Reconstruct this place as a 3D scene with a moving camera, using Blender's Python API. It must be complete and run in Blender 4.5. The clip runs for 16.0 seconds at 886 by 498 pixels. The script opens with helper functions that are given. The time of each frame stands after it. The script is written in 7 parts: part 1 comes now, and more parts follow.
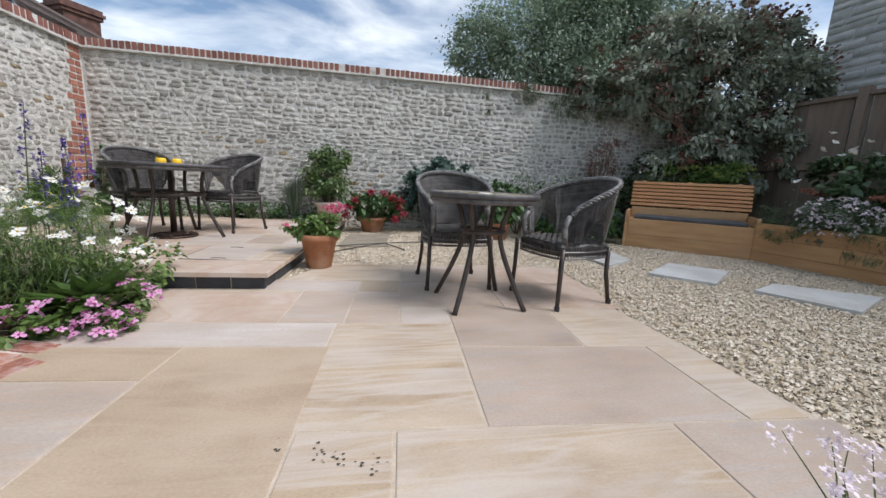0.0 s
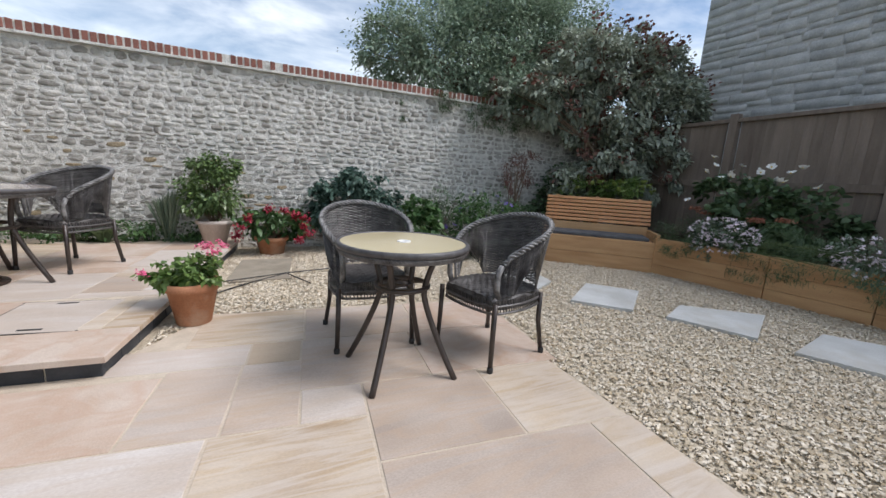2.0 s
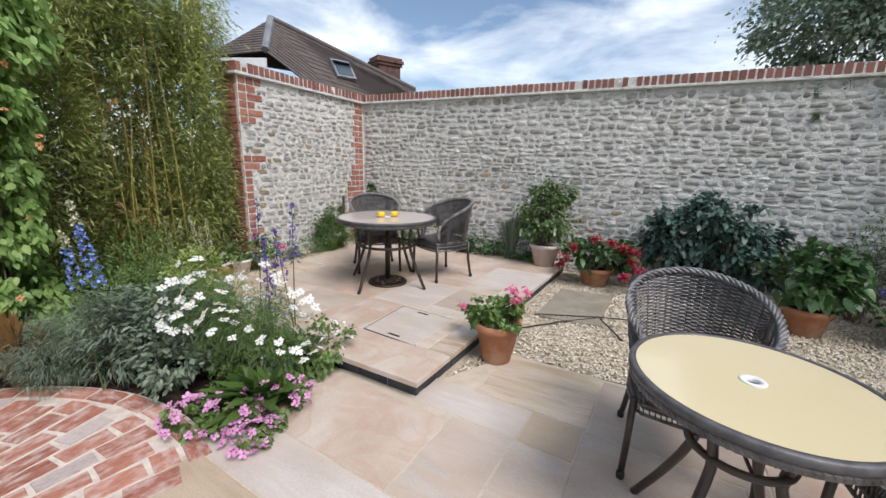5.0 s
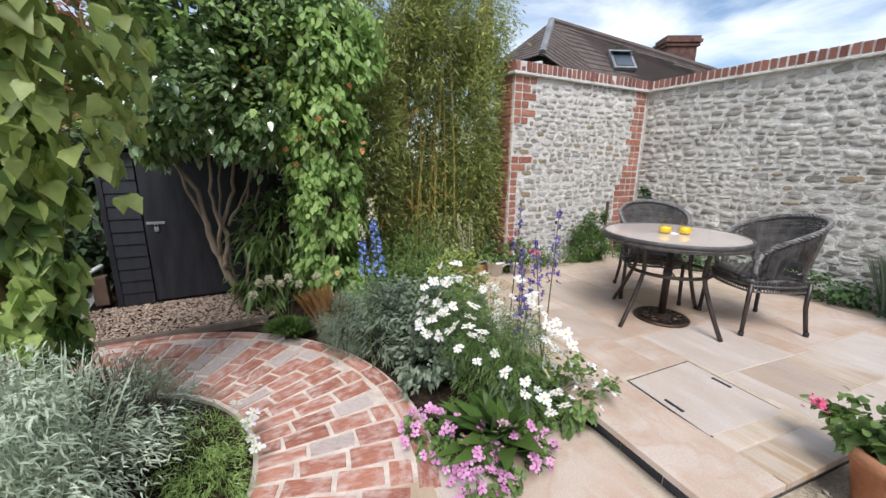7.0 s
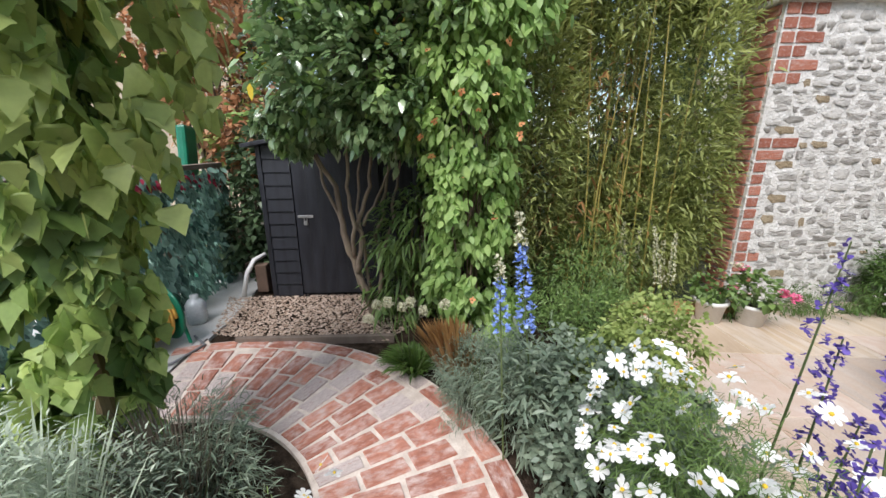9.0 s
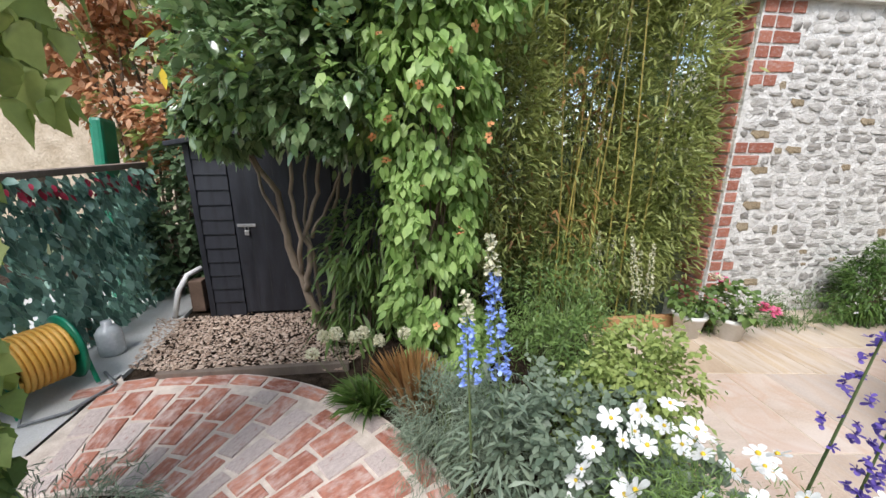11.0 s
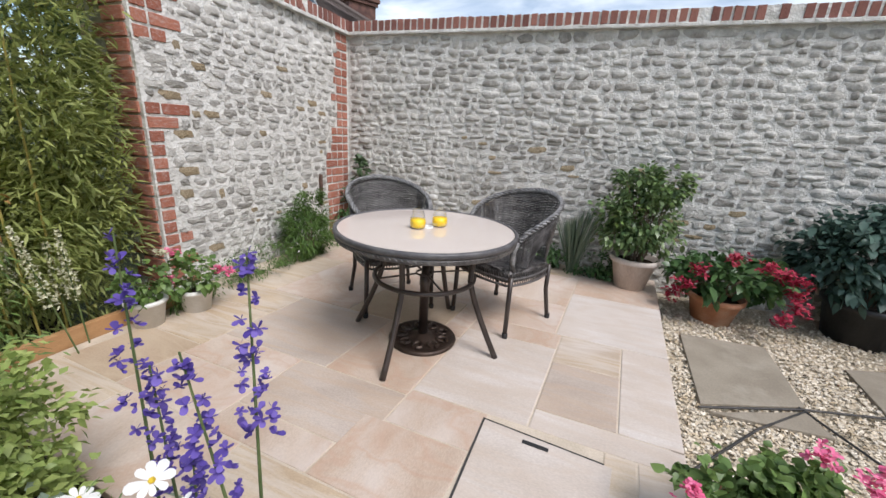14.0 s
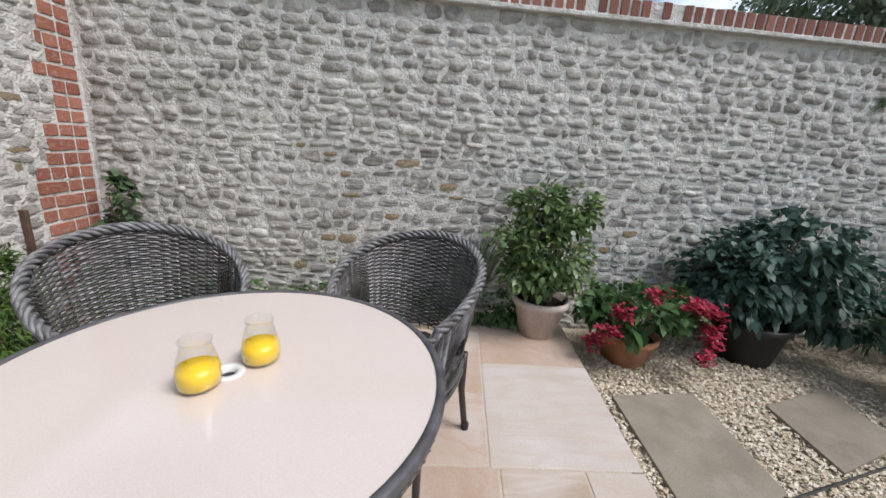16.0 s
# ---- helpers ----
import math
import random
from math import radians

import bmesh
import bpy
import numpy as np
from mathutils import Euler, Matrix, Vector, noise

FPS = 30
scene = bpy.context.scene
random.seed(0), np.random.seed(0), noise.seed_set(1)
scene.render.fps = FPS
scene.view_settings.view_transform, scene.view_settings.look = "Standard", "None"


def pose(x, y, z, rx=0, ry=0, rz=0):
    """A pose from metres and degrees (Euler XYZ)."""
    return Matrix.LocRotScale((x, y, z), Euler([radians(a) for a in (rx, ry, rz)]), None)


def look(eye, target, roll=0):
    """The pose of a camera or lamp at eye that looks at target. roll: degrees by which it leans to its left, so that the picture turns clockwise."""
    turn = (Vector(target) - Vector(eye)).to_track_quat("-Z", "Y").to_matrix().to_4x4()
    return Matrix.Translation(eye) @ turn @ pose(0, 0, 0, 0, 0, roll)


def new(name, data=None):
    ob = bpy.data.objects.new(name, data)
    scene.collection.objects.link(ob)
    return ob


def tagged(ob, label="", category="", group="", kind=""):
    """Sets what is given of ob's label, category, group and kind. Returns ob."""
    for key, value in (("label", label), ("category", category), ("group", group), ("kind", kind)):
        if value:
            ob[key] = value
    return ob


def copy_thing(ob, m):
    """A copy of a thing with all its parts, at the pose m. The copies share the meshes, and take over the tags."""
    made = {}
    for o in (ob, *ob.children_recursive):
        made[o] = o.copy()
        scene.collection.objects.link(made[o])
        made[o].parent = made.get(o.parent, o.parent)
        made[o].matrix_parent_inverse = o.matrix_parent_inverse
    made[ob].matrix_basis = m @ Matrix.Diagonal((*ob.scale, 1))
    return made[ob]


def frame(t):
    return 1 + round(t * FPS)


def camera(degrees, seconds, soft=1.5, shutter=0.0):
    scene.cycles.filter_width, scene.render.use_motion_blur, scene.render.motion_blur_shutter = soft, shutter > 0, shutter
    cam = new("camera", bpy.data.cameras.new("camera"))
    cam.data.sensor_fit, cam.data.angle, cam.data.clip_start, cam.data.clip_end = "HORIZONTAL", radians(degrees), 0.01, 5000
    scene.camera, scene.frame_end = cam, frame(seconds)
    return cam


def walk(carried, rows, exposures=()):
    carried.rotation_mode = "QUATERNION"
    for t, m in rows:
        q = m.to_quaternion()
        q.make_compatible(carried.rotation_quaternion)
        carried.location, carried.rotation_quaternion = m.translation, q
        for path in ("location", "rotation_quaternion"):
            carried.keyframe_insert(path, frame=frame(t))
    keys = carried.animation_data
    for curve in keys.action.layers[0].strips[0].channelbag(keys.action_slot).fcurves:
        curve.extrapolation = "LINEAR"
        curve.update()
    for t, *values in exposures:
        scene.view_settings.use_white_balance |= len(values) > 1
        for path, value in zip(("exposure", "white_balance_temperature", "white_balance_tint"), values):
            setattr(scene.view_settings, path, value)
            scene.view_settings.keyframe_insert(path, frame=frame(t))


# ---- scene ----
cam = camera(99.6, 16.0)
# seconds, x, y, z, and the three turns in degrees
ROWS = [
    (0.0, -0.000, -0.000, 0.813, 79.62, -2.72, -11.14),
    (0.5, -0.020, 0.183, 0.938, 79.47, -2.95, -13.11),
    (1.0, -0.006, 0.244, 1.021, 79.52, -3.07, -17.01),
    (1.5, 0.040, 0.291, 1.045, 79.51, -3.28, -21.55),
    (2.0, 0.108, 0.464, 1.090, 79.40, -3.41, -23.96),
    (2.5, 0.169, 0.616, 1.218, 79.44, -3.43, -23.39),
    (3.0, 0.184, 0.726, 1.239, 79.40, -3.25, -17.87),
    (3.5, 0.192, 0.924, 1.324, 79.57, -2.81, -8.10),
    (4.0, 0.200, 0.973, 1.380, 77.78, -2.34, 3.39),
    (4.5, 0.264, 0.982, 1.401, 77.03, -1.88, 14.09),
    (5.0, 0.315, 0.965, 1.398, 77.27, -1.49, 26.14),
    (5.2, 0.328, 0.949, 1.402, 77.32, -1.29, 31.28),
    (7.3, -0.276, 1.367, 1.381, 76.29, -0.49, 67.62),
    (7.5, -0.354, 1.435, 1.392, 76.00, -0.17, 70.77),
    (8.0, -0.547, 1.508, 1.349, 75.82, 0.01, 77.86),
    (8.5, -0.821, 1.551, 1.375, 75.39, 0.10, 83.44),
    (8.7, -0.909, 1.561, 1.387, 74.98, 0.21, 85.33),
    (9.7, -1.230, 1.585, 1.410, 74.20, -0.15, 90.50),
    (10.8, -1.386, 1.574, 1.431, 73.76, -0.62, 85.46),
    (11.0, -1.348, 1.638, 1.420, 74.21, -0.48, 82.95),
    (11.5, -1.328, 1.657, 1.401, 74.19, -0.73, 69.11),
    (12.0, -1.295, 1.673, 1.410, 73.41, -1.37, 55.23),
    (12.5, -1.274, 1.738, 1.400, 73.11, -2.07, 42.11),
    (13.0, -1.219, 1.885, 1.409, 72.87, -2.64, 31.96),
    (13.5, -1.155, 2.062, 1.394, 72.94, -3.17, 24.80),
    (14.0, -1.161, 2.296, 1.358, 72.97, -3.50, 20.06),
    (14.5, -1.208, 2.604, 1.391, 72.81, -3.67, 15.68),
    (15.0, -1.268, 2.969, 1.398, 72.96, -3.95, 10.89),
    (15.5, -1.326, 3.258, 1.436, 74.15, -4.28, 5.38),
    (16.0, -1.508, 3.431, 1.402, 74.75, -4.40, -3.16),
]
walk(cam, [(t, pose(x, y, z, rx, ry, rz)) for t, x, y, z, rx, ry, rz in ROWS], [(0.0, 0.18), (2.0, 0.26), (3.5, 0.34), (5.0, 0.24), (7.5, 0.44), (8.7, 0.56), (11.0, 0.68), (12.5, 0.42), (14.0, 0.34), (15.0, 0.17), (16.0, 0.18)])

# ---- world and sun ----
SUN_AZ, SUN_EL = radians(118), radians(54)
world = bpy.data.worlds.new("sky")
scene.world = world
world.use_nodes = True
wn, wl = world.node_tree.nodes, world.node_tree.links
wn.clear()
w_out = wn.new("ShaderNodeOutputWorld")
w_bg = wn.new("ShaderNodeBackground")
w_sky = wn.new("ShaderNodeTexSky")
w_sky.sky_type, w_sky.sun_disc = "NISHITA", False
w_sky.sun_elevation, w_sky.sun_rotation = SUN_EL, SUN_AZ
w_co = wn.new("ShaderNodeTexCoord")
w_map = wn.new("ShaderNodeMapping")
w_map.inputs["Scale"].default_value = (1.6, 1.6, 4.6)
w_map.inputs["Rotation"].default_value = (0.0, 0.25, 0.4)
w_noise = wn.new("ShaderNodeTexNoise")
w_noise.inputs["Scale"].default_value, w_noise.inputs["Detail"].default_value = 1.9, 9.0
w_noise.inputs["Roughness"].default_value, w_noise.inputs["Distortion"].default_value = 0.55, 0.35
w_ramp = wn.new("ShaderNodeValToRGB")
w_ramp.color_ramp.elements[0].position, w_ramp.color_ramp.elements[1].position = 0.40, 0.74
w_mix = wn.new("ShaderNodeMixRGB")
w_mix.inputs[2].default_value = (8.2, 8.6, 9.1, 1)
w_bg.inputs["Strength"].default_value = 0.132
wl.new(w_co.outputs["Generated"], w_map.inputs["Vector"])
wl.new(w_map.outputs[0], w_noise.inputs["Vector"])
wl.new(w_noise.outputs["Fac"], w_ramp.inputs["Fac"])
wl.new(w_ramp.outputs["Color"], w_mix.inputs[0])
wl.new(w_sky.outputs[0], w_mix.inputs[1])
wl.new(w_mix.outputs[0], w_bg.inputs["Color"])
wl.new(w_bg.outputs[0], w_out.inputs["Surface"])
sun = new("sun", bpy.data.lights.new("sun", "SUN"))
sun.data.energy, sun.data.angle, sun.data.color = 2.75, radians(28), (1.0, 0.965, 0.985)
SUN_DIR = Vector((math.sin(SUN_AZ) * math.cos(SUN_EL), math.cos(SUN_AZ) * math.cos(SUN_EL), math.sin(SUN_EL)))
sun.matrix_world = look(SUN_DIR * 30, (0, 0, 0))

# ---- materials ----
def material(name, lo, hi, scale=8.0, rough=0.7, bump=0.25, fine=60.0, metal=0.0, vary="", spread=0.35, spec=0.5, stretch=(1, 1, 1), stain=None, stain_at=(0.55, 0.75), translucent=0.0, wave=None, dist=0.01, coat=0.0, veins=None):
    """Two colours mixed by noise at two scales, with fine relief; vary: 'piece' or 'island' shifts each piece's own tone."""
    m = bpy.data.materials.new(name)
    m.use_nodes = True
    n, l = m.node_tree.nodes, m.node_tree.links
    b = n["Principled BSDF"]
    co = n.new("ShaderNodeTexCoord")
    mp = n.new("ShaderNodeMapping")
    mp.inputs["Scale"].default_value = stretch
    l.new(co.outputs["Object"], mp.inputs["Vector"])
    src = mp.outputs[0]
    rnd = None
    if vary == "piece":
        info = n.new("ShaderNodeObjectInfo")
        rnd = info.outputs["Random"]
        add = n.new("ShaderNodeVectorMath")
        add.operation = "MULTIPLY_ADD"
        comb = n.new("ShaderNodeCombineXYZ")
        for i in range(3):
            l.new(rnd, comb.inputs[i])
        add.inputs[1].default_value = (37, 53, 71)
        l.new(comb.outputs[0], add.inputs[0])
        l.new(src, add.inputs[2])
        src = add.outputs[0]
    elif vary == "island":
        rnd = n.new("ShaderNodeNewGeometry").outputs["Random Per Island"]
    n1, n2 = n.new("ShaderNodeTexNoise"), n.new("ShaderNodeTexNoise")
    for k, (s, d) in zip((n1, n2), ((scale, 5), (fine, 4))):
        k.inputs["Scale"].default_value, k.inputs["Detail"].default_value = s, d
        l.new(src, k.inputs["Vector"])
    r = n.new("ShaderNodeMapRange")
    r.inputs[1].default_value, r.inputs[2].default_value = 0.32, 0.68
    l.new(n1.outputs["Fac"], r.inputs[0])
    fac = r.outputs[0]
    if rnd is not None:
        mx = n.new("ShaderNodeMixRGB")
        mx.inputs[0].default_value = 1 - spread
        l.new(rnd, mx.inputs[1])
        l.new(fac, mx.inputs[2])
        fac = mx.outputs[0]
    mix = n.new("ShaderNodeMixRGB")
    mix.inputs[1].default_value, mix.inputs[2].default_value = (*lo, 1), (*hi, 1)
    l.new(fac, mix.inputs[0])
    ov = n.new("ShaderNodeMixRGB")
    ov.blend_type, ov.inputs[0].default_value = "OVERLAY", 0.35
    l.new(mix.outputs[0], ov.inputs[1])
    l.new(n2.outputs["Color"], ov.inputs[2])
    bw = n.new("ShaderNodeRGBToBW")
    l.new(n2.outputs["Color"], bw.inputs[0])
    l.new(bw.outputs[0], ov.inputs[2])
    col = ov.outputs[0]
    if stain:
        n3 = n.new("ShaderNodeTexNoise")
        n3.inputs["Scale"].default_value, n3.inputs["Detail"].default_value = scale * 0.45, 7
        n3.inputs["Roughness"].default_value = 0.65
        l.new(src, n3.inputs["Vector"])
        r3 = n.new("ShaderNodeMapRange")
        r3.inputs[1].default_value, r3.inputs[2].default_value = stain_at
        l.new(n3.outputs["Fac"], r3.inputs[0])
        ms = n.new("ShaderNodeMixRGB")
        ms.inputs[2].default_value = (*stain, 1)
        l.new(r3.outputs[0], ms.inputs[0])
        l.new(col, ms.inputs[1])
        col = ms.outputs[0]
    if veins:
        nv = n.new("ShaderNodeTexNoise")
        nv.inputs["Scale"].default_value, nv.inputs["Detail"].default_value, nv.inputs["Distortion"].default_value = 1.1, 6, 0.7
        mv = n.new("ShaderNodeMapping")
        mv.inputs["Scale"].default_value = (1.0, 3.4, 1.0)
        mv.inputs["Rotation"].default_value = (0, 0, 0.6)
        l.new(src, mv.inputs["Vector"])
        l.new(mv.outputs[0], nv.inputs["Vector"])
        rv = n.new("ShaderNodeValToRGB")
        for pos, val in ((0.42, 0), (0.50, 1), (0.56, 0.25), (0.70, 0.9)):
            e = rv.color_ramp.elements.new(pos)
            e.color = (val, val, val, 1)
        l.new(nv.outputs["Fac"], rv.inputs["Fac"])
        fv = n.new("ShaderNodeMath")
        fv.operation = "MULTIPLY"
        fv.inputs[1].default_value = 0.45
        l.new(rv.outputs["Color"], fv.inputs[0])
        mxv = n.new("ShaderNodeMixRGB")
        mxv.inputs[2].default_value = (*veins, 1)
        l.new(fv.outputs[0], mxv.inputs[0])
        l.new(col, mxv.inputs[1])
        col = mxv.outputs[0]
    l.new(col, b.inputs["Base Color"])
    b.inputs["Metallic"].default_value = metal
    b.inputs["Specular IOR Level"].default_value = spec
    b.inputs["Coat Weight"].default_value = coat
    rr = n.new("ShaderNodeMapRange")
    rr.inputs[3].default_value, rr.inputs[4].default_value = max(0.03, rough - 0.12), min(1, rough + 0.12)
    l.new(n2.outputs["Fac"], rr.inputs[0])
    l.new(rr.outputs[0], b.inputs["Roughness"])
    if bump:
        bp = n.new("ShaderNodeBump")
        bp.inputs["Strength"].default_value, bp.inputs["Distance"].default_value = bump, dist
        hsum = n.new("ShaderNodeMath")
        hsum.operation = "MULTIPLY_ADD"
        hsum.inputs[1].default_value = 0.5
        l.new(n2.outputs["Fac"], hsum.inputs[0])
        l.new(n1.outputs["Fac"], hsum.inputs[2])
        height = hsum.outputs[0]
        if wave:
            wv = n.new("ShaderNodeTexWave")
            wv.inputs["Scale"].default_value, wv.inputs["Distortion"].default_value = wave
            l.new(src, wv.inputs["Vector"])
            h2 = n.new("ShaderNodeMath")
            h2.operation = "ADD"
            l.new(height, h2.inputs[0])
            l.new(wv.outputs["Fac"], h2.inputs[1])
            height = h2.outputs[0]
        l.new(height, bp.inputs["Height"])
        l.new(bp.outputs[0], b.inputs["Normal"])
    if translucent:
        tr = n.new("ShaderNodeBsdfTranslucent")
        l.new(col, tr.inputs["Color"])
        ms2 = n.new("ShaderNodeMixShader")
        ms2.inputs[0].default_value = translucent
        l.new(b.outputs[0], ms2.inputs[1])
        l.new(tr.outputs[0], ms2.inputs[2])
        l.new(ms2.outputs[0], n["Material Output"].inputs["Surface"])
    return m


def leaf_mat(name, lo, hi, rough=0.45, translucent=0.25):
    return material(name, lo, hi, 3.0, rough, 0.1, 40, vary="island", spread=0.7, translucent=translucent, spec=0.4)


M_MORTAR = material("lime_mortar", (0.59, 0.575, 0.535), (0.74, 0.725, 0.68), 13, 0.95, 1.0, 70, dist=0.03, stain=(0.38, 0.36, 0.31), stain_at=(0.56, 0.8), spec=0.2)
M_STONE = material("wall_stone", (0.21, 0.195, 0.17), (0.62, 0.60, 0.555), 1.6, 0.92, 1.0, 7, vary="piece", spread=0.55, dist=0.02, stain=(0.64, 0.625, 0.58), stain_at=(0.52, 0.68), spec=0.2)
M_STONE_I = material("wall_stone_joined", (0.21, 0.195, 0.17), (0.62, 0.60, 0.555), 9, 0.92, 1.0, 45, vary="island", spread=0.55, dist=0.02, stain=(0.64, 0.625, 0.58), stain_at=(0.50, 0.66), spec=0.2)
M_OCHRE = material("ochre_stone", (0.34, 0.25, 0.14), (0.50, 0.42, 0.30), 12, 0.92, 0.8, 60, vary="piece", dist=0.02, spec=0.2)
M_BRICK = material("wall_brick", (0.26, 0.085, 0.055), (0.50, 0.215, 0.145), 10, 0.9, 0.6, 70, vary="piece", spread=0.65, stain=(0.52, 0.42, 0.38), stain_at=(0.5, 0.8), spec=0.2)
M_COPE = material("coping_brick", (0.16, 0.07, 0.058), (0.38, 0.175, 0.135), 10, 0.9, 0.6, 70, vary="piece", spread=0.7, stain=(0.44, 0.37, 0.33), stain_at=(0.60, 0.9), spec=0.2)
M_PATHBRICK = material("path_brick", (0.27, 0.095, 0.065), (0.64, 0.30, 0.21), 5, 0.85, 0.7, 60, vary="piece", spread=0.6, stain=(0.62, 0.48, 0.43), stain_at=(0.45, 0.68), spec=0.3)
M_PATHPALE = material("path_brick_pale", (0.44, 0.36, 0.33), (0.66, 0.57, 0.53), 9, 0.85, 0.7, 60, vary="piece", spread=0.5, stain=(0.36, 0.16, 0.12), stain_at=(0.58, 0.75), spec=0.3)
M_PATHJOINT = material("path_joint", (0.52, 0.44, 0.375), (0.70, 0.62, 0.54), 14, 0.95, 0.5, 120, spec=0.2)
M_SAND = [
    material("sandstone_buff", (0.35, 0.25, 0.155), (0.56, 0.45, 0.325), 2.2, 0.55, 0.25, 90, vary="piece", spread=0.35, stain=(0.56, 0.50, 0.45), stain_at=(0.5, 0.75), stretch=(1, 2.6, 1), dist=0.006, veins=(0.62, 0.57, 0.52)),
    material("sandstone_rose", (0.41, 0.305, 0.225), (0.58, 0.49, 0.415), 2.0, 0.55, 0.25, 90, vary="piece", spread=0.35, stain=(0.60, 0.53, 0.48), stain_at=(0.48, 0.72), stretch=(2.4, 1, 1), dist=0.006, veins=(0.45, 0.275, 0.18)),
    material("sandstone_grey", (0.36, 0.295, 0.245), (0.55, 0.475, 0.415), 2.4, 0.5, 0.25, 90, vary="piece", spread=0.35, stain=(0.48, 0.36, 0.25), stain_at=(0.56, 0.8), stretch=(1, 2.0, 1), dist=0.006, veins=(0.47, 0.34, 0.235)),
    material("sandstone_ochre", (0.345, 0.25, 0.165), (0.51, 0.40, 0.295), 2.6, 0.6, 0.25, 90, vary="piece", spread=0.35, stain=(0.50, 0.42, 0.33), stain_at=(0.55, 0.8), stretch=(1, 1.6, 1), dist=0.006, veins=(0.50, 0.40, 0.29)),
    material("sandstone_white", (0.47, 0.40, 0.34), (0.63, 0.58, 0.54), 2.4, 0.45, 0.25, 90, vary="piece", spread=0.35, stain=(0.46, 0.38, 0.31), stain_at=(0.58, 0.8), stretch=(1, 2.0, 1), dist=0.006, veins=(0.50, 0.40, 0.315))]
M_GROUT = material("paving_grout", (0.47, 0.40, 0.315), (0.56, 0.48, 0.385), 12, 0.95, 0.4, 120, spec=0.2)
M_RISER = material("blue_brick", (0.028, 0.032, 0.04), (0.075, 0.08, 0.09), 8, 0.6, 0.4, 70, vary="piece", spread=0.5)
M_GRAVEL = material("gravel_bed", (0.50, 0.42, 0.30), (0.68, 0.60, 0.47), 60, 0.95, 1.0, 160, dist=0.02, spec=0.2)
M_PEBBLE = material("gravel_stone", (0.44, 0.34, 0.21), (0.82, 0.75, 0.63), 20, 0.8, 0.3, 120, vary="island", spread=0.8, spec=0.3)
M_CHIPS = material("bark_gravel", (0.28, 0.185, 0.13), (0.66, 0.54, 0.44), 20, 0.9, 0.3, 120, vary="island", spread=0.85, spec=0.2)
M_CONCRETE = material("concrete_slab", (0.40, 0.40, 0.375), (0.60, 0.61, 0.60), 3.5, 0.75, 0.4, 110, vary="piece", stain=(0.42, 0.39, 0.33), stain_at=(0.5, 0.75), dist=0.006)
M_OLDSLAB = material("weathered_slab", (0.19, 0.16, 0.12), (0.31, 0.27, 0.21), 4.5, 0.85, 0.5, 90, vary="piece", stain=(0.42, 0.38, 0.31), stain_at=(0.55, 0.8))
M_SOIL = material("garden_soil", (0.018, 0.012, 0.008), (0.07, 0.05, 0.035), 22, 0.95, 1.0, 90, dist=0.03, spec=0.1)
M_TIMBER = material("planter_timber", (0.38, 0.20, 0.085), (0.58, 0.36, 0.18), 2.2, 0.65, 0.35, 60, vary="piece", spread=0.4, stretch=(1, 1, 7), stain=(0.20, 0.09, 0.035), stain_at=(0.66, 0.8))
M_SLAT = material("bench_slat", (0.40, 0.17, 0.06), (0.56, 0.28, 0.12), 3, 0.5, 0.25, 60, vary="piece", stretch=(1, 1, 6))
M_FENCE = material("fence_wood", (0.14, 0.108, 0.085), (0.26, 0.21, 0.17), 2.5, 0.85, 0.4, 50, vary="piece", spread=0.5, stretch=(5, 5, 0.7))
M_HOUSE = material("grey_rubble", (0.33, 0.335, 0.33), (0.54, 0.54, 0.525), 6, 0.95, 0.8, 40, vary="island", spread=0.5, dist=0.02, spec=0.2)
M_ROOF = material("roof_tile", (0.075, 0.058, 0.052), (0.125, 0.098, 0.088), 4, 0.85, 0.6, 50, vary="island", spread=0.5, stain=(0.14, 0.13, 0.10), stain_at=(0.58, 0.8))
M_RENDER = material("cream_render", (0.58, 0.53, 0.42), (0.68, 0.63, 0.52), 3, 0.9, 0.3, 60)
M_WHITE = material("white_paint", (0.70, 0.70, 0.69), (0.80, 0.80, 0.79), 4, 0.5, 0.1, 60)
M_LEAD = material("lead_grey", (0.14, 0.15, 0.16), (0.24, 0.25, 0.26), 4, 0.6, 0.2, 60)
M_WICKER = material("dark_wicker", (0.022, 0.019, 0.018), (0.15, 0.142, 0.138), 18, 0.36, 0.5, 130, vary="island", spread=0.45, stain=(0.22, 0.215, 0.21), stain_at=(0.60, 0.85), dist=0.004)
M_RIM = material("wicker_rim", (0.06, 0.057, 0.056), (0.27, 0.265, 0.26), 30, 0.45, 0.6, 150, dist=0.004)
M_LEG = material("bronze_metal", (0.022, 0.015, 0.012), (0.05, 0.035, 0.028), 12, 0.4, 0.15, 120, spec=0.6)
M_IRON = material("cast_iron", (0.03, 0.02, 0.015), (0.075, 0.05, 0.038), 14, 0.45, 0.5, 90, metal=0.5)
M_TOPCREAM = material("cream_glass_top", (0.66, 0.565, 0.345), (0.68, 0.585, 0.365), 1.2, 0.14, 0.0, 600, coat=0.5)
M_TOPPINK = material("pale_glass_top", (0.64, 0.555, 0.495), (0.66, 0.575, 0.515), 1.2, 0.12, 0.0, 600, coat=0.5)
M_TERRA = material("terracotta", (0.36, 0.145, 0.07), (0.52, 0.25, 0.14), 6, 0.85, 0.3, 80, stain=(0.54, 0.41, 0.32), stain_at=(0.50, 0.76))
M_PALEPOT = material("limewashed_pot", (0.44, 0.37, 0.32), (0.60, 0.54, 0.49), 6, 0.85, 0.4, 80, stretch=(1, 1, 0.4), stain=(0.34, 0.25, 0.19), stain_at=(0.55, 0.8))
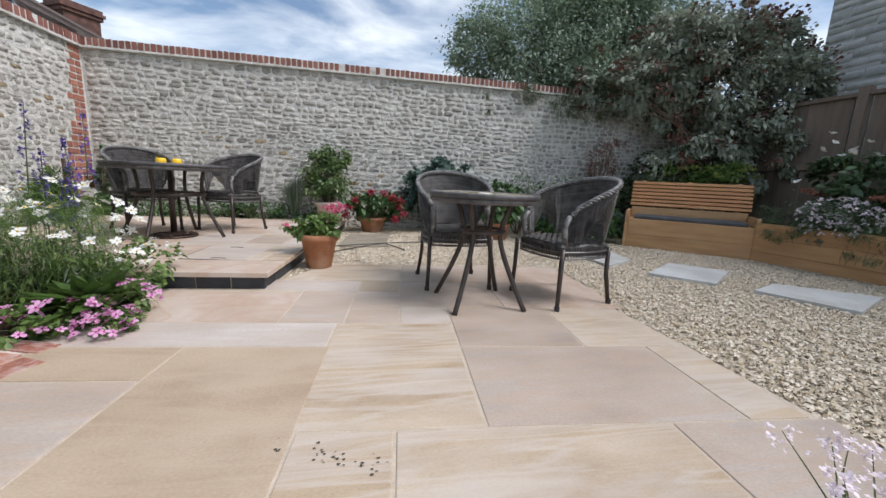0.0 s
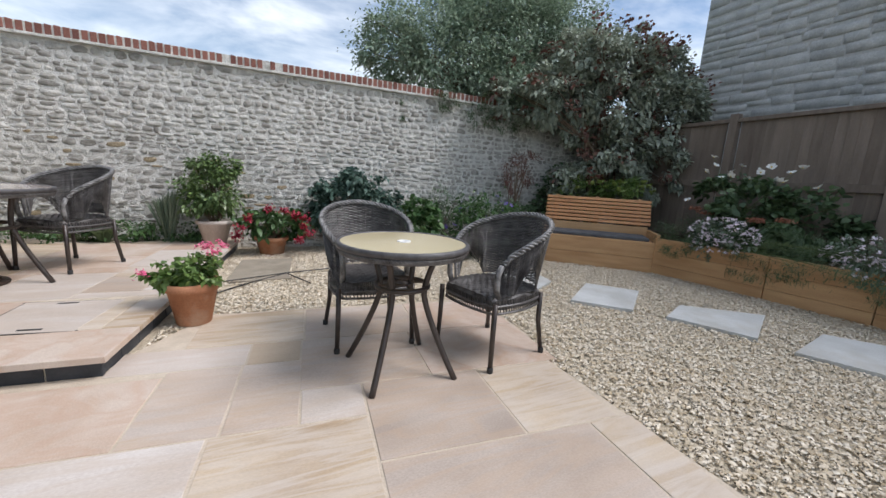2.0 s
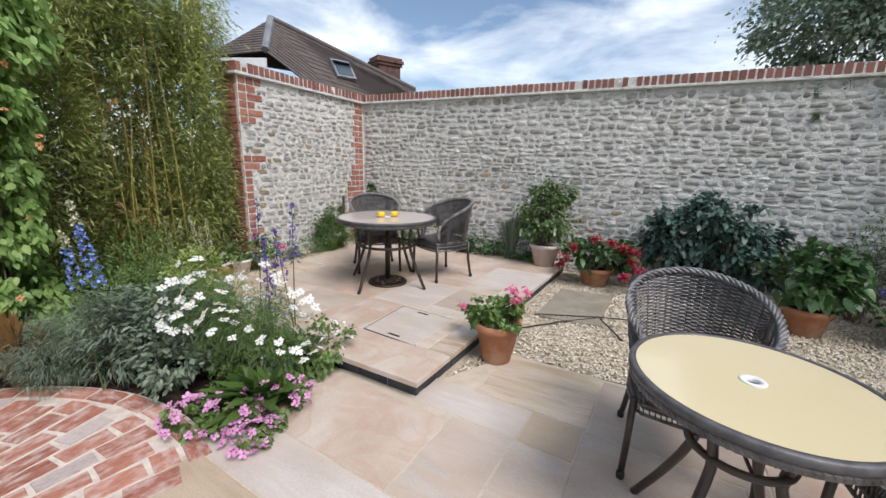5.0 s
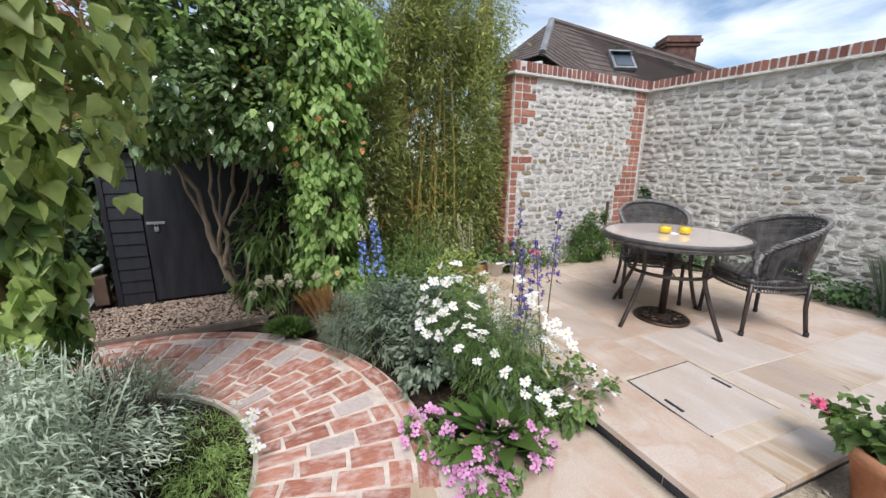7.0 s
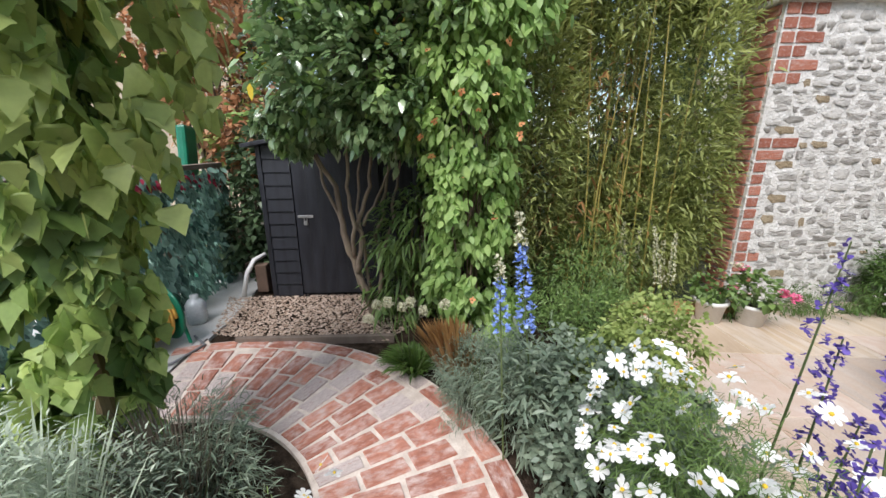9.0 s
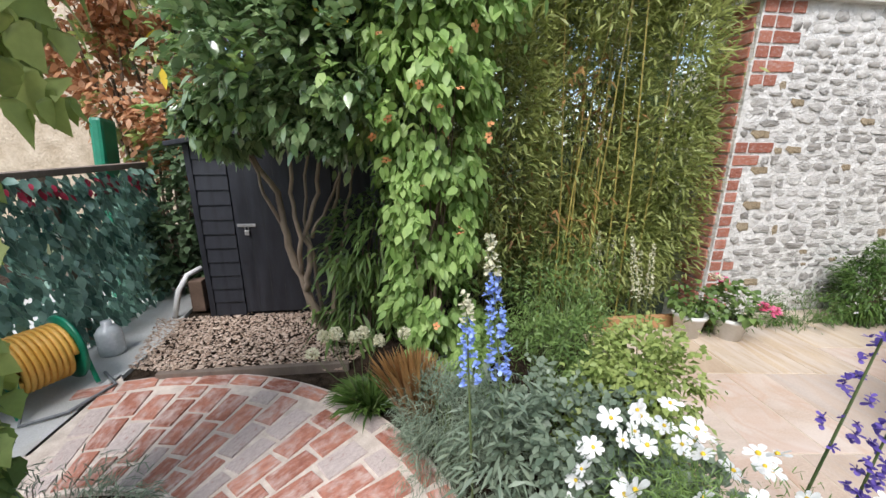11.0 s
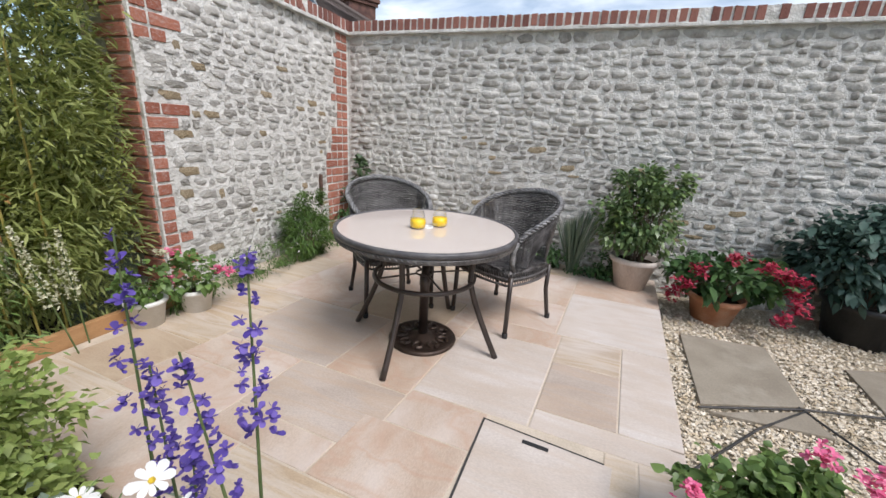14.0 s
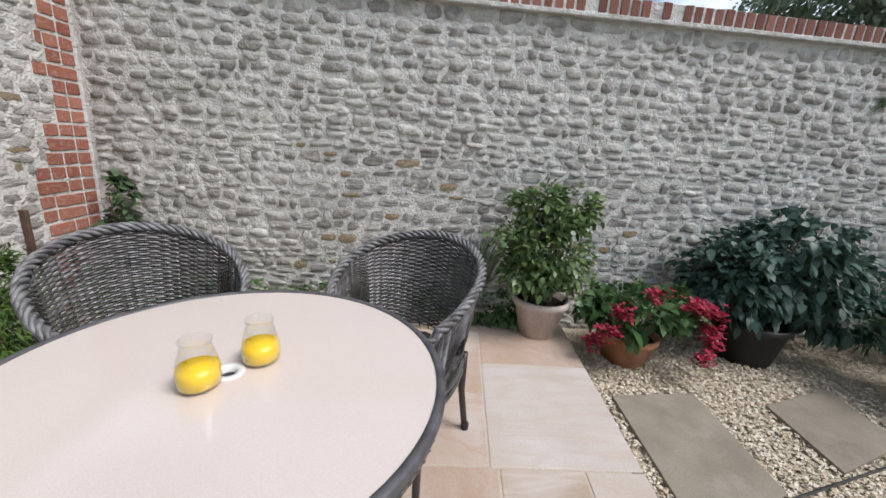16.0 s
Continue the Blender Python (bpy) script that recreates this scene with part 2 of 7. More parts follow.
M_WPOT = material("white_pot", (0.62, 0.61, 0.57), (0.76, 0.75, 0.72), 6, 0.5, 0.2, 60, stain=(0.42, 0.40, 0.33), stain_at=(0.65, 0.85))
M_BLACKPOT = material("black_pot", (0.012, 0.012, 0.013), (0.03, 0.03, 0.03), 6, 0.5, 0.1, 60)
M_SHED = material("black_shed_board", (0.008, 0.009, 0.013), (0.024, 0.026, 0.034), 3, 0.5, 0.4, 50, stretch=(1, 5, 1))
M_STEEL = material("galvanised_steel", (0.40, 0.40, 0.40), (0.58, 0.58, 0.58), 12, 0.4, 0.1, 90, metal=0.8)
M_BARK = material("tree_bark", (0.11, 0.075, 0.05), (0.26, 0.19, 0.135), 9, 0.9, 0.8, 50, stretch=(3, 3, 0.5))
M_STEM = material("green_stem", (0.06, 0.10, 0.03), (0.13, 0.17, 0.06), 8, 0.6, 0.1, 60)
M_CANE = material("bamboo_cane", (0.26, 0.22, 0.05), (0.44, 0.36, 0.11), 5, 0.4, 0.1, 60, stretch=(1, 1, 4))
M_CUSHION = material("grey_cushion", (0.055, 0.06, 0.07), (0.11, 0.115, 0.125), 8, 0.9, 0.4, 200)
M_HOSE = material("yellow_hose", (0.62, 0.33, 0.05), (0.74, 0.44, 0.10), 8, 0.45, 0.1, 60)
M_REEL = material("green_plastic", (0.0, 0.13, 0.07), (0.01, 0.22, 0.12), 4, 0.35, 0.05, 60)
M_JUICE = material("orange_juice", (0.90, 0.55, 0.01), (0.95, 0.65, 0.03), 4, 0.3, 0.0, 60)
M_METALSTRIP = material("steel_edging", (0.03, 0.03, 0.03), (0.08, 0.075, 0.07), 8, 0.6, 0.2, 60, metal=0.4)
M_POLE = material("pole_wood", (0.20, 0.14, 0.075), (0.32, 0.24, 0.14), 3, 0.85, 0.4, 50, stretch=(4, 4, 0.5))
M_TAN = material("tan_rubble", (0.42, 0.33, 0.23), (0.62, 0.52, 0.40), 4, 0.95, 0.9, 30, dist=0.03)


def thin_glass(name):
    m = bpy.data.materials.new(name)
    m.use_nodes = True
    n, l = m.node_tree.nodes, m.node_tree.links
    tr, gl, fr, mx = n.new("ShaderNodeBsdfTransparent"), n.new("ShaderNodeBsdfGlossy"), n.new("ShaderNodeLayerWeight"), n.new("ShaderNodeMixShader")
    tr.inputs["Color"].default_value = (0.98, 0.985, 0.985, 1)
    gl.inputs["Roughness"].default_value = 0.03
    fr.inputs["Blend"].default_value = 0.25
    sc = n.new("ShaderNodeMath")
    sc.operation = "MULTIPLY"
    sc.inputs[1].default_value = 0.42
    l.new(fr.outputs["Facing"], sc.inputs[0])
    l.new(sc.outputs[0], mx.inputs[0])
    l.new(tr.outputs[0], mx.inputs[1])
    l.new(gl.outputs[0], mx.inputs[2])
    l.new(mx.outputs[0], n["Material Output"].inputs["Surface"])
    return m


M_GLASS = thin_glass("clear_glass")
M_PANE = material("dark_pane", (0.05, 0.07, 0.09), (0.08, 0.10, 0.12), 2, 0.08, 0.0, 20)

# ---- helpers ----
def thing(name, loc=(0, 0, 0), label="", category="", group="", kind="", rz=0.0):
    e = new(name)
    e.empty_display_size = 0.1
    e.matrix_basis = pose(*loc, 0, 0, rz)
    return tagged(e, label, category, group, kind)


def part(name, geo, mat, parent=None, label="", smooth=False, m=None):
    """Links a bmesh or a mesh as one object under a thing or part."""
    if isinstance(geo, bmesh.types.BMesh):
        me = bpy.data.meshes.new(name)
        bmesh.ops.recalc_face_normals(geo, faces=geo.faces)
        geo.to_mesh(me)
        geo.free()
    else:
        me = geo
    if mat is not None and not me.materials:
        me.materials.append(mat)
    if smooth:
        me.shade_smooth()
    ob = new(name, me)
    if parent is not None:
        ob.parent = parent
    if m is not None:
        ob.matrix_basis = m
    return tagged(ob, label)


def raw(name, v, f, mat=None):
    """A mesh from arrays of corners and of faces with a fixed number of corners."""
    v, f = np.asarray(v, dtype=np.float32), np.asarray(f, dtype=np.int32)
    me = bpy.data.meshes.new(name)
    me.vertices.add(len(v))
    me.vertices.foreach_set("co", v.ravel())
    me.loops.add(f.size)
    me.loops.foreach_set("vertex_index", f.ravel())
    me.polygons.add(len(f))
    me.polygons.foreach_set("loop_start", np.arange(len(f), dtype=np.int32) * f.shape[1])
    me.update(calc_edges=True)
    if mat is not None:
        me.materials.append(mat)
    return me


def box(bm, x0, y0, z0, x1, y1, z1, bevel=0.0, m=None):
    g = bmesh.ops.create_cube(bm, size=1.0, matrix=(m or Matrix()) @ Matrix.Translation(((x0 + x1) / 2, (y0 + y1) / 2, (z0 + z1) / 2)) @ Matrix.Diagonal((x1 - x0, y1 - y0, z1 - z0, 1)))
    if bevel:
        vs = set(g["verts"])
        bmesh.ops.bevel(bm, geom=[e for e in bm.edges if e.verts[0] in vs and e.verts[1] in vs], offset=bevel, segments=2, affect="EDGES", profile=0.6)
    return bm


def lathe(bm, prof, seg=32, cx=0.0, cy=0.0):
    """A turned body from (radius, height) pairs; it closes at a radius of 0."""
    rings = []
    for r, z in prof:
        rings.append([bm.verts.new((cx, cy, z))] if r < 1e-5 else [bm.verts.new((cx + r * math.cos(2 * math.pi * i / seg), cy + r * math.sin(2 * math.pi * i / seg), z)) for i in range(seg)])
    for a, b in zip(rings, rings[1:]):
        for i in range(seg):
            q = [a[i % len(a)], a[(i + 1) % len(a)], b[(i + 1) % len(b)], b[i % len(b)]]
            q = list(dict.fromkeys(q))
            if len(q) > 2:
                bm.faces.new(q)
    return bm


def tube(bm, pts, radii, seg=8, closed=False):
    """A round bar along points."""
    pts = [Vector(p) for p in pts]
    n = len(pts)
    radii = radii if hasattr(radii, "__len__") else [radii] * n
    rings, up = [], None
    for i, p in enumerate(pts):
        a, b = (pts[i - 1], pts[(i + 1) % n]) if closed else (pts[max(i - 1, 0)], pts[min(i + 1, n - 1)])
        d = (b - a).normalized()
        if up is None:
            up = d.orthogonal().normalized()
        up = (up - d * up.dot(d)).normalized()
        s = d.cross(up)
        rings.append([bm.verts.new(p + (up * math.cos(2 * math.pi * k / seg) + s * math.sin(2 * math.pi * k / seg)) * radii[i]) for k in range(seg)])
    for i in range(n if closed else n - 1):
        a, b = rings[i], rings[(i + 1) % n]
        for k in range(seg):
            bm.faces.new((a[k], a[(k + 1) % seg], b[(k + 1) % seg], b[k]))
    if not closed:
        bm.faces.new(rings[0])
        bm.faces.new(rings[-1])
    return bm


def prism(bm, poly, z0, z1):
    """An upright block over a flat outline."""
    lo = [bm.verts.new((x, y, z0)) for x, y in poly]
    hi = [bm.verts.new((x, y, z1)) for x, y in poly]
    bm.faces.new(hi)
    bm.faces.new(lo[::-1])
    for i in range(len(poly)):
        j = (i + 1) % len(poly)
        bm.faces.new((lo[i], lo[j], hi[j], hi[i]))
    return bm


def slab(name, poly, z0, z1, mat, parent=None, bevel=0.005, label=""):
    bm = prism(bmesh.new(), poly, z0, z1)
    if bevel:
        bmesh.ops.bevel(bm, geom=[e for e in bm.edges if abs(e.verts[0].co.z - z1) < 1e-6 and abs(e.verts[1].co.z - z1) < 1e-6], offset=bevel, segments=2, affect="EDGES", profile=0.6)
    return part(name, bm, mat, parent, label)


def structure(name, bm, mat, label, category):
    return tagged(part(name, bm, mat), label, category, "", "structure")


# ---- ground, floors, walls ----
GRID = radians(-5.0)


def uv(u, v):
    return (u * math.cos(GRID) - v * math.sin(GRID), u * math.sin(GRID) + v * math.cos(GRID))


PATIO_Z = 0.125
LX, BY = -3.81, 6.29
WALL_Z = 2.335
bm = bmesh.new()
bmesh.ops.create_grid(bm, x_segments=2, y_segments=2, size=400, matrix=Matrix.Translation((0, 0, -0.12)))
structure("ground", bm, material("meadow_ground", (0.05, 0.07, 0.03), (0.10, 0.11, 0.05), 0.5, 0.95, 0.5, 8), "grassy and earthy ground around the garden", "ground")

# lower terrace of sandstone flags on a bed of grout
PAVE = [(-1.45, -3.2), (1.70, -3.2), (1.68, 2.30), (1.80, 2.55), (1.83, 3.42), (-0.33, 3.56), (-0.66, 2.98), (-0.72, 2.80), (-1.45, 2.78), (-1.62, 2.30), (-1.45, 1.90)]
structure("floor_terrace", prism(bmesh.new(), PAVE, -0.10, -0.0035), M_GROUT, "bed of pale grout under the sandstone flags", "floor")
# gravel garden
structure("ground_gravel", prism(bmesh.new(), [(1.66, -3.2), (7.0, -3.2), (7.0, 6.30), (-0.6, 6.30), (-0.7, 2.85), (-0.3, 3.50), (1.7, 3.40)], -0.115, -0.020), M_GRAVEL, "bed of cream and buff gravel", "gravel")
structure("ground_bed", prism(bmesh.new(), [(-6.4, -3.2), (-1.44, -3.2), (-1.44, 2.79), (-1.5, 3.1), (-3.2, 3.42), (-3.85, 3.5), (-6.4, 4.2)], -0.118, -0.03), M_SOIL, "dark moist planting soil", "soil")
structure("floor_yard", prism(bmesh.new(), [(-5.2, -3.2), (-2.2, -3.2), (-3.0, -0.10), (-3.75, -0.10), (-4.0, -0.10), (-5.2, -0.25)], -0.10, -0.004), M_CONCRETE, "worn pale concrete yard beside the brick path", "floor")

# raised patio
structure("floor_patio", prism(bmesh.new(), [(-0.72, 2.76), (-0.37, 6.28), (-3.80, 6.28), (-3.80, 4.06), (-3.62, 4.06), (-3.62, 2.97), (-2.6, 2.89), (-1.62, 2.83)], -0.1, PATIO_Z - 0.0035), M_GROUT, "bed of pale grout under the raised patio", "floor")


def wall_core(name, x0, y0, x1, y1, z1, label):
    return structure(name, box(bmesh.new(), x0, y0, -0.1, x1, y1, z1), M_MORTAR, label, "wall")


wall_north = wall_core("wall_north", -4.20, BY + 0.0145, 7.2, BY + 0.42, WALL_Z, "high garden wall of pale rubble stone with lime mortar")
wall_west = wall_core("wall_west", LX - 0.40, 4.02, LX - 0.0125, BY + 0.0145, WALL_Z, "short garden wall of pale rubble stone with red brick quoins")

# drip course and brick coping
bm = bmesh.new()
box(bm, LX - 0.46, 3.97, WALL_Z, LX + 0.035, BY - 0.035, WALL_Z + 0.032, 0.008)
drip = structure("trim_drip_west", bm, M_MORTAR, "thin pale drip course under the brick coping", "trim")
bm = bmesh.new()
box(bm, LX - 0.46, BY - 0.035, WALL_Z, 3.78, BY + 0.48, WALL_Z + 0.032, 0.008)
structure("trim_drip_north", bm, M_MORTAR, "thin pale drip course under the brick coping", "trim")

# fence on the east side, and the house behind it
fence = thing("fence", (6.45, 2.0, 0), "weathered brown close-board timber fence with capped posts", "fence")
for k in range(5):
    y = 5.85 - k * 1.78
    part("post", box(bmesh.new(), -0.055, y - 2.0 - 0.055, -0.1, 0.055, y - 2.0 + 0.055, 2.30, 0.006), M_FENCE, fence)
    if k < 4:
        part("rail", box(bmesh.new(), -0.035, y - 3.78 + 0.055, 2.18, 0.035, y - 2.055, 2.235, 0.006), M_FENCE, fence)
        part("rail", box(bmesh.new(), -0.025, y - 3.78 + 0.055, 1.22, 0.02, y - 2.055, 1.32, 0.006), M_FENCE, fence)
        part("gravel_board", box(bmesh.new(), -0.02, y - 3.78 + 0.055, -0.1, 0.02, y - 2.055, 0.25, 0.005), M_FENCE, fence)
board = None
for k in range(66):
    y = 5.80 - 0.055 - k * 0.107
    if any(abs(y - (5.85 - j * 1.78)) < 0.10 for j in range(5)):
        continue
    if board is None:
        board = part("board", box(bmesh.new(), 0, -0.06, 0.25, 0.018, 0.06, 2.18, 0.004), M_FENCE, fence)
        board.matrix_basis = pose(0.02, y - 2.0, 0, 0, 0, 5)
    else:
        b2 = new("board", board.data)
        b2.parent = fence
        b2.matrix_basis = pose(0.02, y - 2.0, 0, 0, 0, 5)


def lumpy(w, h, d, rnd, n=9):
    """Corner points and triangles of one rough stone, its front towards -y, with a rounded, uneven outline."""
    pts, tri = [], []
    a0 = rnd.uniform(0, 6.28)
    out = []
    for i in range(n):
        a = a0 + 6.2832 * i / n + rnd.uniform(-0.2, 0.2)
        c, s = math.cos(a), math.sin(a)
        k = 1.0 / max(abs(c), abs(s)) ** 0.85 * rnd.uniform(0.76, 1.04)
        out.append((c * k * 0.5, s * k * 0.5))
    tx, tz = rnd.uniform(-0.7, 0.7), rnd.uniform(-0.7, 0.7)
    for ins, dep in ((1.08, 0.60), (1.0, -0.25), (0.84, -0.75)):
        for x, z in out:
            pts.append((max(-0.52, min(0.52, x * ins)) * w, (dep + rnd.uniform(-0.40, 0.40) + (tx * x + tz * z) * (dep < 0)) * d, max(-0.52, min(0.52, z * ins)) * h))
    pts.append((rnd.uniform(-0.1, 0.1) * w, -1.0 * d, rnd.uniform(-0.1, 0.1) * h))
    for r in (0, 1):
        for i in range(n):
            j = (i + 1) % n
            a, b, c, e = r * n + i, r * n + j, (r + 1) * n + j, (r + 1) * n + i
            tri += [(a, b, c), (a, c, e)]
    for i in range(n):
        tri.append((2 * n + i, 2 * n + (i + 1) % n, 3 * n))
    return pts, tri


def courses(x0, x1, z0, z1, rnd, hmin=0.045, hmax=0.098, wmin=0.06, wmax=0.20, gap=0.008):
    """Rubble brought to rough courses: centres and sizes."""
    z, out = z0, []
    drift = lambda x_, z_: 0.026 * math.sin(x_ * 1.9 + z_ * 4.1) + 0.016 * math.sin(x_ * 5.3 - z_ * 9.0)
    while z < z1 - 0.03:
        h = min(rnd.uniform(hmin, hmax), z1 - z)
        if z1 - z - h < 0.05:
            h = z1 - z
        x = x0
        while x < x1 - 0.02:
            w = min(rnd.uniform(wmin, wmax) * (0.7 + h * 4), x1 - x)
            if x1 - x - w < 0.07:
                w = x1 - x
            hh = h * rnd.uniform(0.84, 1.12)
            if h > 0.095 and w < 0.2 and rnd.random() < 0.35:
                out.append((x + w / 2, z + drift(x, z) + h * 0.27, w - gap, h * 0.5 - gap * 0.6))
                out.append((x + w / 2, z + drift(x, z) + h * 0.77, (w - gap) * rnd.uniform(0.7, 1), h * 0.46 - gap * 0.6))
            else:
                out.append((x + w / 2, z + drift(x + w / 2, z) + h / 2 + rnd.uniform(-0.012, 0.012), w - gap * rnd.uniform(0.7, 1.5), hh - gap))
            x += w
        z += h
    return [(a, min(max(b, z0 + d / 2), z1 - d / 2), c, d) for a, b, c, d in out]


def rubble_wall(parent, spots, place, rnd, name, near, depth=0.0155, mat_i=None):
    """Stones as parts where near() says so, up to 300, and the rest joined."""
    forms = []
    for k in range(14):
        p, t = lumpy(1, 1, 1, rnd)
        forms.append(raw("stone", p, t))
        forms[-1].materials.append(M_OCHRE if k == 13 else M_STONE)
    made, vs, fs, base = 0, [], [], 0
    for x, z, w, h in spots:
        d = depth * rnd.uniform(0.7, 1.3)
        if near(x, z) and made < 300:
            ob = new("stone", rnd.choice(forms))
            ob.parent = parent
            ob.matrix_basis = place @ Matrix.Translation((x, 0, z)) @ Matrix.Rotation(rnd.uniform(-0.05, 0.05), 4, "Y") @ Matrix.Diagonal((w, d, h, 1))
            made += 1
        else:
            p, t = lumpy(w, h, d, rnd)
            vs += [place @ Vector((x + a, b, z + c)) for a, b, c in p]
            fs += [(a + base, b + base, c + base) for a, b, c in t]
            base += len(p)
    me = raw("rubble", vs, fs, mat_i or M_STONE_I)
    ob = part("rubble", me, None, parent)
    return tagged(ob, "", "", "", "stuff")


# ---- house behind the west wall ----
house = thing("house", (-9.3, 9.3, 0), "neighbouring house with a hipped roof of dark clay tiles", "house")
PK, RF = Vector((0.0, 0.0, 5.25)), Vector((2.6, 3.6, 3.85))
cs = [Vector((-0.9, -1.45, 4.0)), Vector((0.67, -0.82, 4.15)), Vector((2.6, 0.2, 2.6)), Vector((4.6, 4.2, 2.4))]
bm = bmesh.new()
p = [bm.verts.new(c) for c in (PK, RF, *cs)]
for f in ((0, 2, 3), (0, 3, 4), (0, 4, 5, 1), (0, 1, 2)):
    bm.faces.new([p[i] for i in f])
bmesh.ops.solidify(bm, geom=bm.faces[:], thickness=0.08)
roof = part("roof", bm, M_ROOF, house, "dark brown weathered tile roof")


def tile_rows(a, b, c, d, rows, name):
    """Courses of tiles over a roof face from its eaves a-b to its ridge d-c, each course lifted at its foot."""
    bm = bmesh.new()
    nrm = (b - a).cross(d - a).normalized()
    if nrm.z < 0:
        nrm = -nrm
    for i in range(rows):
        t0, t1 = i / rows, (i + 1.0) / rows
        l0, r0, l1, r1 = a.lerp(d, t0), b.lerp(c, t0), a.lerp(d, t1), b.lerp(c, t1)
        n = max(1, int((r0 - l0).length / 0.33))
        for k in range(n):
            q = [l0.lerp(r0, (k + 0.03) / n), l0.lerp(r0, (k + 0.97) / n), l1.lerp(r1, (k + 0.97) / n), l1.lerp(r1, (k + 0.03) / n)]
            lift = (0.034, 0.034, 0.02, 0.02)
            top = [bm.verts.new(v + nrm * h) for v, h in zip(q, lift)]
            bm.faces.new(top)
            low = [bm.verts.new(q[0] + nrm * 0.01), bm.verts.new(q[1] + nrm * 0.01)]
            bm.faces.new((low[0], low[1], top[1], top[0]))
    return part(name, bm, M_ROOF, house)


tile_rows(cs[2], cs[3], RF, PK, 16, "roof_tiles")
tile_rows(cs[1], cs[2], PK + Vector((0.01, 0, 0)), PK, 12, "roof_tiles")
tile_rows(cs[0], cs[1], PK, PK + Vector((0.01, 0, 0)), 13, "roof_tiles")
part("ridge", tube(bmesh.new(), [PK + Vector((0, 0, 0.03)), RF + Vector((0, 0, 0.03))], 0.09, 8), M_ROOF, house)
part("hip", tube(bmesh.new(), [PK + Vector((0, 0, 0.03)), cs[1] + Vector((0, 0, 0.05))], 0.10, 8), M_LEAD, house, "grey leaded hip")
bm = bmesh.new()
for a, b in ((cs[0], cs[1]),):
    d = (b - a)
    box(bm, 0, -0.03, -0.22, d.length, 0.03, 0.0, 0.0, Matrix.Translation(a) @ Matrix.Rotation(math.atan2(d.y, d.x), 4, "Z"))
part("fascia", bm, M_WHITE, house, "white painted fascia board")
part("wall", prism(bmesh.new(), [(-0.8, -1.2), (0.6, -0.65), (1.6, 0.2), (3.2, 4.2), (-1.0, 4.2)], 0, 3.0), M_RENDER, house, "cream rendered house wall")
sk = part("skylight", box(bmesh.new(), -0.30, -0.36, 0.0, 0.30, 0.36, 0.10, 0.01), M_LEAD, house, "grey framed roof window", m=Matrix.Translation(cs[2].lerp(cs[3], 0.25).lerp(PK.lerp(RF, 0.25), 0.60)) @ (cs[3] - cs[2]).cross(PK - cs[2]).to_track_quat("Z", "Y").to_matrix().to_4x4() @ pose(0, 0, 0.05))
part("pane", box(bmesh.new(), -0.23, -0.29, 0.10, 0.23, 0.29, 0.115), M_PANE, sk)
part("open_sash", box(bmesh.new(), -0.28, 0.0, 0.10, 0.28, 0.34, 0.13, 0.005), M_PANE, sk, "tilted open sash", m=pose(0, 0.05, 0.12, -38, 0, 0))
M_CHIM = material("sooty_brick", (0.07, 0.035, 0.03), (0.17, 0.085, 0.065), 6, 0.9, 0.6, 40)
chim = part("chimney", box(bmesh.new(), -0.40, -0.30, 3.5, 0.40, 0.30, 5.30, 0.01), M_CHIM, house, "red brick chimney stack", m=pose(1.75, 3.1, -0.55, 0, 0, 60))
bm = bmesh.new()
for k, (g, z) in enumerate(((0.05, 5.2), (0.09, 5.29), (0.05, 5.38))):
    box(bm, -0.40 - g, -0.30 - g, z - 0.1, 0.40 + g, 0.30 + g, z - 0.015, 0.008)
part("chimney_head", bm, M_CHIM, chim)

# stone house beyond the fence
M_HOUSEBED = material("grey_mortar", (0.40, 0.40, 0.395), (0.52, 0.52, 0.51), 4, 0.95, 0.6, 40)
stone_house = thing("stone_house", (7.9, 5.75, 0), "tall grey rubble stone gable of the neighbouring house", "house")
part("wall", box(bmesh.new(), 0, -9.0, -0.1, 5.0, 0.0, 7.5), M_HOUSEBED, stone_house)
rnd = random.Random(11)
vs, fs, base = [], [], 0
for x, z, w, h in courses(0, 8.9, 1.6, 7.4, rnd, 0.09, 0.20, 0.18, 0.55, 0.014):
    d_, j_ = rnd.uniform(0.006, 0.020), lambda: rnd.uniform(-0.012, 0.012)
    for sx, sz in ((-0.5, -0.5), (0.5, -0.5), (0.5, 0.5), (-0.5, 0.5)):
        ex, ez = sx * w + j_(), sz * h + j_() * 0.7
        vs += [(0.004, -x - ex, z + ez), (-d_ + j_() * 0.3, -x - ex * 0.96, z + ez * 0.92)]
    fs += [(base + 1, base + 3, base + 5, base + 7)] + [(base + 2 * k, base + 2 * ((k + 1) % 4), base + 2 * ((k + 1) % 4) + 1, base + 2 * k + 1) for k in range(4)]
    base += 8
tagged(part("rubble", raw("rubble", vs, fs, M_HOUSE), None, stone_house, "grey rubble facing"), "", "", "", "stuff")

pole = thing("utility_pole", (-7.6, 6.0, 0), "brown weathered wooden utility pole behind the bamboo", "pole")
part("shaft", tube(bmesh.new(), [(0, 0, 0), (0.02, 0, 4), (0, 0, 8.5)], [0.16, 0.14, 0.12], 14), M_POLE, pole, smooth=True)

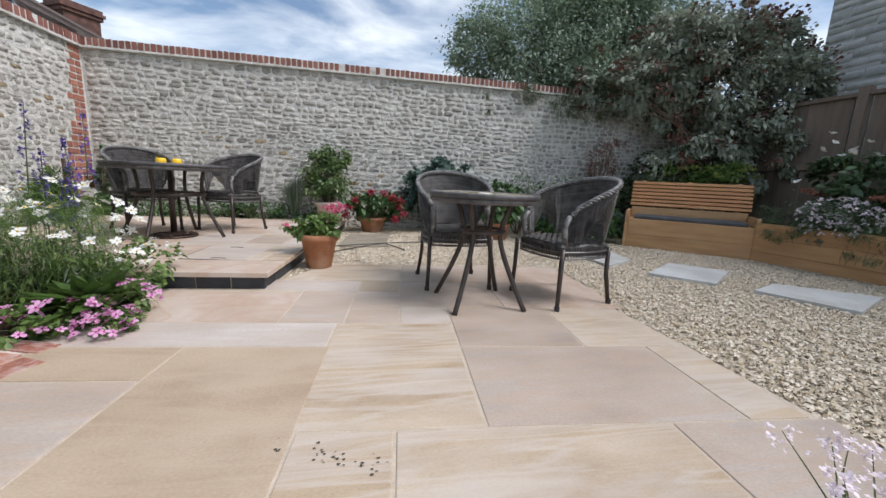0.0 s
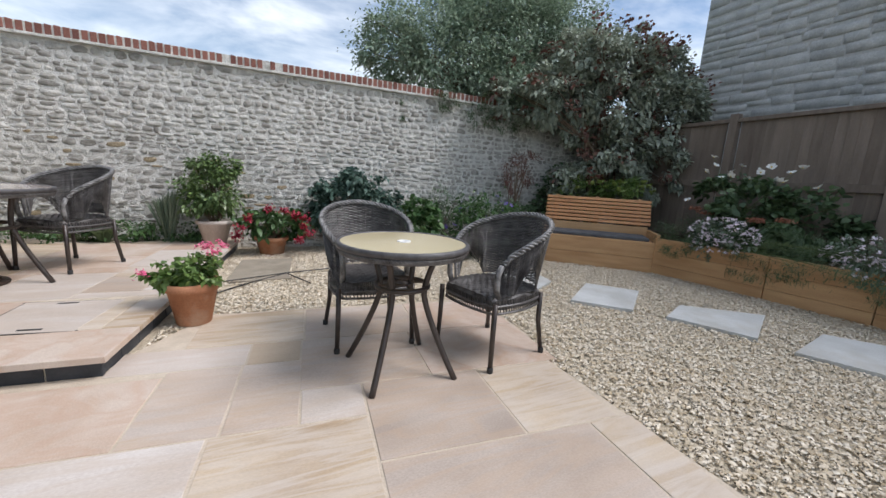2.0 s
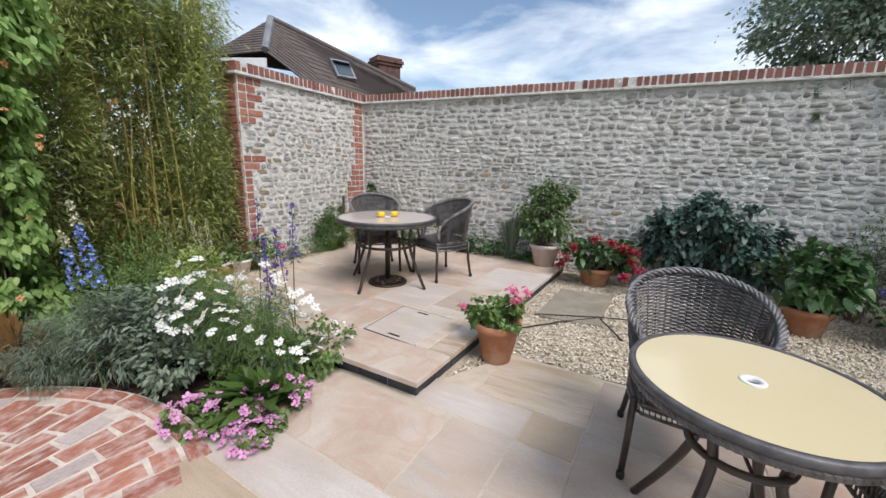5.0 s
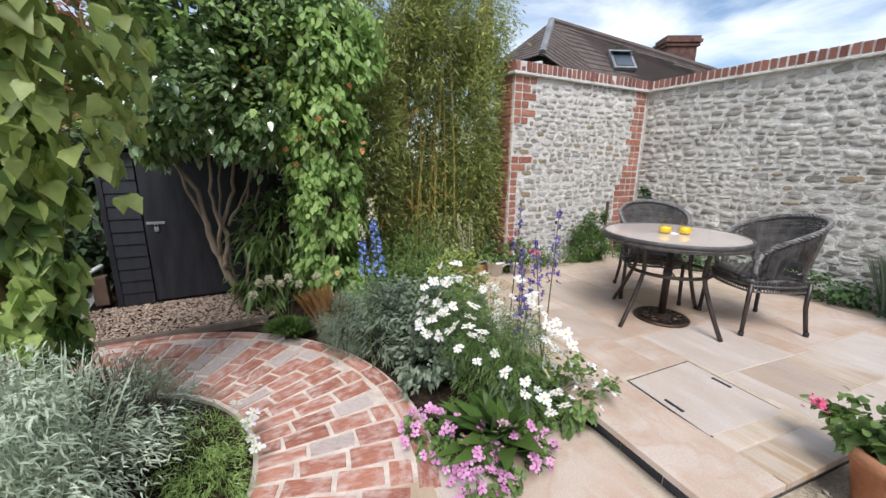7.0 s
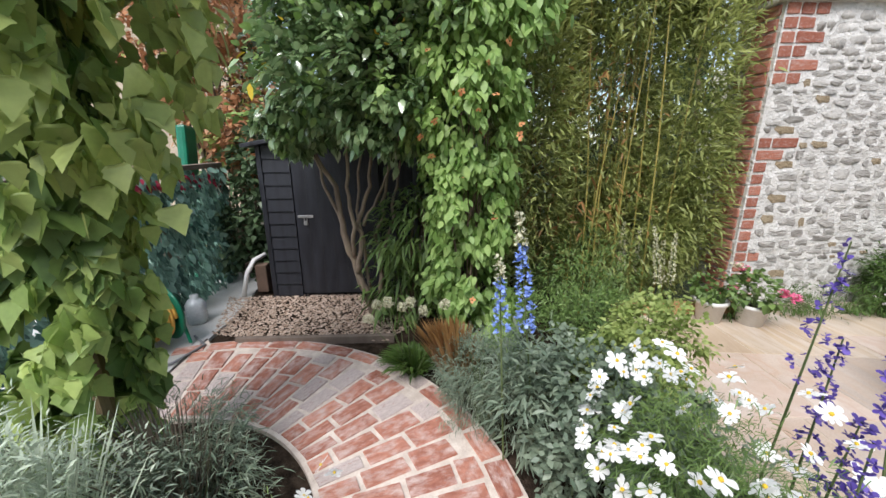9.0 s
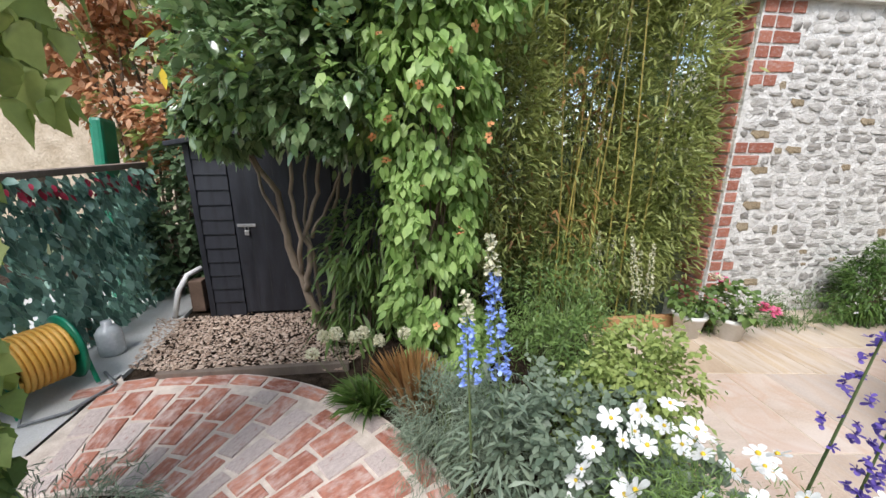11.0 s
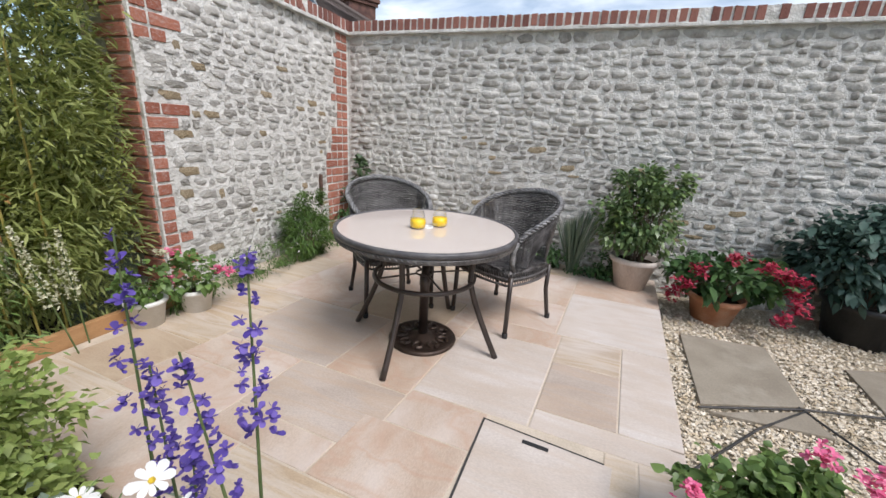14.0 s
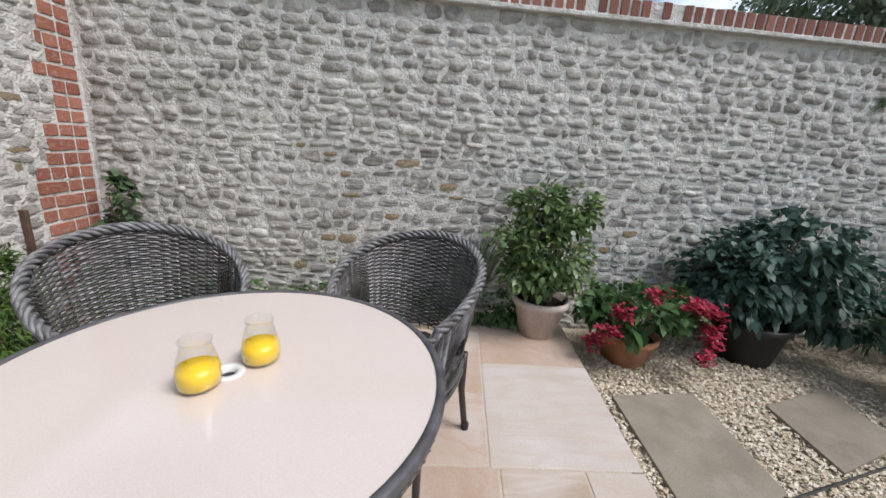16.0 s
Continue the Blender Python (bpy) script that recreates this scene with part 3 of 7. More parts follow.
# ---- wicker chairs ----
def wicker_chair():
    """A tub chair: woven back and arms over a seat, on four bars."""
    ch = thing("wicker_chair", (0, 0, 0), "dark grey-brown woven rattan tub chair on slim metal legs", "chair")
    SEAT = 0.43

    def plan(a):
        c, s = math.cos(a), math.sin(a)
        return 0.252 * s * (1 + 0.06 * max(0, c)), 0.285 * c * (1.0 if c > 0 else 0.85)

    A0 = radians(128)

    def top(a):
        k = abs(a) / A0
        return 0.885 - 0.235 * (k ** 1.7) - 0.02 * (k > 0.95)

    def low(a):
        k = abs(a) / A0
        return SEAT + 0.02 + (0.15 * max(0, 1 - ((k - 0.66) / 0.18) ** 2) if 0.48 < k < 0.84 else 0)

    def out(a, z):
        lean = (z - SEAT) * 0.16 * max(0.15, math.cos(a / 2))
        x, y = plan(a)
        l = math.hypot(x, y)
        return Vector((x * (1 + lean / l), y * (1 + lean / l), z))

    bm = bmesh.new()
    NS, NR = 84, 46
    prev = None
    for r in range(NR):
        prev = None
        for i in range(NS + 1):
            a = -A0 + 2 * A0 * i / NS
            lo, hi = low(a), top(a)
            z = lo + (hi - lo) * (r + 0.5) / NR
            wob = 0.0028 * (1 if (i // 2 + r) % 2 else -1)
            h = (hi - lo) / NR * 0.49
            c0 = out(a, z)
            d = Vector((c0.x, c0.y, 0)).normalized()
            c0 = c0 + d * wob
            ring = [bm.verts.new(c0 + d * 0.0038), bm.verts.new(c0 + Vector((0, 0, h))), bm.verts.new(c0 - d * 0.0038), bm.verts.new(c0 - Vector((0, 0, h)))]
            if prev:
                for k in range(4):
                    bm.faces.new((prev[k], prev[(k + 1) % 4], ring[(k + 1) % 4], ring[k]))
            prev = ring
    tagged(part("backrest", bm, M_WICKER, ch), "open woven rattan back and arms", "", "", "stuff")
    bm = bmesh.new()
    zig = []
    for i in range(27):
        a = -A0 + 2 * A0 * i / 26
        row = [out(a, low(a) - 0.01), out(a, (low(a) + top(a)) / 2), out(a, top(a))]
        zig += row if i % 2 == 0 else row[::-1]
    tube(bm, zig, 0.0035, 5)
    part("stake_weave", bm, M_WICKER, ch)
    bm = bmesh.new()
    ring = [out(-A0 + 2 * A0 * i / 180, top(-A0 + 2 * A0 * i / 180)) for i in range(181)]
    for sgn, e in ((0, ring[0]), (-1, ring[-1])):
        foot = Vector((e.x * 0.97, e.y - 0.015, SEAT))
        tube(bm, [e + Vector((0, -0.006, -0.01)), e.lerp(foot, 0.3) + Vector((0, -0.035, 0)), e.lerp(foot, 0.7) + Vector((0, -0.025, 0)), foot], [0.018, 0.018, 0.018, 0.017], 9)
    tube(bm, ring, 0.0105, 7)
    for s_ in range(4):
        strand = []
        for i, q in enumerate(ring):
            d = Vector((q.x, q.y, 0)).normalized()
            w_ = i * 0.42 + s_ * 1.5708
            strand.append(q + d * 0.0125 * math.cos(w_) + Vector((0, 0, 0.0125 * math.sin(w_))))
        tube(bm, strand, 0.0078, 5)
    part("rim", bm, M_RIM, ch, "thick plaited grey rim", smooth=True)
    bm = bmesh.new()
    n = 40
    prof = [(0.93, SEAT - 0.075), (0.97, SEAT - 0.05), (0.98, SEAT - 0.01), (0.94, SEAT + 0.012), (0.6, SEAT + 0.022), (0.0, SEAT + 0.018)]
    rings = []
    for s, z in prof:
        if s == 0:
            rings.append([bm.verts.new((0, 0, z))])
            continue
        row = []
        for i in range(n):
            a = 6.28318 * i / n
            c, sn = math.cos(a), math.sin(a)
            k = 1 / max(abs(c), abs(sn)) ** 0.6
            row.append(bm.verts.new((0.245 * c * k * s, 0.245 * sn * k * s, z)))
        rings.append(row)
    for a, b in zip(rings, rings[1:]):
        for i in range(n):
            bm.faces.new(list(dict.fromkeys([a[i % len(a)], a[(i + 1) % len(a)], b[(i + 1) % len(b)], b[i % len(b)]])))
    part("seat", bm, M_WICKER_SEAT, ch, "woven seat with a checked pattern")
    bm = bmesh.new()
    for way in (0, 1):
        for k in range(17):
            c = -0.224 + 0.028 * k
            prev = None
            for i in range(35):
                u = -0.232 + 0.464 * i / 34
                if abs(c) > 0.19 and abs(u) > 0.21 or math.hypot(c, u) > 0.285:
                    prev = None
                    continue
                z = SEAT + 0.0245 - 0.035 * (c * c + u * u) / 0.05 * 0.25 + 0.0032 * math.sin((u / 0.028 + k + way) * math.pi)
                pair = [bm.verts.new((u, c - 0.0115, z) if way == 0 else (c - 0.0115, u, z)), bm.verts.new((u, c + 0.0115, z) if way == 0 else (c + 0.0115, u, z))]
                if prev:
                    bm.faces.new((prev[0], prev[1], pair[1], pair[0]))
                prev = pair
    part("seat_weave", bm, M_WICKER, ch, "interlaced flat rattan bands", smooth=True)
    bm = bmesh.new()
    for i in range(84):
        a = 6.28318 * i / 84
        c, sn = math.cos(a), math.sin(a)
        k = 1 / max(abs(c), abs(sn)) ** 0.6
        x, y = 0.245 * c * k, 0.245 * sn * k
        x2, y2 = 0.245 * math.cos(a + 0.05) * k, 0.245 * math.sin(a + 0.05) * k
        tube(bm, [(x, y, SEAT - 0.01), (x2, y2, SEAT - 0.085)], 0.004, 4)
    for z in (SEAT - 0.045, SEAT - 0.088):
        tube(bm, [(0.247 * math.cos(6.28318 * i / 60) / max(abs(math.cos(6.28318 * i / 60)), abs(math.sin(6.28318 * i / 60))) ** 0.6, 0.247 * math.sin(6.28318 * i / 60) / max(abs(math.cos(6.28318 * i / 60)), abs(math.sin(6.28318 * i / 60))) ** 0.6, z) for i in range(60)], 0.008, 6, True)
    part("apron", bm, M_WICKER, ch)
    for x, y in ((-0.235, -0.225), (0.235, -0.225), (-0.215, 0.225), (0.215, 0.225)):
        k = 1.13 if y > 0 else 1.04
        leg = part("leg", tube(bmesh.new(), [(x, y, SEAT - 0.02), (x * 1.01, y * 1.01, 0.22), (x * k, y * k, 0.0)], [0.016, 0.0155, 0.0145], 10), M_LEG, ch, smooth=True)
        part("foot_cap", lathe(bmesh.new(), [(0, 0), (0.018, 0), (0.019, 0.025), (0.015, 0.035), (0, 0.035)], 12, x * k, y * k), M_BLACKPOT, leg)
    return ch


M_WICKER_SEAT = material("wicker_seat", (0.03, 0.027, 0.026), (0.14, 0.13, 0.125), 22, 0.45, 0.9, 130, wave=(26, 1.0), dist=0.006, stain=(0.2, 0.195, 0.19), stain_at=(0.6, 0.85))
chair = wicker_chair()
tagged(chair, "", "", "chairs round the small table")


def face(x, y, z, dx, dy):
    """A pose whose front, -y, looks along (dx, dy)."""
    return pose(x, y, z, 0, 0, math.degrees(math.atan2(dy, dx)) + 90)


chair.matrix_basis = face(0.68, 2.90, 0, 0.02, -1)
copy_thing(chair, face(1.39, 2.46, 0, -1, -0.28))
c3 = copy_thing(chair, face(-1.56, 4.80, PATIO_Z, -0.40, -0.75))
c4 = copy_thing(chair, face(-2.38, 4.66, PATIO_Z, 0.62, -0.62))
for c in (c3, c4):
    tagged(c, "dark grey-brown woven rattan tub chair at the large table", "", "chairs round the large table")


def round_table(name, label, r, h, top_mat, ring_z, ring_r, foot_r, waist):
    t = thing(name, (0, 0, 0), label, "table")
    part("glass_top", lathe(bmesh.new(), [(0.028, h - 0.010), (r - 0.02, h - 0.010), (r - 0.02, h), (0.028, h), (0.028, h - 0.010)], 72), top_mat, t, "pale back-painted glass top", smooth=False)
    part("rim", lathe(bmesh.new(), [(r - 0.024, h - 0.012), (r - 0.023, h + 0.003), (r - 0.009, h + 0.005), (r - 0.001, h - 0.001), (r, h - 0.014), (r - 0.006, h - 0.026), (r - 0.022, h - 0.026), (r - 0.024, h - 0.012)], 72), M_RIM2, t, "dark metal rim", smooth=True)
    bm = bmesh.new()
    lathe(bm, [(r - 0.014, h - 0.026), (r - 0.008, h - 0.034), (r - 0.011, h - 0.052), (r - 0.02, h - 0.058), (r - 0.034, h - 0.055), (r - 0.034, h - 0.028)], 96)
    for i in range(110):
        a = 6.28318 * i / 110
        tube(bm, [((r - 0.012) * math.cos(a), (r - 0.012) * math.sin(a), h - 0.028), ((r - 0.009) * math.cos(a + 0.03), (r - 0.009) * math.sin(a + 0.03), h - 0.042), ((r - 0.02) * math.cos(a + 0.06), (r - 0.02) * math.sin(a + 0.06), h - 0.056)], 0.004, 4)
    part("apron", bm, M_WICKER, t, "woven dark rattan band under the rim")
    part("parasol_ring", lathe(bmesh.new(), [(0.020, h - 0.012), (0.020, h + 0.003), (0.036, h + 0.004), (0.038, h + 0.0015), (0.028, h - 0.012)], 28), M_WHITE, t, "white plastic parasol ring", smooth=True)
    # black disc under the ring, standing in for the darkness of the open hole
    part("hole_plug", lathe(bmesh.new(), [(0, h - 0.012), (0.021, h - 0.012), (0.021, h - 0.03), (0, h - 0.03)], 20), M_BLACKPOT, t)
    for k in range(4):
        a = radians(45 + 90 * k)
        pts = []
        for s in range(13):
            u = s / 12
            z = (h - 0.05) * (1 - u)
            zz = z / h
            rr = waist + (r * 0.62 - waist) * max(0, (zz - 0.62) / 0.38) ** 1.6 + (foot_r - waist) * max(0, (0.62 - zz) / 0.62) ** 1.25
            pts.append((rr * math.cos(a), rr * math.sin(a), max(z, 0.0)))
        part("leg", tube(bmesh.new(), pts, 0.0165, 10), M_LEG, t, smooth=True)
    bm = tube(bmesh.new(), [(ring_r * math.cos(6.28318 * i / 48), ring_r * math.sin(6.28318 * i / 48), ring_z) for i in range(48)], 0.014, 8, True)
    part("stretcher_ring", bm, M_LEG, t, smooth=True)
    bm = bmesh.new()
    for k in range(4):
        a = radians(90 * k)
        tube(bm, [(ring_r * math.cos(a), ring_r * math.sin(a), ring_z), (0.05 * math.cos(a), 0.05 * math.sin(a), ring_z + 0.01)], 0.006, 6)
    tube(bm, [(0.05 * math.cos(6.28318 * i / 24), 0.05 * math.sin(6.28318 * i / 24), ring_z + 0.01) for i in range(24)], 0.006, 6, True)
    part("scroll", bm, M_LEG, t)
    return t


M_RIM2 = material("table_rim", (0.055, 0.052, 0.054), (0.11, 0.106, 0.108), 20, 0.45, 0.2, 120)
small = round_table("bistro_table", "small round bistro table with a cream glass top", 0.361, 0.743, M_TOPCREAM, 0.50, 0.145, 0.335, 0.13)
small.matrix_basis = pose(0.75, 2.383, 0, 0, 0, 4)
big = round_table("dining_table", "round garden dining table with a pale pink-cream glass top", 0.522, 0.720, M_TOPPINK, 0.43, 0.295, 0.475, 0.285)
big.matrix_basis = pose(-1.935, 4.24, PATIO_Z, 0, 0, 43)

# parasol base under the large table
base = thing("parasol_base", (-1.93, 4.24, PATIO_Z), "round cast-iron parasol base with scrollwork and a short tube", "parasol base")
part("plate", lathe(bmesh.new(), [(0, 0), (0.205, 0), (0.21, 0.012), (0.20, 0.024), (0.185, 0.022), (0.17, 0.014), (0.07, 0.026), (0.05, 0.045), (0, 0.045)], 48), M_IRON, base, smooth=True)
for k in range(9):
    a = 6.28318 * k / 9
    pts = [((0.13 + 0.035 * math.cos(s * 0.9)) * math.cos(a + 0.22 * math.sin(s * 0.9)), (0.13 + 0.035 * math.cos(s * 0.9)) * math.sin(a + 0.22 * math.sin(s * 0.9)), 0.026) for s in range(7)]
    part("scroll", tube(bmesh.new(), pts, [0.010, 0.012, 0.013, 0.012, 0.011, 0.009, 0.006], 6), M_IRON, base)
part("tube", lathe(bmesh.new(), [(0, 0.04), (0.028, 0.04), (0.028, 0.36), (0.033, 0.365), (0.033, 0.43), (0.024, 0.43), (0.020, 0.68), (0, 0.68)], 20), M_LEG, base, smooth=True)

for x, y, lab in ((-1.970, 4.185, "stemless glass half full of orange juice"), (-1.880, 4.295, "stemless glass a third full of orange juice")):
    g = thing("juice_glass", (x, y, PATIO_Z + 0.721), lab, "glass", "glasses on the large table")
    o = part("glass", lathe(bmesh.new(), [(0, 0.0), (0.036, 0.0), (0.044, 0.010), (0.046, 0.030), (0.042, 0.062), (0.034, 0.092), (0.0305, 0.105), (0.034, 0.116), (0.0325, 0.117), (0.029, 0.105), (0.0325, 0.092), (0.0405, 0.062), (0.0445, 0.030), (0.0425, 0.010), (0.035, 0.004), (0, 0.004)], 36), M_GLASS, g, smooth=True)
    o.visible_shadow = False
    part("juice", lathe(bmesh.new(), [(0, 0.0045), (0.0345, 0.0045), (0.042, 0.0105), (0.044, 0.030), (0.0415, 0.052), (0.0, 0.0515)], 32), M_JUICE, g, smooth=True)

# ---- built-in bench and timber planter ----
FA, FB = Vector((3.72, 4.80, 0)), Vector((4.83, 3.86, 0))
bdir = (FB - FA).normalized()
bnorm = Vector((-bdir.y, bdir.x, 0))
blen = (FB - FA).length
bang = math.degrees(math.atan2(bdir.y, bdir.x))
bench = thing("bench", tuple(FA), "built-in softwood bench with a slatted back and grey seat pad", "bench", rz=bang)
part("front_board", box(bmesh.new(), 0, 0, -0.06, blen, 0.05, 0.18, 0.006), M_TIMBER, bench)
part("front_board", box(bmesh.new(), 0, 0.002, 0.183, blen, 0.052, 0.40, 0.006), M_TIMBER, bench)
part("side_panel", box(bmesh.new(), -0.05, 0.0, -0.06, -0.002, 0.62, 0.52, 0.006), M_TIMBER, bench)
part("side_panel", box(bmesh.new(), blen + 0.002, 0.0, -0.06, blen + 0.05, 0.62, 0.52, 0.006), M_TIMBER, bench)
part("seat_board", box(bmesh.new(), 0, 0.055, 0.36, blen, 0.6, 0.40, 0.006), M_TIMBER, bench)
part("seat_pad", box(bmesh.new(), 0.06, 0.07, 0.402, blen - 0.06, 0.52, 0.45, 0.015), M_CUSHION, bench, "flat dark grey seat pad")
part("back_board", box(bmesh.new(), 0, 0.54, 0.40, blen, 0.58, 0.56, 0.006), M_TIMBER, bench)
for k in range(7):
    part("slat", box(bmesh.new(), -0.03, -0.014, -0.021, blen + 0.03, 0.014, 0.021, 0.004), M_SLAT, bench, m=pose(0, 0.56 + 0.022 * k, 0.60 + 0.054 * k, -20, 0, 0))
for x in (0.12, blen / 2, blen - 0.12):
    part("upright", box(bmesh.new(), -0.03, -0.02, -0.20, 0.03, 0.02, 0.40, 0.004), M_TIMBER, bench, m=pose(x, 0.615, 0.58, -20, 0, 0))

planter = thing("planter", (4.83, 3.86, 0), "long raised planter of stacked warm-brown softwood sleepers", "planter")
line = [Vector((0, 0, 0)), Vector((0.18, -1.22, 0)), Vector((0.26, -2.05, 0)), Vector((0.30, -4.2, 0))]
for a, b in zip(line, line[1:]):
    d = b - a
    for k in range(3):
        part("sleeper", box(bmesh.new(), 0.003, 0, -0.06 + k * 0.178, d.length - 0.003, 0.075, 0.112 + k * 0.178 + 0.004, 0.007), M_TIMBER, planter, m=Matrix.Translation(a + Vector((0.003 * (k % 2), 0, 0))) @ Matrix.Rotation(math.atan2(d.y, d.x), 4, "Z"))
part("soil", prism(bmesh.new(), [(0.08, 0.1), (0.26, -1.22), (0.34, -2.05), (0.38, -4.2), (1.5, -4.2), (1.5, 1.8), (0.6, 0.75)], 0.0, 0.40), M_SOIL, planter, "dark soil fill")

# ---- pots ----
def pot(name, loc, prof, mat, label, soil_r, soil_z):
    t = thing(name, loc, label, "plant pot")
    part("body", lathe(bmesh.new(), prof, 40), mat, t, smooth=True)
    part("compost", lathe(bmesh.new(), [(0, soil_z + 0.008), (soil_r * 0.6, soil_z + 0.005), (soil_r, soil_z)], 24), M_SOIL, t)
    return t


def flower_pot(r0, r1, h, rim=0.03):
    return [(0, 0), (r0, 0), (r0 + (r1 - r0) * 0.78, h - rim * 1.6), (r1 + 0.002, h - rim * 1.6), (r1 + 0.008, h - rim), (r1 + 0.008, h - 0.004), (r1, h), (r1 - 0.012, h), (r1 - 0.02, h - 0.05), (0, h - 0.05)]


pot("terracotta_pot", (-0.42, 3.44, 0), flower_pot(0.105, 0.165, 0.30, 0.035), M_TERRA, "orange terracotta flower pot on the flags", 0.145, 0.25)
pot("pale_pot", (-0.58, 5.92, PATIO_Z), flower_pot(0.125, 0.20, 0.29, 0.03), M_PALEPOT, "limewashed ribbed clay pot at the patio edge", 0.18, 0.24)
pot("terracotta_pot", (0.07, 5.82, -0.02), flower_pot(0.14, 0.20, 0.24), M_TERRA, "weathered terracotta pot on the gravel", 0.18, 0.19)
pot("black_tub", (1.10, 5.95, -0.02), flower_pot(0.20, 0.27, 0.34), M_BLACKPOT, "black plastic tub on the gravel", 0.25, 0.29)
pot("terracotta_pot", (1.88, 5.25, -0.02), flower_pot(0.13, 0.18, 0.26), M_TERRA, "terracotta pot on the gravel", 0.16, 0.21)
pot("white_pot", (-3.52, 3.66, PATIO_Z), flower_pot(0.075, 0.105, 0.17, 0.018), M_WPOT, "weathered white pot on the patio", 0.09, 0.13)
pot("white_pot", (-3.46, 3.93, PATIO_Z), flower_pot(0.08, 0.105, 0.155, 0.018), M_WPOT, "weathered white bucket pot on the patio", 0.09, 0.115)

# ---- shed ----
shed = thing("shed", (-4.45, 0.08, 0), "small black-painted timber garden shed with a padlocked door", "shed")
part("frame", box(bmesh.new(), -1.5, 0.03, -0.02, -0.03, 1.35, 1.40), M_SHED, shed)
for k in range(12):
    part("weatherboard", box(bmesh.new(), 0, 0, 0, 0.016, 0.27, 0.125, 0.003), M_SHED, shed, m=pose(-0.014, 0.0, 0.0 + k * 0.117, 0, -6, 0))
    part("weatherboard", box(bmesh.new(), -1.5, 0, 0, -0.02, 0.016, 0.125, 0.003), M_SHED, shed, m=pose(0, 0.0, k * 0.117, -6, 0, 0))
part("corner_post", box(bmesh.new(), -0.03, -0.012, -0.02, 0.006, 0.03, 1.40, 0.003), M_SHED, shed)
door = part("door", box(bmesh.new(), -0.02, 0.285, 0.03, 0.012, 1.05, 1.36, 0.004), M_SHED, shed, "flat black shed door")
for k in range(1, 7):
    part("door_batten", box(bmesh.new(), 0.0125, 0.285 + k * 0.109 - 0.002, 0.05, 0.0135, 0.285 + k * 0.109 + 0.002, 1.34), M_BLACKPOT, door)
part("hasp", box(bmesh.new(), 0.012, 0.30, 0.765, 0.022, 0.44, 0.79, 0.003), M_STEEL, door, "steel hasp")
bm = box(bmesh.new(), 0.020, 0.355, 0.70, 0.036, 0.39, 0.74, 0.004)
tube(bm, [(0.028, 0.36, 0.738), (0.028, 0.36, 0.765), (0.028, 0.372, 0.775), (0.028, 0.385, 0.765), (0.028, 0.385, 0.738)], 0.004, 6)
part("padlock", bm, M_STEEL, door, "small steel padlock")
part("roof", box(bmesh.new(), -1.65, -0.10, 0, 0.08, 1.5, 0.035, 0.005), M_SHED, shed, "felted black shed roof", m=pose(0, 0, 1.40, 10, 0, 0))
# ---- plants ----
M_PALEBARK = material("pale_bark", (0.16, 0.12, 0.085), (0.36, 0.29, 0.21), 9, 0.85, 0.5, 70, stretch=(1, 1, 0.3))
L_DARK = leaf_mat("leaf_dark", (0.045, 0.085, 0.040), (0.14, 0.21, 0.10), 0.4)
L_MID = leaf_mat("leaf_mid", (0.07, 0.135, 0.035), (0.21, 0.31, 0.09))
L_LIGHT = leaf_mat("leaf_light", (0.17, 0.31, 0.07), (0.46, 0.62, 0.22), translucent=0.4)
L_LIME = leaf_mat("leaf_lime", (0.19, 0.27, 0.065), (0.45, 0.52, 0.18), translucent=0.35)
L_GREY = leaf_mat("leaf_grey", (0.10, 0.15, 0.10), (0.28, 0.34, 0.24))
L_SAGE = leaf_mat("leaf_sage", (0.30, 0.38, 0.27), (0.66, 0.74, 0.58))
L_BAMBOO = leaf_mat("leaf_bamboo", (0.15, 0.195, 0.05), (0.56, 0.60, 0.22), translucent=0.45)
L_GLOSS = material("leaf_glossy", (0.10, 0.20, 0.075), (0.42, 0.55, 0.27), 3.0, 0.22, 0.1, 40, vary="island", spread=0.7, translucent=0.25, spec=0.9, coat=0.5)
L_POT = leaf_mat("leaf_pot_shrub", (0.05, 0.10, 0.04), (0.21, 0.29, 0.11), 0.3)
L_DEEP = leaf_mat("leaf_deep_green", (0.035, 0.085, 0.03), (0.12, 0.215, 0.075), 0.35)
L_RED = leaf_mat("leaf_bronze_red", (0.09, 0.05, 0.035), (0.26, 0.11, 0.085))
L_BEECH = leaf_mat("leaf_copper", (0.36, 0.15, 0.06), (0.72, 0.42, 0.24), translucent=0.35)
L_TEAL = leaf_mat("leaf_ivy_blue", (0.015, 0.075, 0.06), (0.46, 0.70, 0.58), 0.3)
L_GRASS = leaf_mat("leaf_grass", (0.045, 0.10, 0.02), (0.14, 0.23, 0.055))
L_TAWNY = leaf_mat("leaf_tawny", (0.22, 0.10, 0.035), (0.40, 0.24, 0.09))
F_WHITE = leaf_mat("petal_white", (0.74, 0.75, 0.72), (0.86, 0.86, 0.84), 0.6, 0.2)
F_PINK = leaf_mat("petal_pink", (0.56, 0.18, 0.42), (0.80, 0.46, 0.68), 0.6, 0.2)
F_HOT = leaf_mat("petal_hot_pink", (0.70, 0.10, 0.25), (0.85, 0.28, 0.42), 0.6, 0.2)
F_RED = leaf_mat("petal_crimson", (0.26, 0.008, 0.03), (0.52, 0.05, 0.10), 0.6, 0.2)
F_PURPLE = leaf_mat("petal_purple", (0.055, 0.032, 0.23), (0.185, 0.125, 0.45), 0.6, 0.2)
F_BLUE = leaf_mat("petal_blue", (0.15, 0.25, 0.68), (0.36, 0.48, 0.85), 0.6, 0.2)
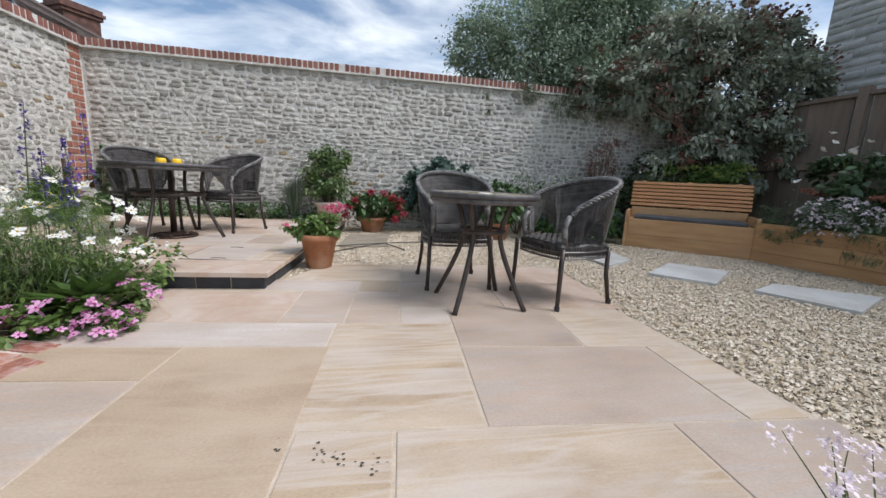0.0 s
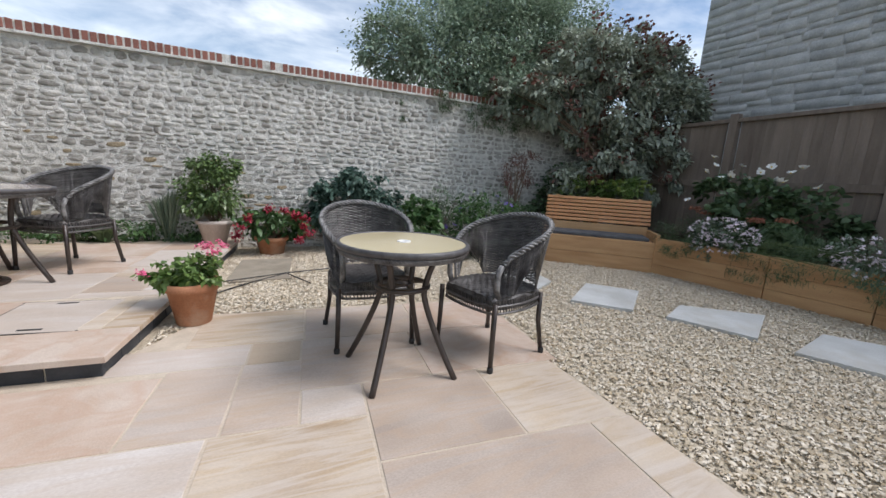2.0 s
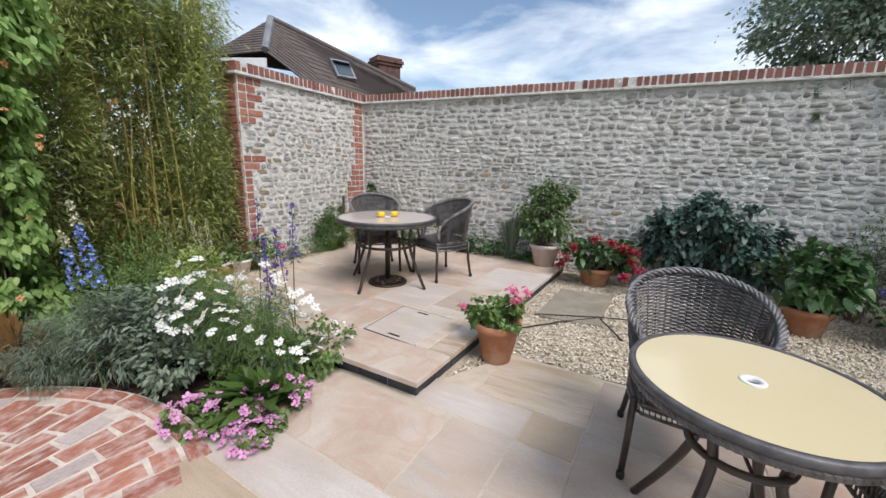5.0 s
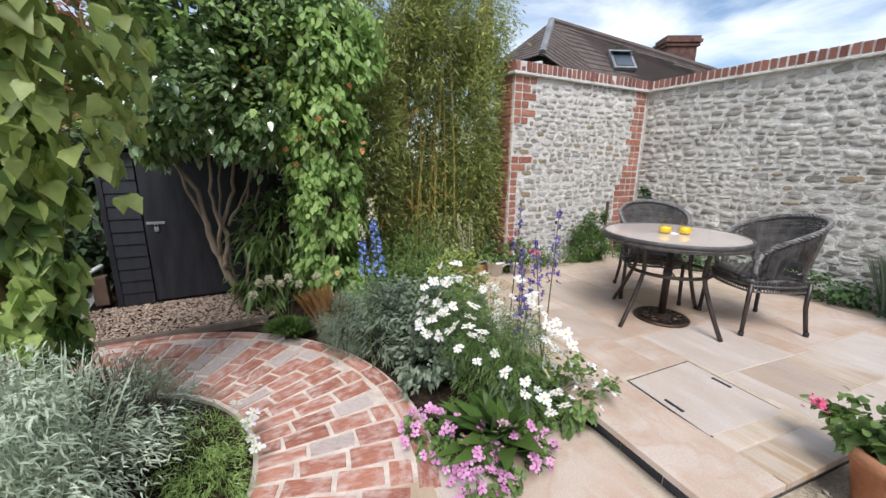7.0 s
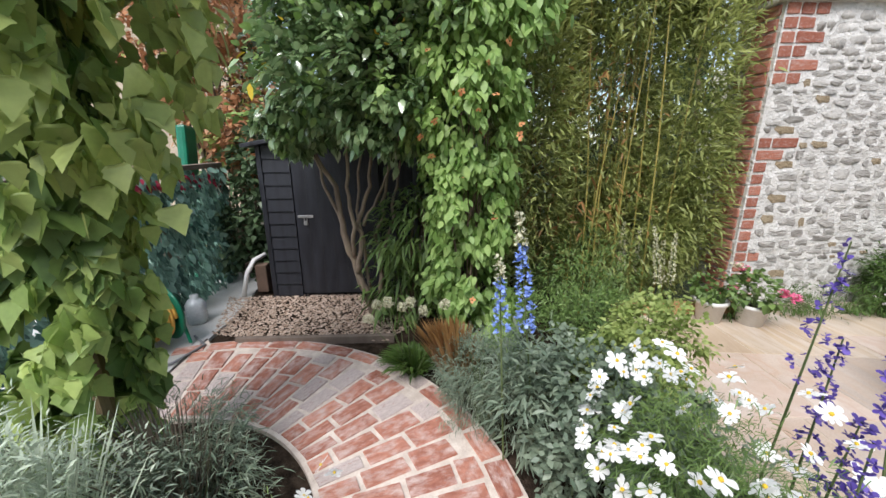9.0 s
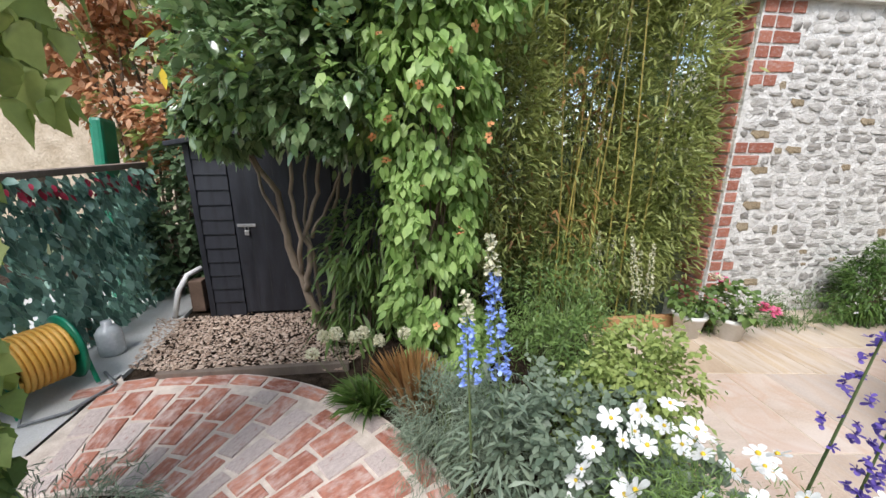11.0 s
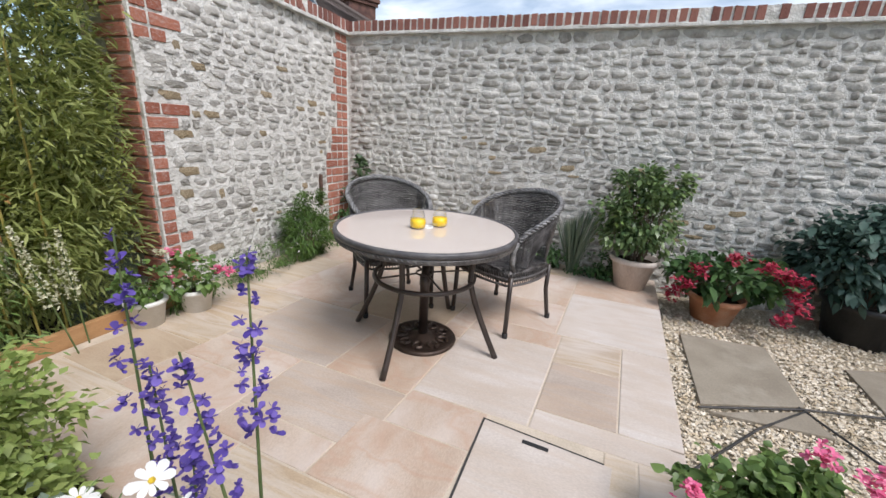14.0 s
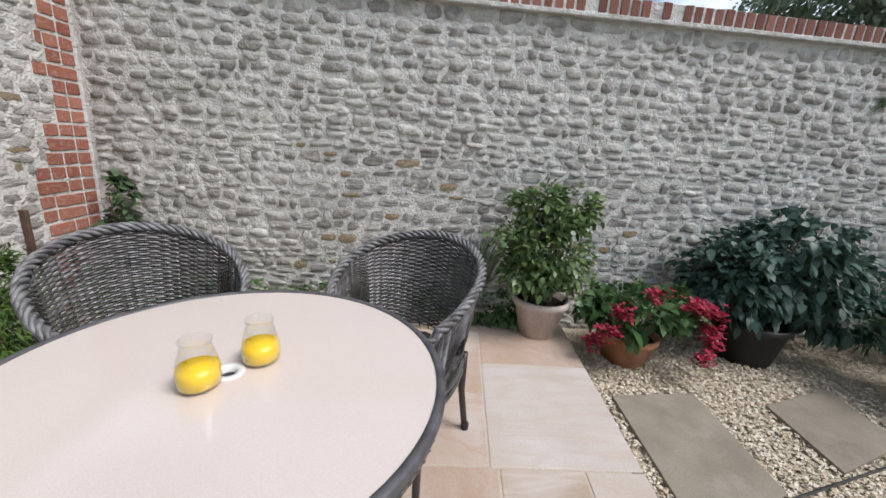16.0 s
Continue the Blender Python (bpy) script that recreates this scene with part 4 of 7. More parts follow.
F_MAUVE = leaf_mat("petal_mauve", (0.70, 0.60, 0.67), (0.88, 0.82, 0.86), 0.6, 0.2)
F_CREAM = leaf_mat("petal_cream", (0.56, 0.54, 0.36), (0.74, 0.72, 0.55), 0.6, 0.2)
F_YELLOW = leaf_mat("petal_yellow", (0.62, 0.42, 0.02), (0.80, 0.58, 0.06), 0.6, 0.1)
F_ORANGE = leaf_mat("petal_orange", (0.70, 0.22, 0.08), (0.85, 0.42, 0.20), 0.6, 0.2)
F_RUST = leaf_mat("flowerhead_rust", (0.24, 0.09, 0.06), (0.42, 0.20, 0.13), 0.8, 0.1)
SHAPES = {  # half-outline of a leaf: along, half width
    "oval": ((0, 0.04), (0.3, 0.30), (0.65, 0.27), (1, 0.0)), "small": ((0, 0.05), (0.45, 0.31), (1, 0.0)), "lance": ((0, 0.03), (0.42, 0.10), (1, 0.0)),
    "heart": ((0, 0.16), (0.10, 0.36), (0.32, 0.44), (0.66, 0.26), (1, 0.0)), "lobed": ((0, 0.10), (-0.05, 0.30), (0.12, 0.50), (0.25, 0.47), (0.40, 0.55), (0.52, 0.40), (0.70, 0.27), (0.86, 0.13), (1, 0.0)), "thread": ((0, 0.005), (0.4, 0.006), (0.8, 0.006), (1, 0.0)), "blade": ((0, 0.012), (0.35, 0.018), (0.75, 0.013), (1, 0.0)), "needle": ((0, 0.035), (0.6, 0.04), (1, 0.0)), "ray": ((0, 0.05), (0.40, 0.20), (0.74, 0.27), (0.93, 0.19), (1, 0.06)), "petal": ((0, 0.07), (0.40, 0.31), (0.72, 0.37), (0.92, 0.26), (1, 0.12))}


def leaves(pos, way, size, shape="oval", fold=0.14, droop=0.3, seed=0, roll=1.0, front=None):
    """Arrays of a mass of leaves at pos, pointing along way; each is a folded, drooping blade of eight corners."""
    g = np.random.default_rng(seed)
    pos, way = np.asarray(pos, float), np.asarray(way, float)
    n = len(pos)
    size = np.broadcast_to(np.asarray(size, float), (n,)) * g.uniform(0.65, 1.25, n)
    way = way / (np.linalg.norm(way, axis=1, keepdims=True) + 1e-9)
    up = np.array([0, 0, 1.0]) + g.normal(0, 0.45 * roll, (n, 3))
    if front is not None:
        up = front / (np.linalg.norm(front, axis=1, keepdims=True) + 1e-9) + g.normal(0, 0.3, (n, 3))
    side = np.cross(way, up)
    side /= np.linalg.norm(side, axis=1, keepdims=True) + 1e-9
    nrm = np.cross(side, way)
    half = SHAPES[shape]
    v = np.zeros((n, 2 * len(half) + len(half), 3))
    k = 0
    for t, w in half:
        mid = pos + way * (t * size)[:, None] + np.array([0, 0, -1.0]) * (droop * t * t * size)[:, None]
        v[:, k] = mid
        v[:, k + 1] = mid + side * (w * size)[:, None] + nrm * (fold * w * size)[:, None]
        v[:, k + 2] = mid - side * (w * size)[:, None] + nrm * (fold * w * size)[:, None]
        k += 3
    f = []
    for i in range(len(half) - 1):
        a, b = 3 * i, 3 * i + 3
        f += [(a + 1, b, a + 2, a)] if half[i + 1][1] == 0 else [(a, a + 1, b + 1, b), (a, b, b + 2, a + 2)]
    m = v.shape[1]
    f = (np.array(f)[None] + (np.arange(n) * m)[:, None, None]).reshape(-1, 4)
    return v.reshape(-1, 3), f


def merge(sets):
    vs, fs, b = [], [], 0
    for v, f in sets:
        vs.append(v)
        fs.append(f + b)
        b += len(v)
    return np.concatenate(vs), np.concatenate(fs)


def blobs(lumps, n, g, sprays=60, spread=0.13, shell=0.55):
    """Places and outward ways for n leaves, gathered into sprays over a set of lumps (x, y, z, rx, ry, rz)."""
    w = np.array([(a[3] * a[4] * a[5]) ** 0.67 for a in lumps])
    w /= w.sum()
    P, D = [], []
    for (x, y, z, rx, ry, rz), k in zip(lumps, w):
        s = max(3, int(sprays * k))
        d = g.normal(0, 1, (s, 3))
        d /= np.linalg.norm(d, axis=1, keepdims=True)
        rad = (shell + (1 - shell) * g.random(s) ** 0.6)[:, None] * g.uniform(0.82, 1.14, (s, 1))
        c = d * rad
        pick = g.integers(0, s, int(n * k))
        q = c[pick] + g.normal(0, spread, (len(pick), 3))
        P.append(q * (rx, ry, rz) + (x, y, z))
        D.append(d[pick] * (1 / rx, 1 / ry, 1 / rz) * min(rx, ry, rz) + g.normal(0, 0.55, (len(pick), 3)))
    return np.concatenate(P), np.concatenate(D)


def crown(parent, name, lumps, n, size, shape, mat, seed, sprays=60, spread=0.13, shell=0.55, droop=0.35, zmin=None, lift=0.0, label="", hang=0.0):
    """A mass of leaves over lumps; with hang they point down and show their faces outward."""
    g = np.random.default_rng(seed)
    P, D = blobs(lumps, n, g, sprays, spread, shell)
    D[:, 2] += lift
    if zmin is not None:
        ok = P[:, 2] > zmin
        P, D = P[ok], D[ok]
    front = None
    if hang:
        front = D * (1, 1, 0.4) + (0, 0, 0.35)
        D = D * (1 - hang) / (np.linalg.norm(D, axis=1, keepdims=True) + 1e-9) + np.array([0, 0, -hang]) + g.normal(0, 0.3, D.shape)
        droop *= 0.4
    return part(name, raw(name, *leaves(P, D, size, shape, droop=droop, seed=seed, front=front), mat), None, parent, label)


def stems(parent, name, base, tips, r, mat, seed, sway=0.12):
    rnd_ = random.Random(seed)
    for t in tips:
        bm = bmesh.new()
        b, t = Vector(base) + Vector((rnd_.uniform(-0.04, 0.04), rnd_.uniform(-0.04, 0.04), 0)), Vector(t)
        h = (t - b).length
        tube(bm, [b, b.lerp(t, 0.35) + Vector((rnd_.uniform(-sway, sway) * h * 0.4, rnd_.uniform(-sway, sway) * h * 0.4, 0.05 * h)), b.lerp(t, 0.7) + Vector((rnd_.uniform(-sway, sway) * h * 0.3, rnd_.uniform(-sway, sway) * h * 0.3, 0.04 * h)), t], [r, r * 0.8, r * 0.6, r * 0.35], 5)
        part(name, bm, mat, parent)


def shrub(name, loc, lumps, n, size, shape, mat, label, category="shrub", seed=0, r=0.008, sprays=60, spread=0.13, shell=0.5, group="", droop=0.35, lift=0.0, hang=0.0):
    """A bush: stems from its foot to its lumps, and a crown of leaves. Lumps are given from its foot."""
    t = thing(name, loc, label, category, group)
    rnd_ = random.Random(seed)
    tips = [(a[0] + rnd_.uniform(-0.6, 0.6) * a[3], a[1] + rnd_.uniform(-0.6, 0.6) * a[4], a[2] + rnd_.uniform(-0.2, 0.6) * a[5]) for a in lumps for _ in range(5)]
    stems(t, "stem", (0, 0, 0), tips, r, M_BARK if r > 0.006 else M_STEM, seed)
    crown(t, "foliage", lumps, n, size, shape, mat, seed, sprays, spread, shell, droop, -0.3 if loc[2] > 0.3 else 0.005, lift, "", hang)
    return t


def blossoms(parent, name, centres, r, petals, mat, seed, eye=None, shape="petal", cup=0.35, tilt=0.7):
    """Open flowers: a ring of petals round each centre, and an eye."""
    g = np.random.default_rng(seed)
    P, D, E = [], [], []
    for c in centres:
        nrm = np.array([g.normal(0, tilt), g.normal(0, tilt), 1.0])
        nrm /= np.linalg.norm(nrm)
        a = np.cross(nrm, (1, 0.2, 0))
        a /= np.linalg.norm(a)
        b = np.cross(nrm, a)
        s = r * g.uniform(0.75, 1.2)
        for k in range(petals):
            th = 6.28318 * k / petals + g.uniform(-0.1, 0.1)
            P.append(np.array(c))
            D.append((a * math.cos(th) + b * math.sin(th) + nrm * cup) * s)
        E.append((np.array(c) + nrm * s * 0.15, s * 0.24))
    D = np.array(D)
    o = part(name, raw(name, *leaves(np.array(P), D, np.linalg.norm(D, axis=1), shape, 0.1, 0.1, seed, 0.3), mat), None, parent)
    if eye:
        bm = bmesh.new()
        for c, s in E:
            bmesh.ops.create_icosphere(bm, subdivisions=1, radius=s, matrix=Matrix.Translation(c))
        part("flower_eyes", bm, eye, parent)
    return tagged(o, "", "", "", "stuff")


def flowers(parent, centres, r, petals, mat, seed, eye, cup=0.2, tilt=0.55, name="flower"):
    """Open flowers as parts of their own, sharing a few meshes of petals and an eye."""
    g = np.random.default_rng(seed)
    forms_ = []
    for k in range(4):
        th = 6.28318 * np.arange(petals) / petals + g.uniform(-0.12, 0.12, petals)
        D = np.stack([np.cos(th), np.sin(th), cup + g.uniform(-0.15, 0.15, petals)], 1)
        v, f = leaves(np.stack([np.cos(th) * 0.1, np.sin(th) * 0.1, np.zeros(petals)], 1), D, 1.0, "ray" if petals >= 8 else "petal", 0.10, 0.14, seed + k, 0.05)
        bm = bmesh.new()
        bmesh.ops.create_icosphere(bm, subdivisions=1, radius=0.20, matrix=Matrix.Translation((0, 0, 0.10)))
        e = np.array([q.co[:] for q in bm.verts])
        ef = np.array([[q.index for q in t.verts] + [t.verts[2].index] for t in bm.faces])
        bm.free()
        ev, base_ = e.tolist(), len(v)
        me = bpy.data.meshes.new(name)
        me.from_pydata(v.tolist() + ev, [], f.tolist() + [tuple(int(q) + base_ for q in t[:3]) for t in ef])
        me.materials.append(mat)
        me.materials.append(eye)
        for i, pl in enumerate(me.polygons):
            pl.material_index = 1 if i >= len(f) else 0
        forms_.append(me)
    for c in centres:
        ob = new(name, forms_[int(g.integers(0, 4))])
        ob.parent = parent
        nrm = Vector((g.normal(0, tilt) + 0.15, g.normal(0, tilt) - 0.15, 1.0))
        ob.matrix_basis = Matrix.Translation(Vector(c)) @ nrm.to_track_quat("Z", "Y").to_matrix().to_4x4() @ Matrix.Rotation(g.uniform(0, 6.28), 4, "Z") @ Matrix.Scale(r * g.uniform(0.8, 1.15), 4)


def spots_on(lumps, n, seed, low=0.1, out=1.02):
    """Points over the upper outside of lumps."""
    g = np.random.default_rng(seed)
    r = []
    while len(r) < n:
        x, y, z, rx, ry, rz = lumps[g.integers(0, len(lumps))]
        d = g.normal(0, 1, 3)
        d /= np.linalg.norm(d)
        if d[2] > low:
            r.append((x + d[0] * rx * out, y + d[1] * ry * out, z + d[2] * rz * out))
    return r


def tuft(name, loc, n, h, spread, mat, label, seed, width="blade", droop=0.5, category="grass"):
    t = thing(name, loc, label, category)
    g = np.random.default_rng(seed)
    a = g.uniform(0, 6.283, n)
    k = g.uniform(0.1, 1, n) * spread
    D = np.stack([np.cos(a) * k, np.sin(a) * k, np.ones(n)], 1)
    P = np.stack([np.cos(a) * 0.04 * g.random(n), np.sin(a) * 0.04 * g.random(n), np.zeros(n)], 1)
    tagged(part("blades", raw("blades", *leaves(P, D, h, width, 0.3, droop, seed, 0.3), mat), None, t), "", "", "", "stuff")
    return t


def spike(parent, x, y, z0, z1, flower_from, r, mat, seed, tip=None, gaps=0.0):
    """A tall flower spike on a stem, its florets closer towards the tip."""
    g = np.random.default_rng(seed)
    lean = g.normal(0, 0.05, 2)
    at = lambda z: np.array([x + lean[0] * (z - z0), y + lean[1] * (z - z0), z])
    part("stem", tube(bmesh.new(), [at(z0), at((z0 + z1) / 2), at(z1)], [0.0045, 0.004, 0.002], 6), M_STEM, parent)
    C, B = [], []
    z = flower_from
    while z < z1:
        k = (z - flower_from) / (z1 - flower_from)
        th = g.uniform(0, 6.28)
        rr = r * (1 - 0.75 * k)
        for q in range(3):
            th += 2.1 + g.uniform(-0.4, 0.4)
            if g.random() < gaps:
                continue
            (B if tip and k > 0.74 else C).append(at(z) + np.array([math.cos(th) * rr, math.sin(th) * rr, g.uniform(-0.01, 0.01)]))
        z += 0.017
    if C:
        blossoms(parent, "floret_mass", C, max(0.012, r * 0.43), 5, mat, seed, tilt=1.3, cup=0.45)
    if B:
        blossoms(parent, "buds", B, r * 0.4, 4, tip, seed + 1, tilt=1.2, cup=0.8)


def pick(lumps, n, seed, low=-0.3):
    return spots_on(lumps, n, seed, low, 1.05)


# east side: tall trees behind the north wall and over the bench
def tree(name, loc, trunk, lumps, n, size, shape, mat, label, seed, sprays, extra=None, spread=0.10, shell=0.62, droop=0.35, bark=None):
    t = thing(name, loc, label, "tree")
    bark = bark or M_BARK
    rnd_ = random.Random(seed)
    bm = bmesh.new()
    for pts in trunk:
        tube(bm, [p for p, r in pts], [r for p, r in pts], 9)
    part("trunk", bm, bark, t, smooth=True)
    bm = bmesh.new()
    ends = [Vector(p[-1][0]) for p in trunk]
    for x, y, z, rx, ry, rz in lumps:
        for _ in range(6):
            q = Vector((x + rnd_.uniform(-0.7, 0.7) * rx, y + rnd_.uniform(-0.7, 0.7) * ry, z + rnd_.uniform(-0.6, 0.7) * rz))
            e = min(ends, key=lambda v: (v - q).length)
            tube(bm, [e, e.lerp(q, 0.5) + Vector((0, 0, 0.08)), q], [0.022, 0.013, 0.005], 5)
    part("branching", bm, bark, t)
    crown(t, "crown", lumps, n, size, shape, mat, seed, sprays, spread, shell, droop)
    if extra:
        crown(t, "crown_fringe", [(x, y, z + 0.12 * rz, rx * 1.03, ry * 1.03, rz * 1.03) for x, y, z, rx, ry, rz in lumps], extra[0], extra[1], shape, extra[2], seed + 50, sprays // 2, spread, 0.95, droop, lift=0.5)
    return t


# leaf colour paled towards grey-green to carry the haze over this tree
tree("evergreen_tree", (3.9, 7.5, 0), [[((0, 0, 0), 0.12), ((0.05, -0.05, 1.4), 0.10), ((-0.3, -0.1, 2.8), 0.07)], [((0.05, -0.05, 1.4), 0.08), ((0.7, 0, 2.6), 0.06)]],
     [(-1.0, -0.3, 3.2, 1.25, 1.0, 1.0), (0.1, -0.2, 3.9, 1.3, 1.1, 1.05), (1.3, -0.2, 3.9, 1.3, 1.1, 1.1), (0.4, -0.8, 2.7, 1.2, 0.8, 0.6), (1.6, -0.6, 3.0, 1.0, 0.9, 0.9), (-1.9, -0.5, 3.15, 0.55, 0.5, 0.5), (0.3, 0, 4.7, 1.3, 1.0, 0.6)],
     90000, 0.062, "small", leaf_mat("leaf_evergreen_hazed", (0.17, 0.25, 0.17), (0.46, 0.55, 0.42)), "dark green evergreen tree leaning over the stone wall", 31, 620, extra=(9000, 0.07, L_GREY), spread=0.13)
vine = thing("climbing_vine", (2.4, 6.27, 1.7), "trailing green stems hanging over the wall top", "climber")
crown(vine, "foliage", [(0.1, 0.0, 0.62, 0.5, 0.10, 0.22), (0.9, -0.05, 0.50, 0.35, 0.14, 0.32), (-0.45, 0, 0.50, 0.10, 0.06, 0.22), (1.5, -0.08, 0.60, 0.4, 0.16, 0.35)], 2600, 0.06, "lance", L_DARK, 33, 70, 0.12)
# haze is mixed into these leaf colours too, so they are pale
tree("photinia_tree", (5.5, 5.75, 0), [[((0, 0, 0), 0.07), ((-0.1, -0.05, 0.9), 0.055), ((-0.4, -0.1, 1.9), 0.04)], [((0.08, 0, 0), 0.06), ((0.25, 0, 1.1), 0.05), ((0.4, -0.05, 2.2), 0.035)], [((0, 0.06, 0), 0.05), ((0, 0.1, 1.3), 0.04), ((0.1, 0.1, 2.6), 0.03)]],
     [(-1.0, 0.1, 2.6, 0.85, 0.6, 0.55), (-1.7, 0.3, 2.45, 0.45, 0.35, 0.35), (0.2, -0.1, 2.7, 1.0, 0.8, 0.85), (0.9, -0.2, 2.5, 0.75, 0.8, 0.9), (-0.3, 0, 3.2, 0.9, 0.7, 0.55), (0.6, 0, 3.3, 0.7, 0.6, 0.5), (0.1, -0.2, 1.75, 0.9, 0.6, 0.5), (1.3, -0.4, 2.3, 0.55, 0.7, 0.8), (1.1, -0.1, 3.2, 0.6, 0.6, 0.5), (0.0, -0.2, 1.25, 1.0, 0.45, 0.4), (0.75, -0.5, 1.5, 0.5, 0.6, 0.5)],
     44000, 0.085, "small", leaf_mat("leaf_photinia_hazed", (0.20, 0.24, 0.19), (0.50, 0.54, 0.43)), "tall dark evergreen shrub with coppery new leaves over the bench", 37, 420, extra=(3600, 0.09, L_RED), spread=0.09, droop=0.4)
lum = [(0, 0, 0.32, 0.5, 0.36, 0.32), (0.42, -0.42, 0.34, 0.38, 0.34, 0.3)]
s = shrub("euphorbia", (5.02, 5.36, 0.62), lum, 3600, 0.10, "lance", L_MID, "leafy green shrub with lime-yellow flower heads behind the bench", seed=41)
blossoms(s, "flower_mass", [p for c in pick(lum, 34, 3, 0.05) for p in [(c[0] + random.uniform(-0.03, 0.03), c[1] + random.uniform(-0.03, 0.03), c[2] + random.uniform(0, 0.04)) for _ in range(7)]], 0.040, 5, L_LIME, 5)
lum = [(0, 0, 0.45, 0.55, 0.5, 0.45), (0.1, -0.6, 0.40, 0.5, 0.5, 0.45), (-0.15, 0.35, 0.75, 0.3, 0.3, 0.30)]
s = shrub("dahlia", (5.85, 3.35, 0.38), lum, 3400, 0.10, "oval", L_DARK, "tall dark-leaved bush with white daisy flowers by the fence", "flowers", seed=43)
heads = [(-0.38 + 0.045 * k, 0.42 - 0.085 * k, 1.02 + 0.09 * math.sin(k * 2.1)) for k in range(11)] + [(-0.60, 0.45, 0.62), (-0.45, -0.5, 0.9), (-0.4, -0.8, 0.85), (-0.55, 0.0, 0.95), (-0.42, 0.32, 1.2)]
stems(s, "stem", (-0.15, 0.05, 0.3), heads, 0.004, M_STEM, 44)
flowers(s, heads, 0.052, 10, F_WHITE, 6, F_YELLOW, 0.7, 0.45)
lum = [(0.05, 0.05, 0.14, 0.36, 0.45, 0.22), (0.07, -0.75, 0.12, 0.34, 0.5, 0.22), (0.1, -1.6, 0.12, 0.34, 0.55, 0.24), (0.1, -2.6, 0.1, 0.34, 0.6, 0.22), (-0.16, 0.0, -0.03, 0.12, 0.35, 0.16), (-0.14, -0.9, -0.04, 0.12, 0.45, 0.17), (-0.12, -1.8, -0.04, 0.12, 0.4, 0.14), (0.5, -0.4, 0.2, 0.4, 0.9, 0.28)]
shrub("trailing_rosemary", (5.05, 3.55, 0.41), lum, 20000, 0.05, "needle", L_DARK, "dark green needle-leaved plants spilling over the planter edge", seed=45, r=0.004, sprays=260)
lum = [(0, 0, 0.16, 0.24, 0.36, 0.2), (-0.10, 0.0, 0.02, 0.14, 0.25, 0.16)]
s = shrub("aster", (5.05, 3.18, 0.46), lum, 900, 0.04, "oval", L_GREY, "spreading plant thick with pale mauve flowers", "flowers", seed=47, r=0.004)
blossoms(s, "flower_mass", pick(lum, 260, 8, -0.3), 0.027, 6, F_MAUVE, 8)
s = shrub("aster", (5.25, 1.95, 0.42), lum, 900, 0.04, "oval", L_GREY, "spreading plant thick with pale mauve flowers", "flowers", seed=48, r=0.004)
blossoms(s, "flower_mass", pick(lum, 150, 9, -0.2), 0.026, 6, F_MAUVE, 9)
s = thing("sedum", (5.18, 3.42, 0.46), "stonecrop with rusty brown flower heads", "flowers")
stems(s, "stem", (0, 0, 0), [(0.05, 0.1, 0.36), (-0.1, -0.55, 0.34), (0, -0.75, 0.36), (0.15, 0.3, 0.4)], 0.006, M_STEM, 3)
blossoms(s, "flower_mass", [(a + random.gauss(0, 0.04), b + random.gauss(0, 0.04), c + random.uniform(0, 0.04)) for a, b, c in ((0.05, 0.1, 0.38), (-0.1, -0.55, 0.36), (0, -0.75, 0.38), (0.15, 0.3, 0.42)) for _ in range(90)], 0.016, 5, F_RUST, 10)

# along the north wall
lum = [(0, 0, 0.66, 0.31, 0.27, 0.30), (-0.08, 0.02, 0.95, 0.2, 0.2, 0.16), (0.12, 0, 0.95, 0.18, 0.18, 0.16), (-0.15, -0.05, 0.52, 0.16, 0.16, 0.14)]
shrub("camellia", (-0.58, 5.92, PATIO_Z + 0.20 - 0.05), [(a, b, c - 0.18, d, e, f) for a, b, c, d, e, f in lum], 3400, 0.052, "oval", L_POT, "dense glossy evergreen shrub in the pale clay pot", seed=51, sprays=110, spread=0.17)
crown(bpy.data.objects["camellia"], "new_leaves", [(a, b, c - 0.15, d, e, f) for a, b, c, d, e, f in lum], 260, 0.045, "oval", L_MID, 52, 60, 0.1, 0.95, lift=0.6)
lum = [(0, 0, 0.22, 0.38, 0.26, 0.2), (0.2, 0, 0.2, 0.26, 0.22, 0.2), (-0.18, -0.05, 0.18, 0.22, 0.2, 0.16)]
s = shrub("hydrangea", (0.07, 5.80, 0.18), lum, 900, 0.085, "oval", L_DEEP, "hydrangea with crimson flower heads in a terracotta pot", "flowers", seed=55, sprays=60)
heads = [(-0.33, -0.18, 0.18), (-0.25, -0.14, 0.30), (-0.02, -0.1, 0.42), (0.28, -0.12, 0.34), (0.38, -0.15, 0.22), (0.44, -0.1, 0.10), (0.33, -0.2, 0.04), (0.15, -0.2, 0.40), (-0.38, -0.1, 0.08), (0.40, -0.12, 0.30)]
blossoms(s, "flower_mass", [(a + random.gauss(0, 0.032), b - 0.12 + random.gauss(0, 0.03), c + random.gauss(0, 0.026)) for a, b, c in heads for _ in range(30)], 0.026, 4, F_RED, 11)
lum = [(0, 0, 0.45, 0.5, 0.34, 0.32), (0.35, 0.0, 0.38, 0.35, 0.3, 0.34), (-0.35, 0.0, 0.36, 0.3, 0.28, 0.3), (0.1, -0.1, 0.7, 0.4, 0.28, 0.16), (0.55, -0.1, 0.2, 0.3, 0.25, 0.25)]
shrub("hydrangea_bush", (1.10, 5.93, 0.27), lum, 4600, 0.075, "oval", leaf_mat("leaf_blue_green", (0.035, 0.075, 0.058), (0.115, 0.19, 0.15)), "large bushy plant with broad blue-green leaves in a black tub", seed=57, sprays=130, droop=0.5)
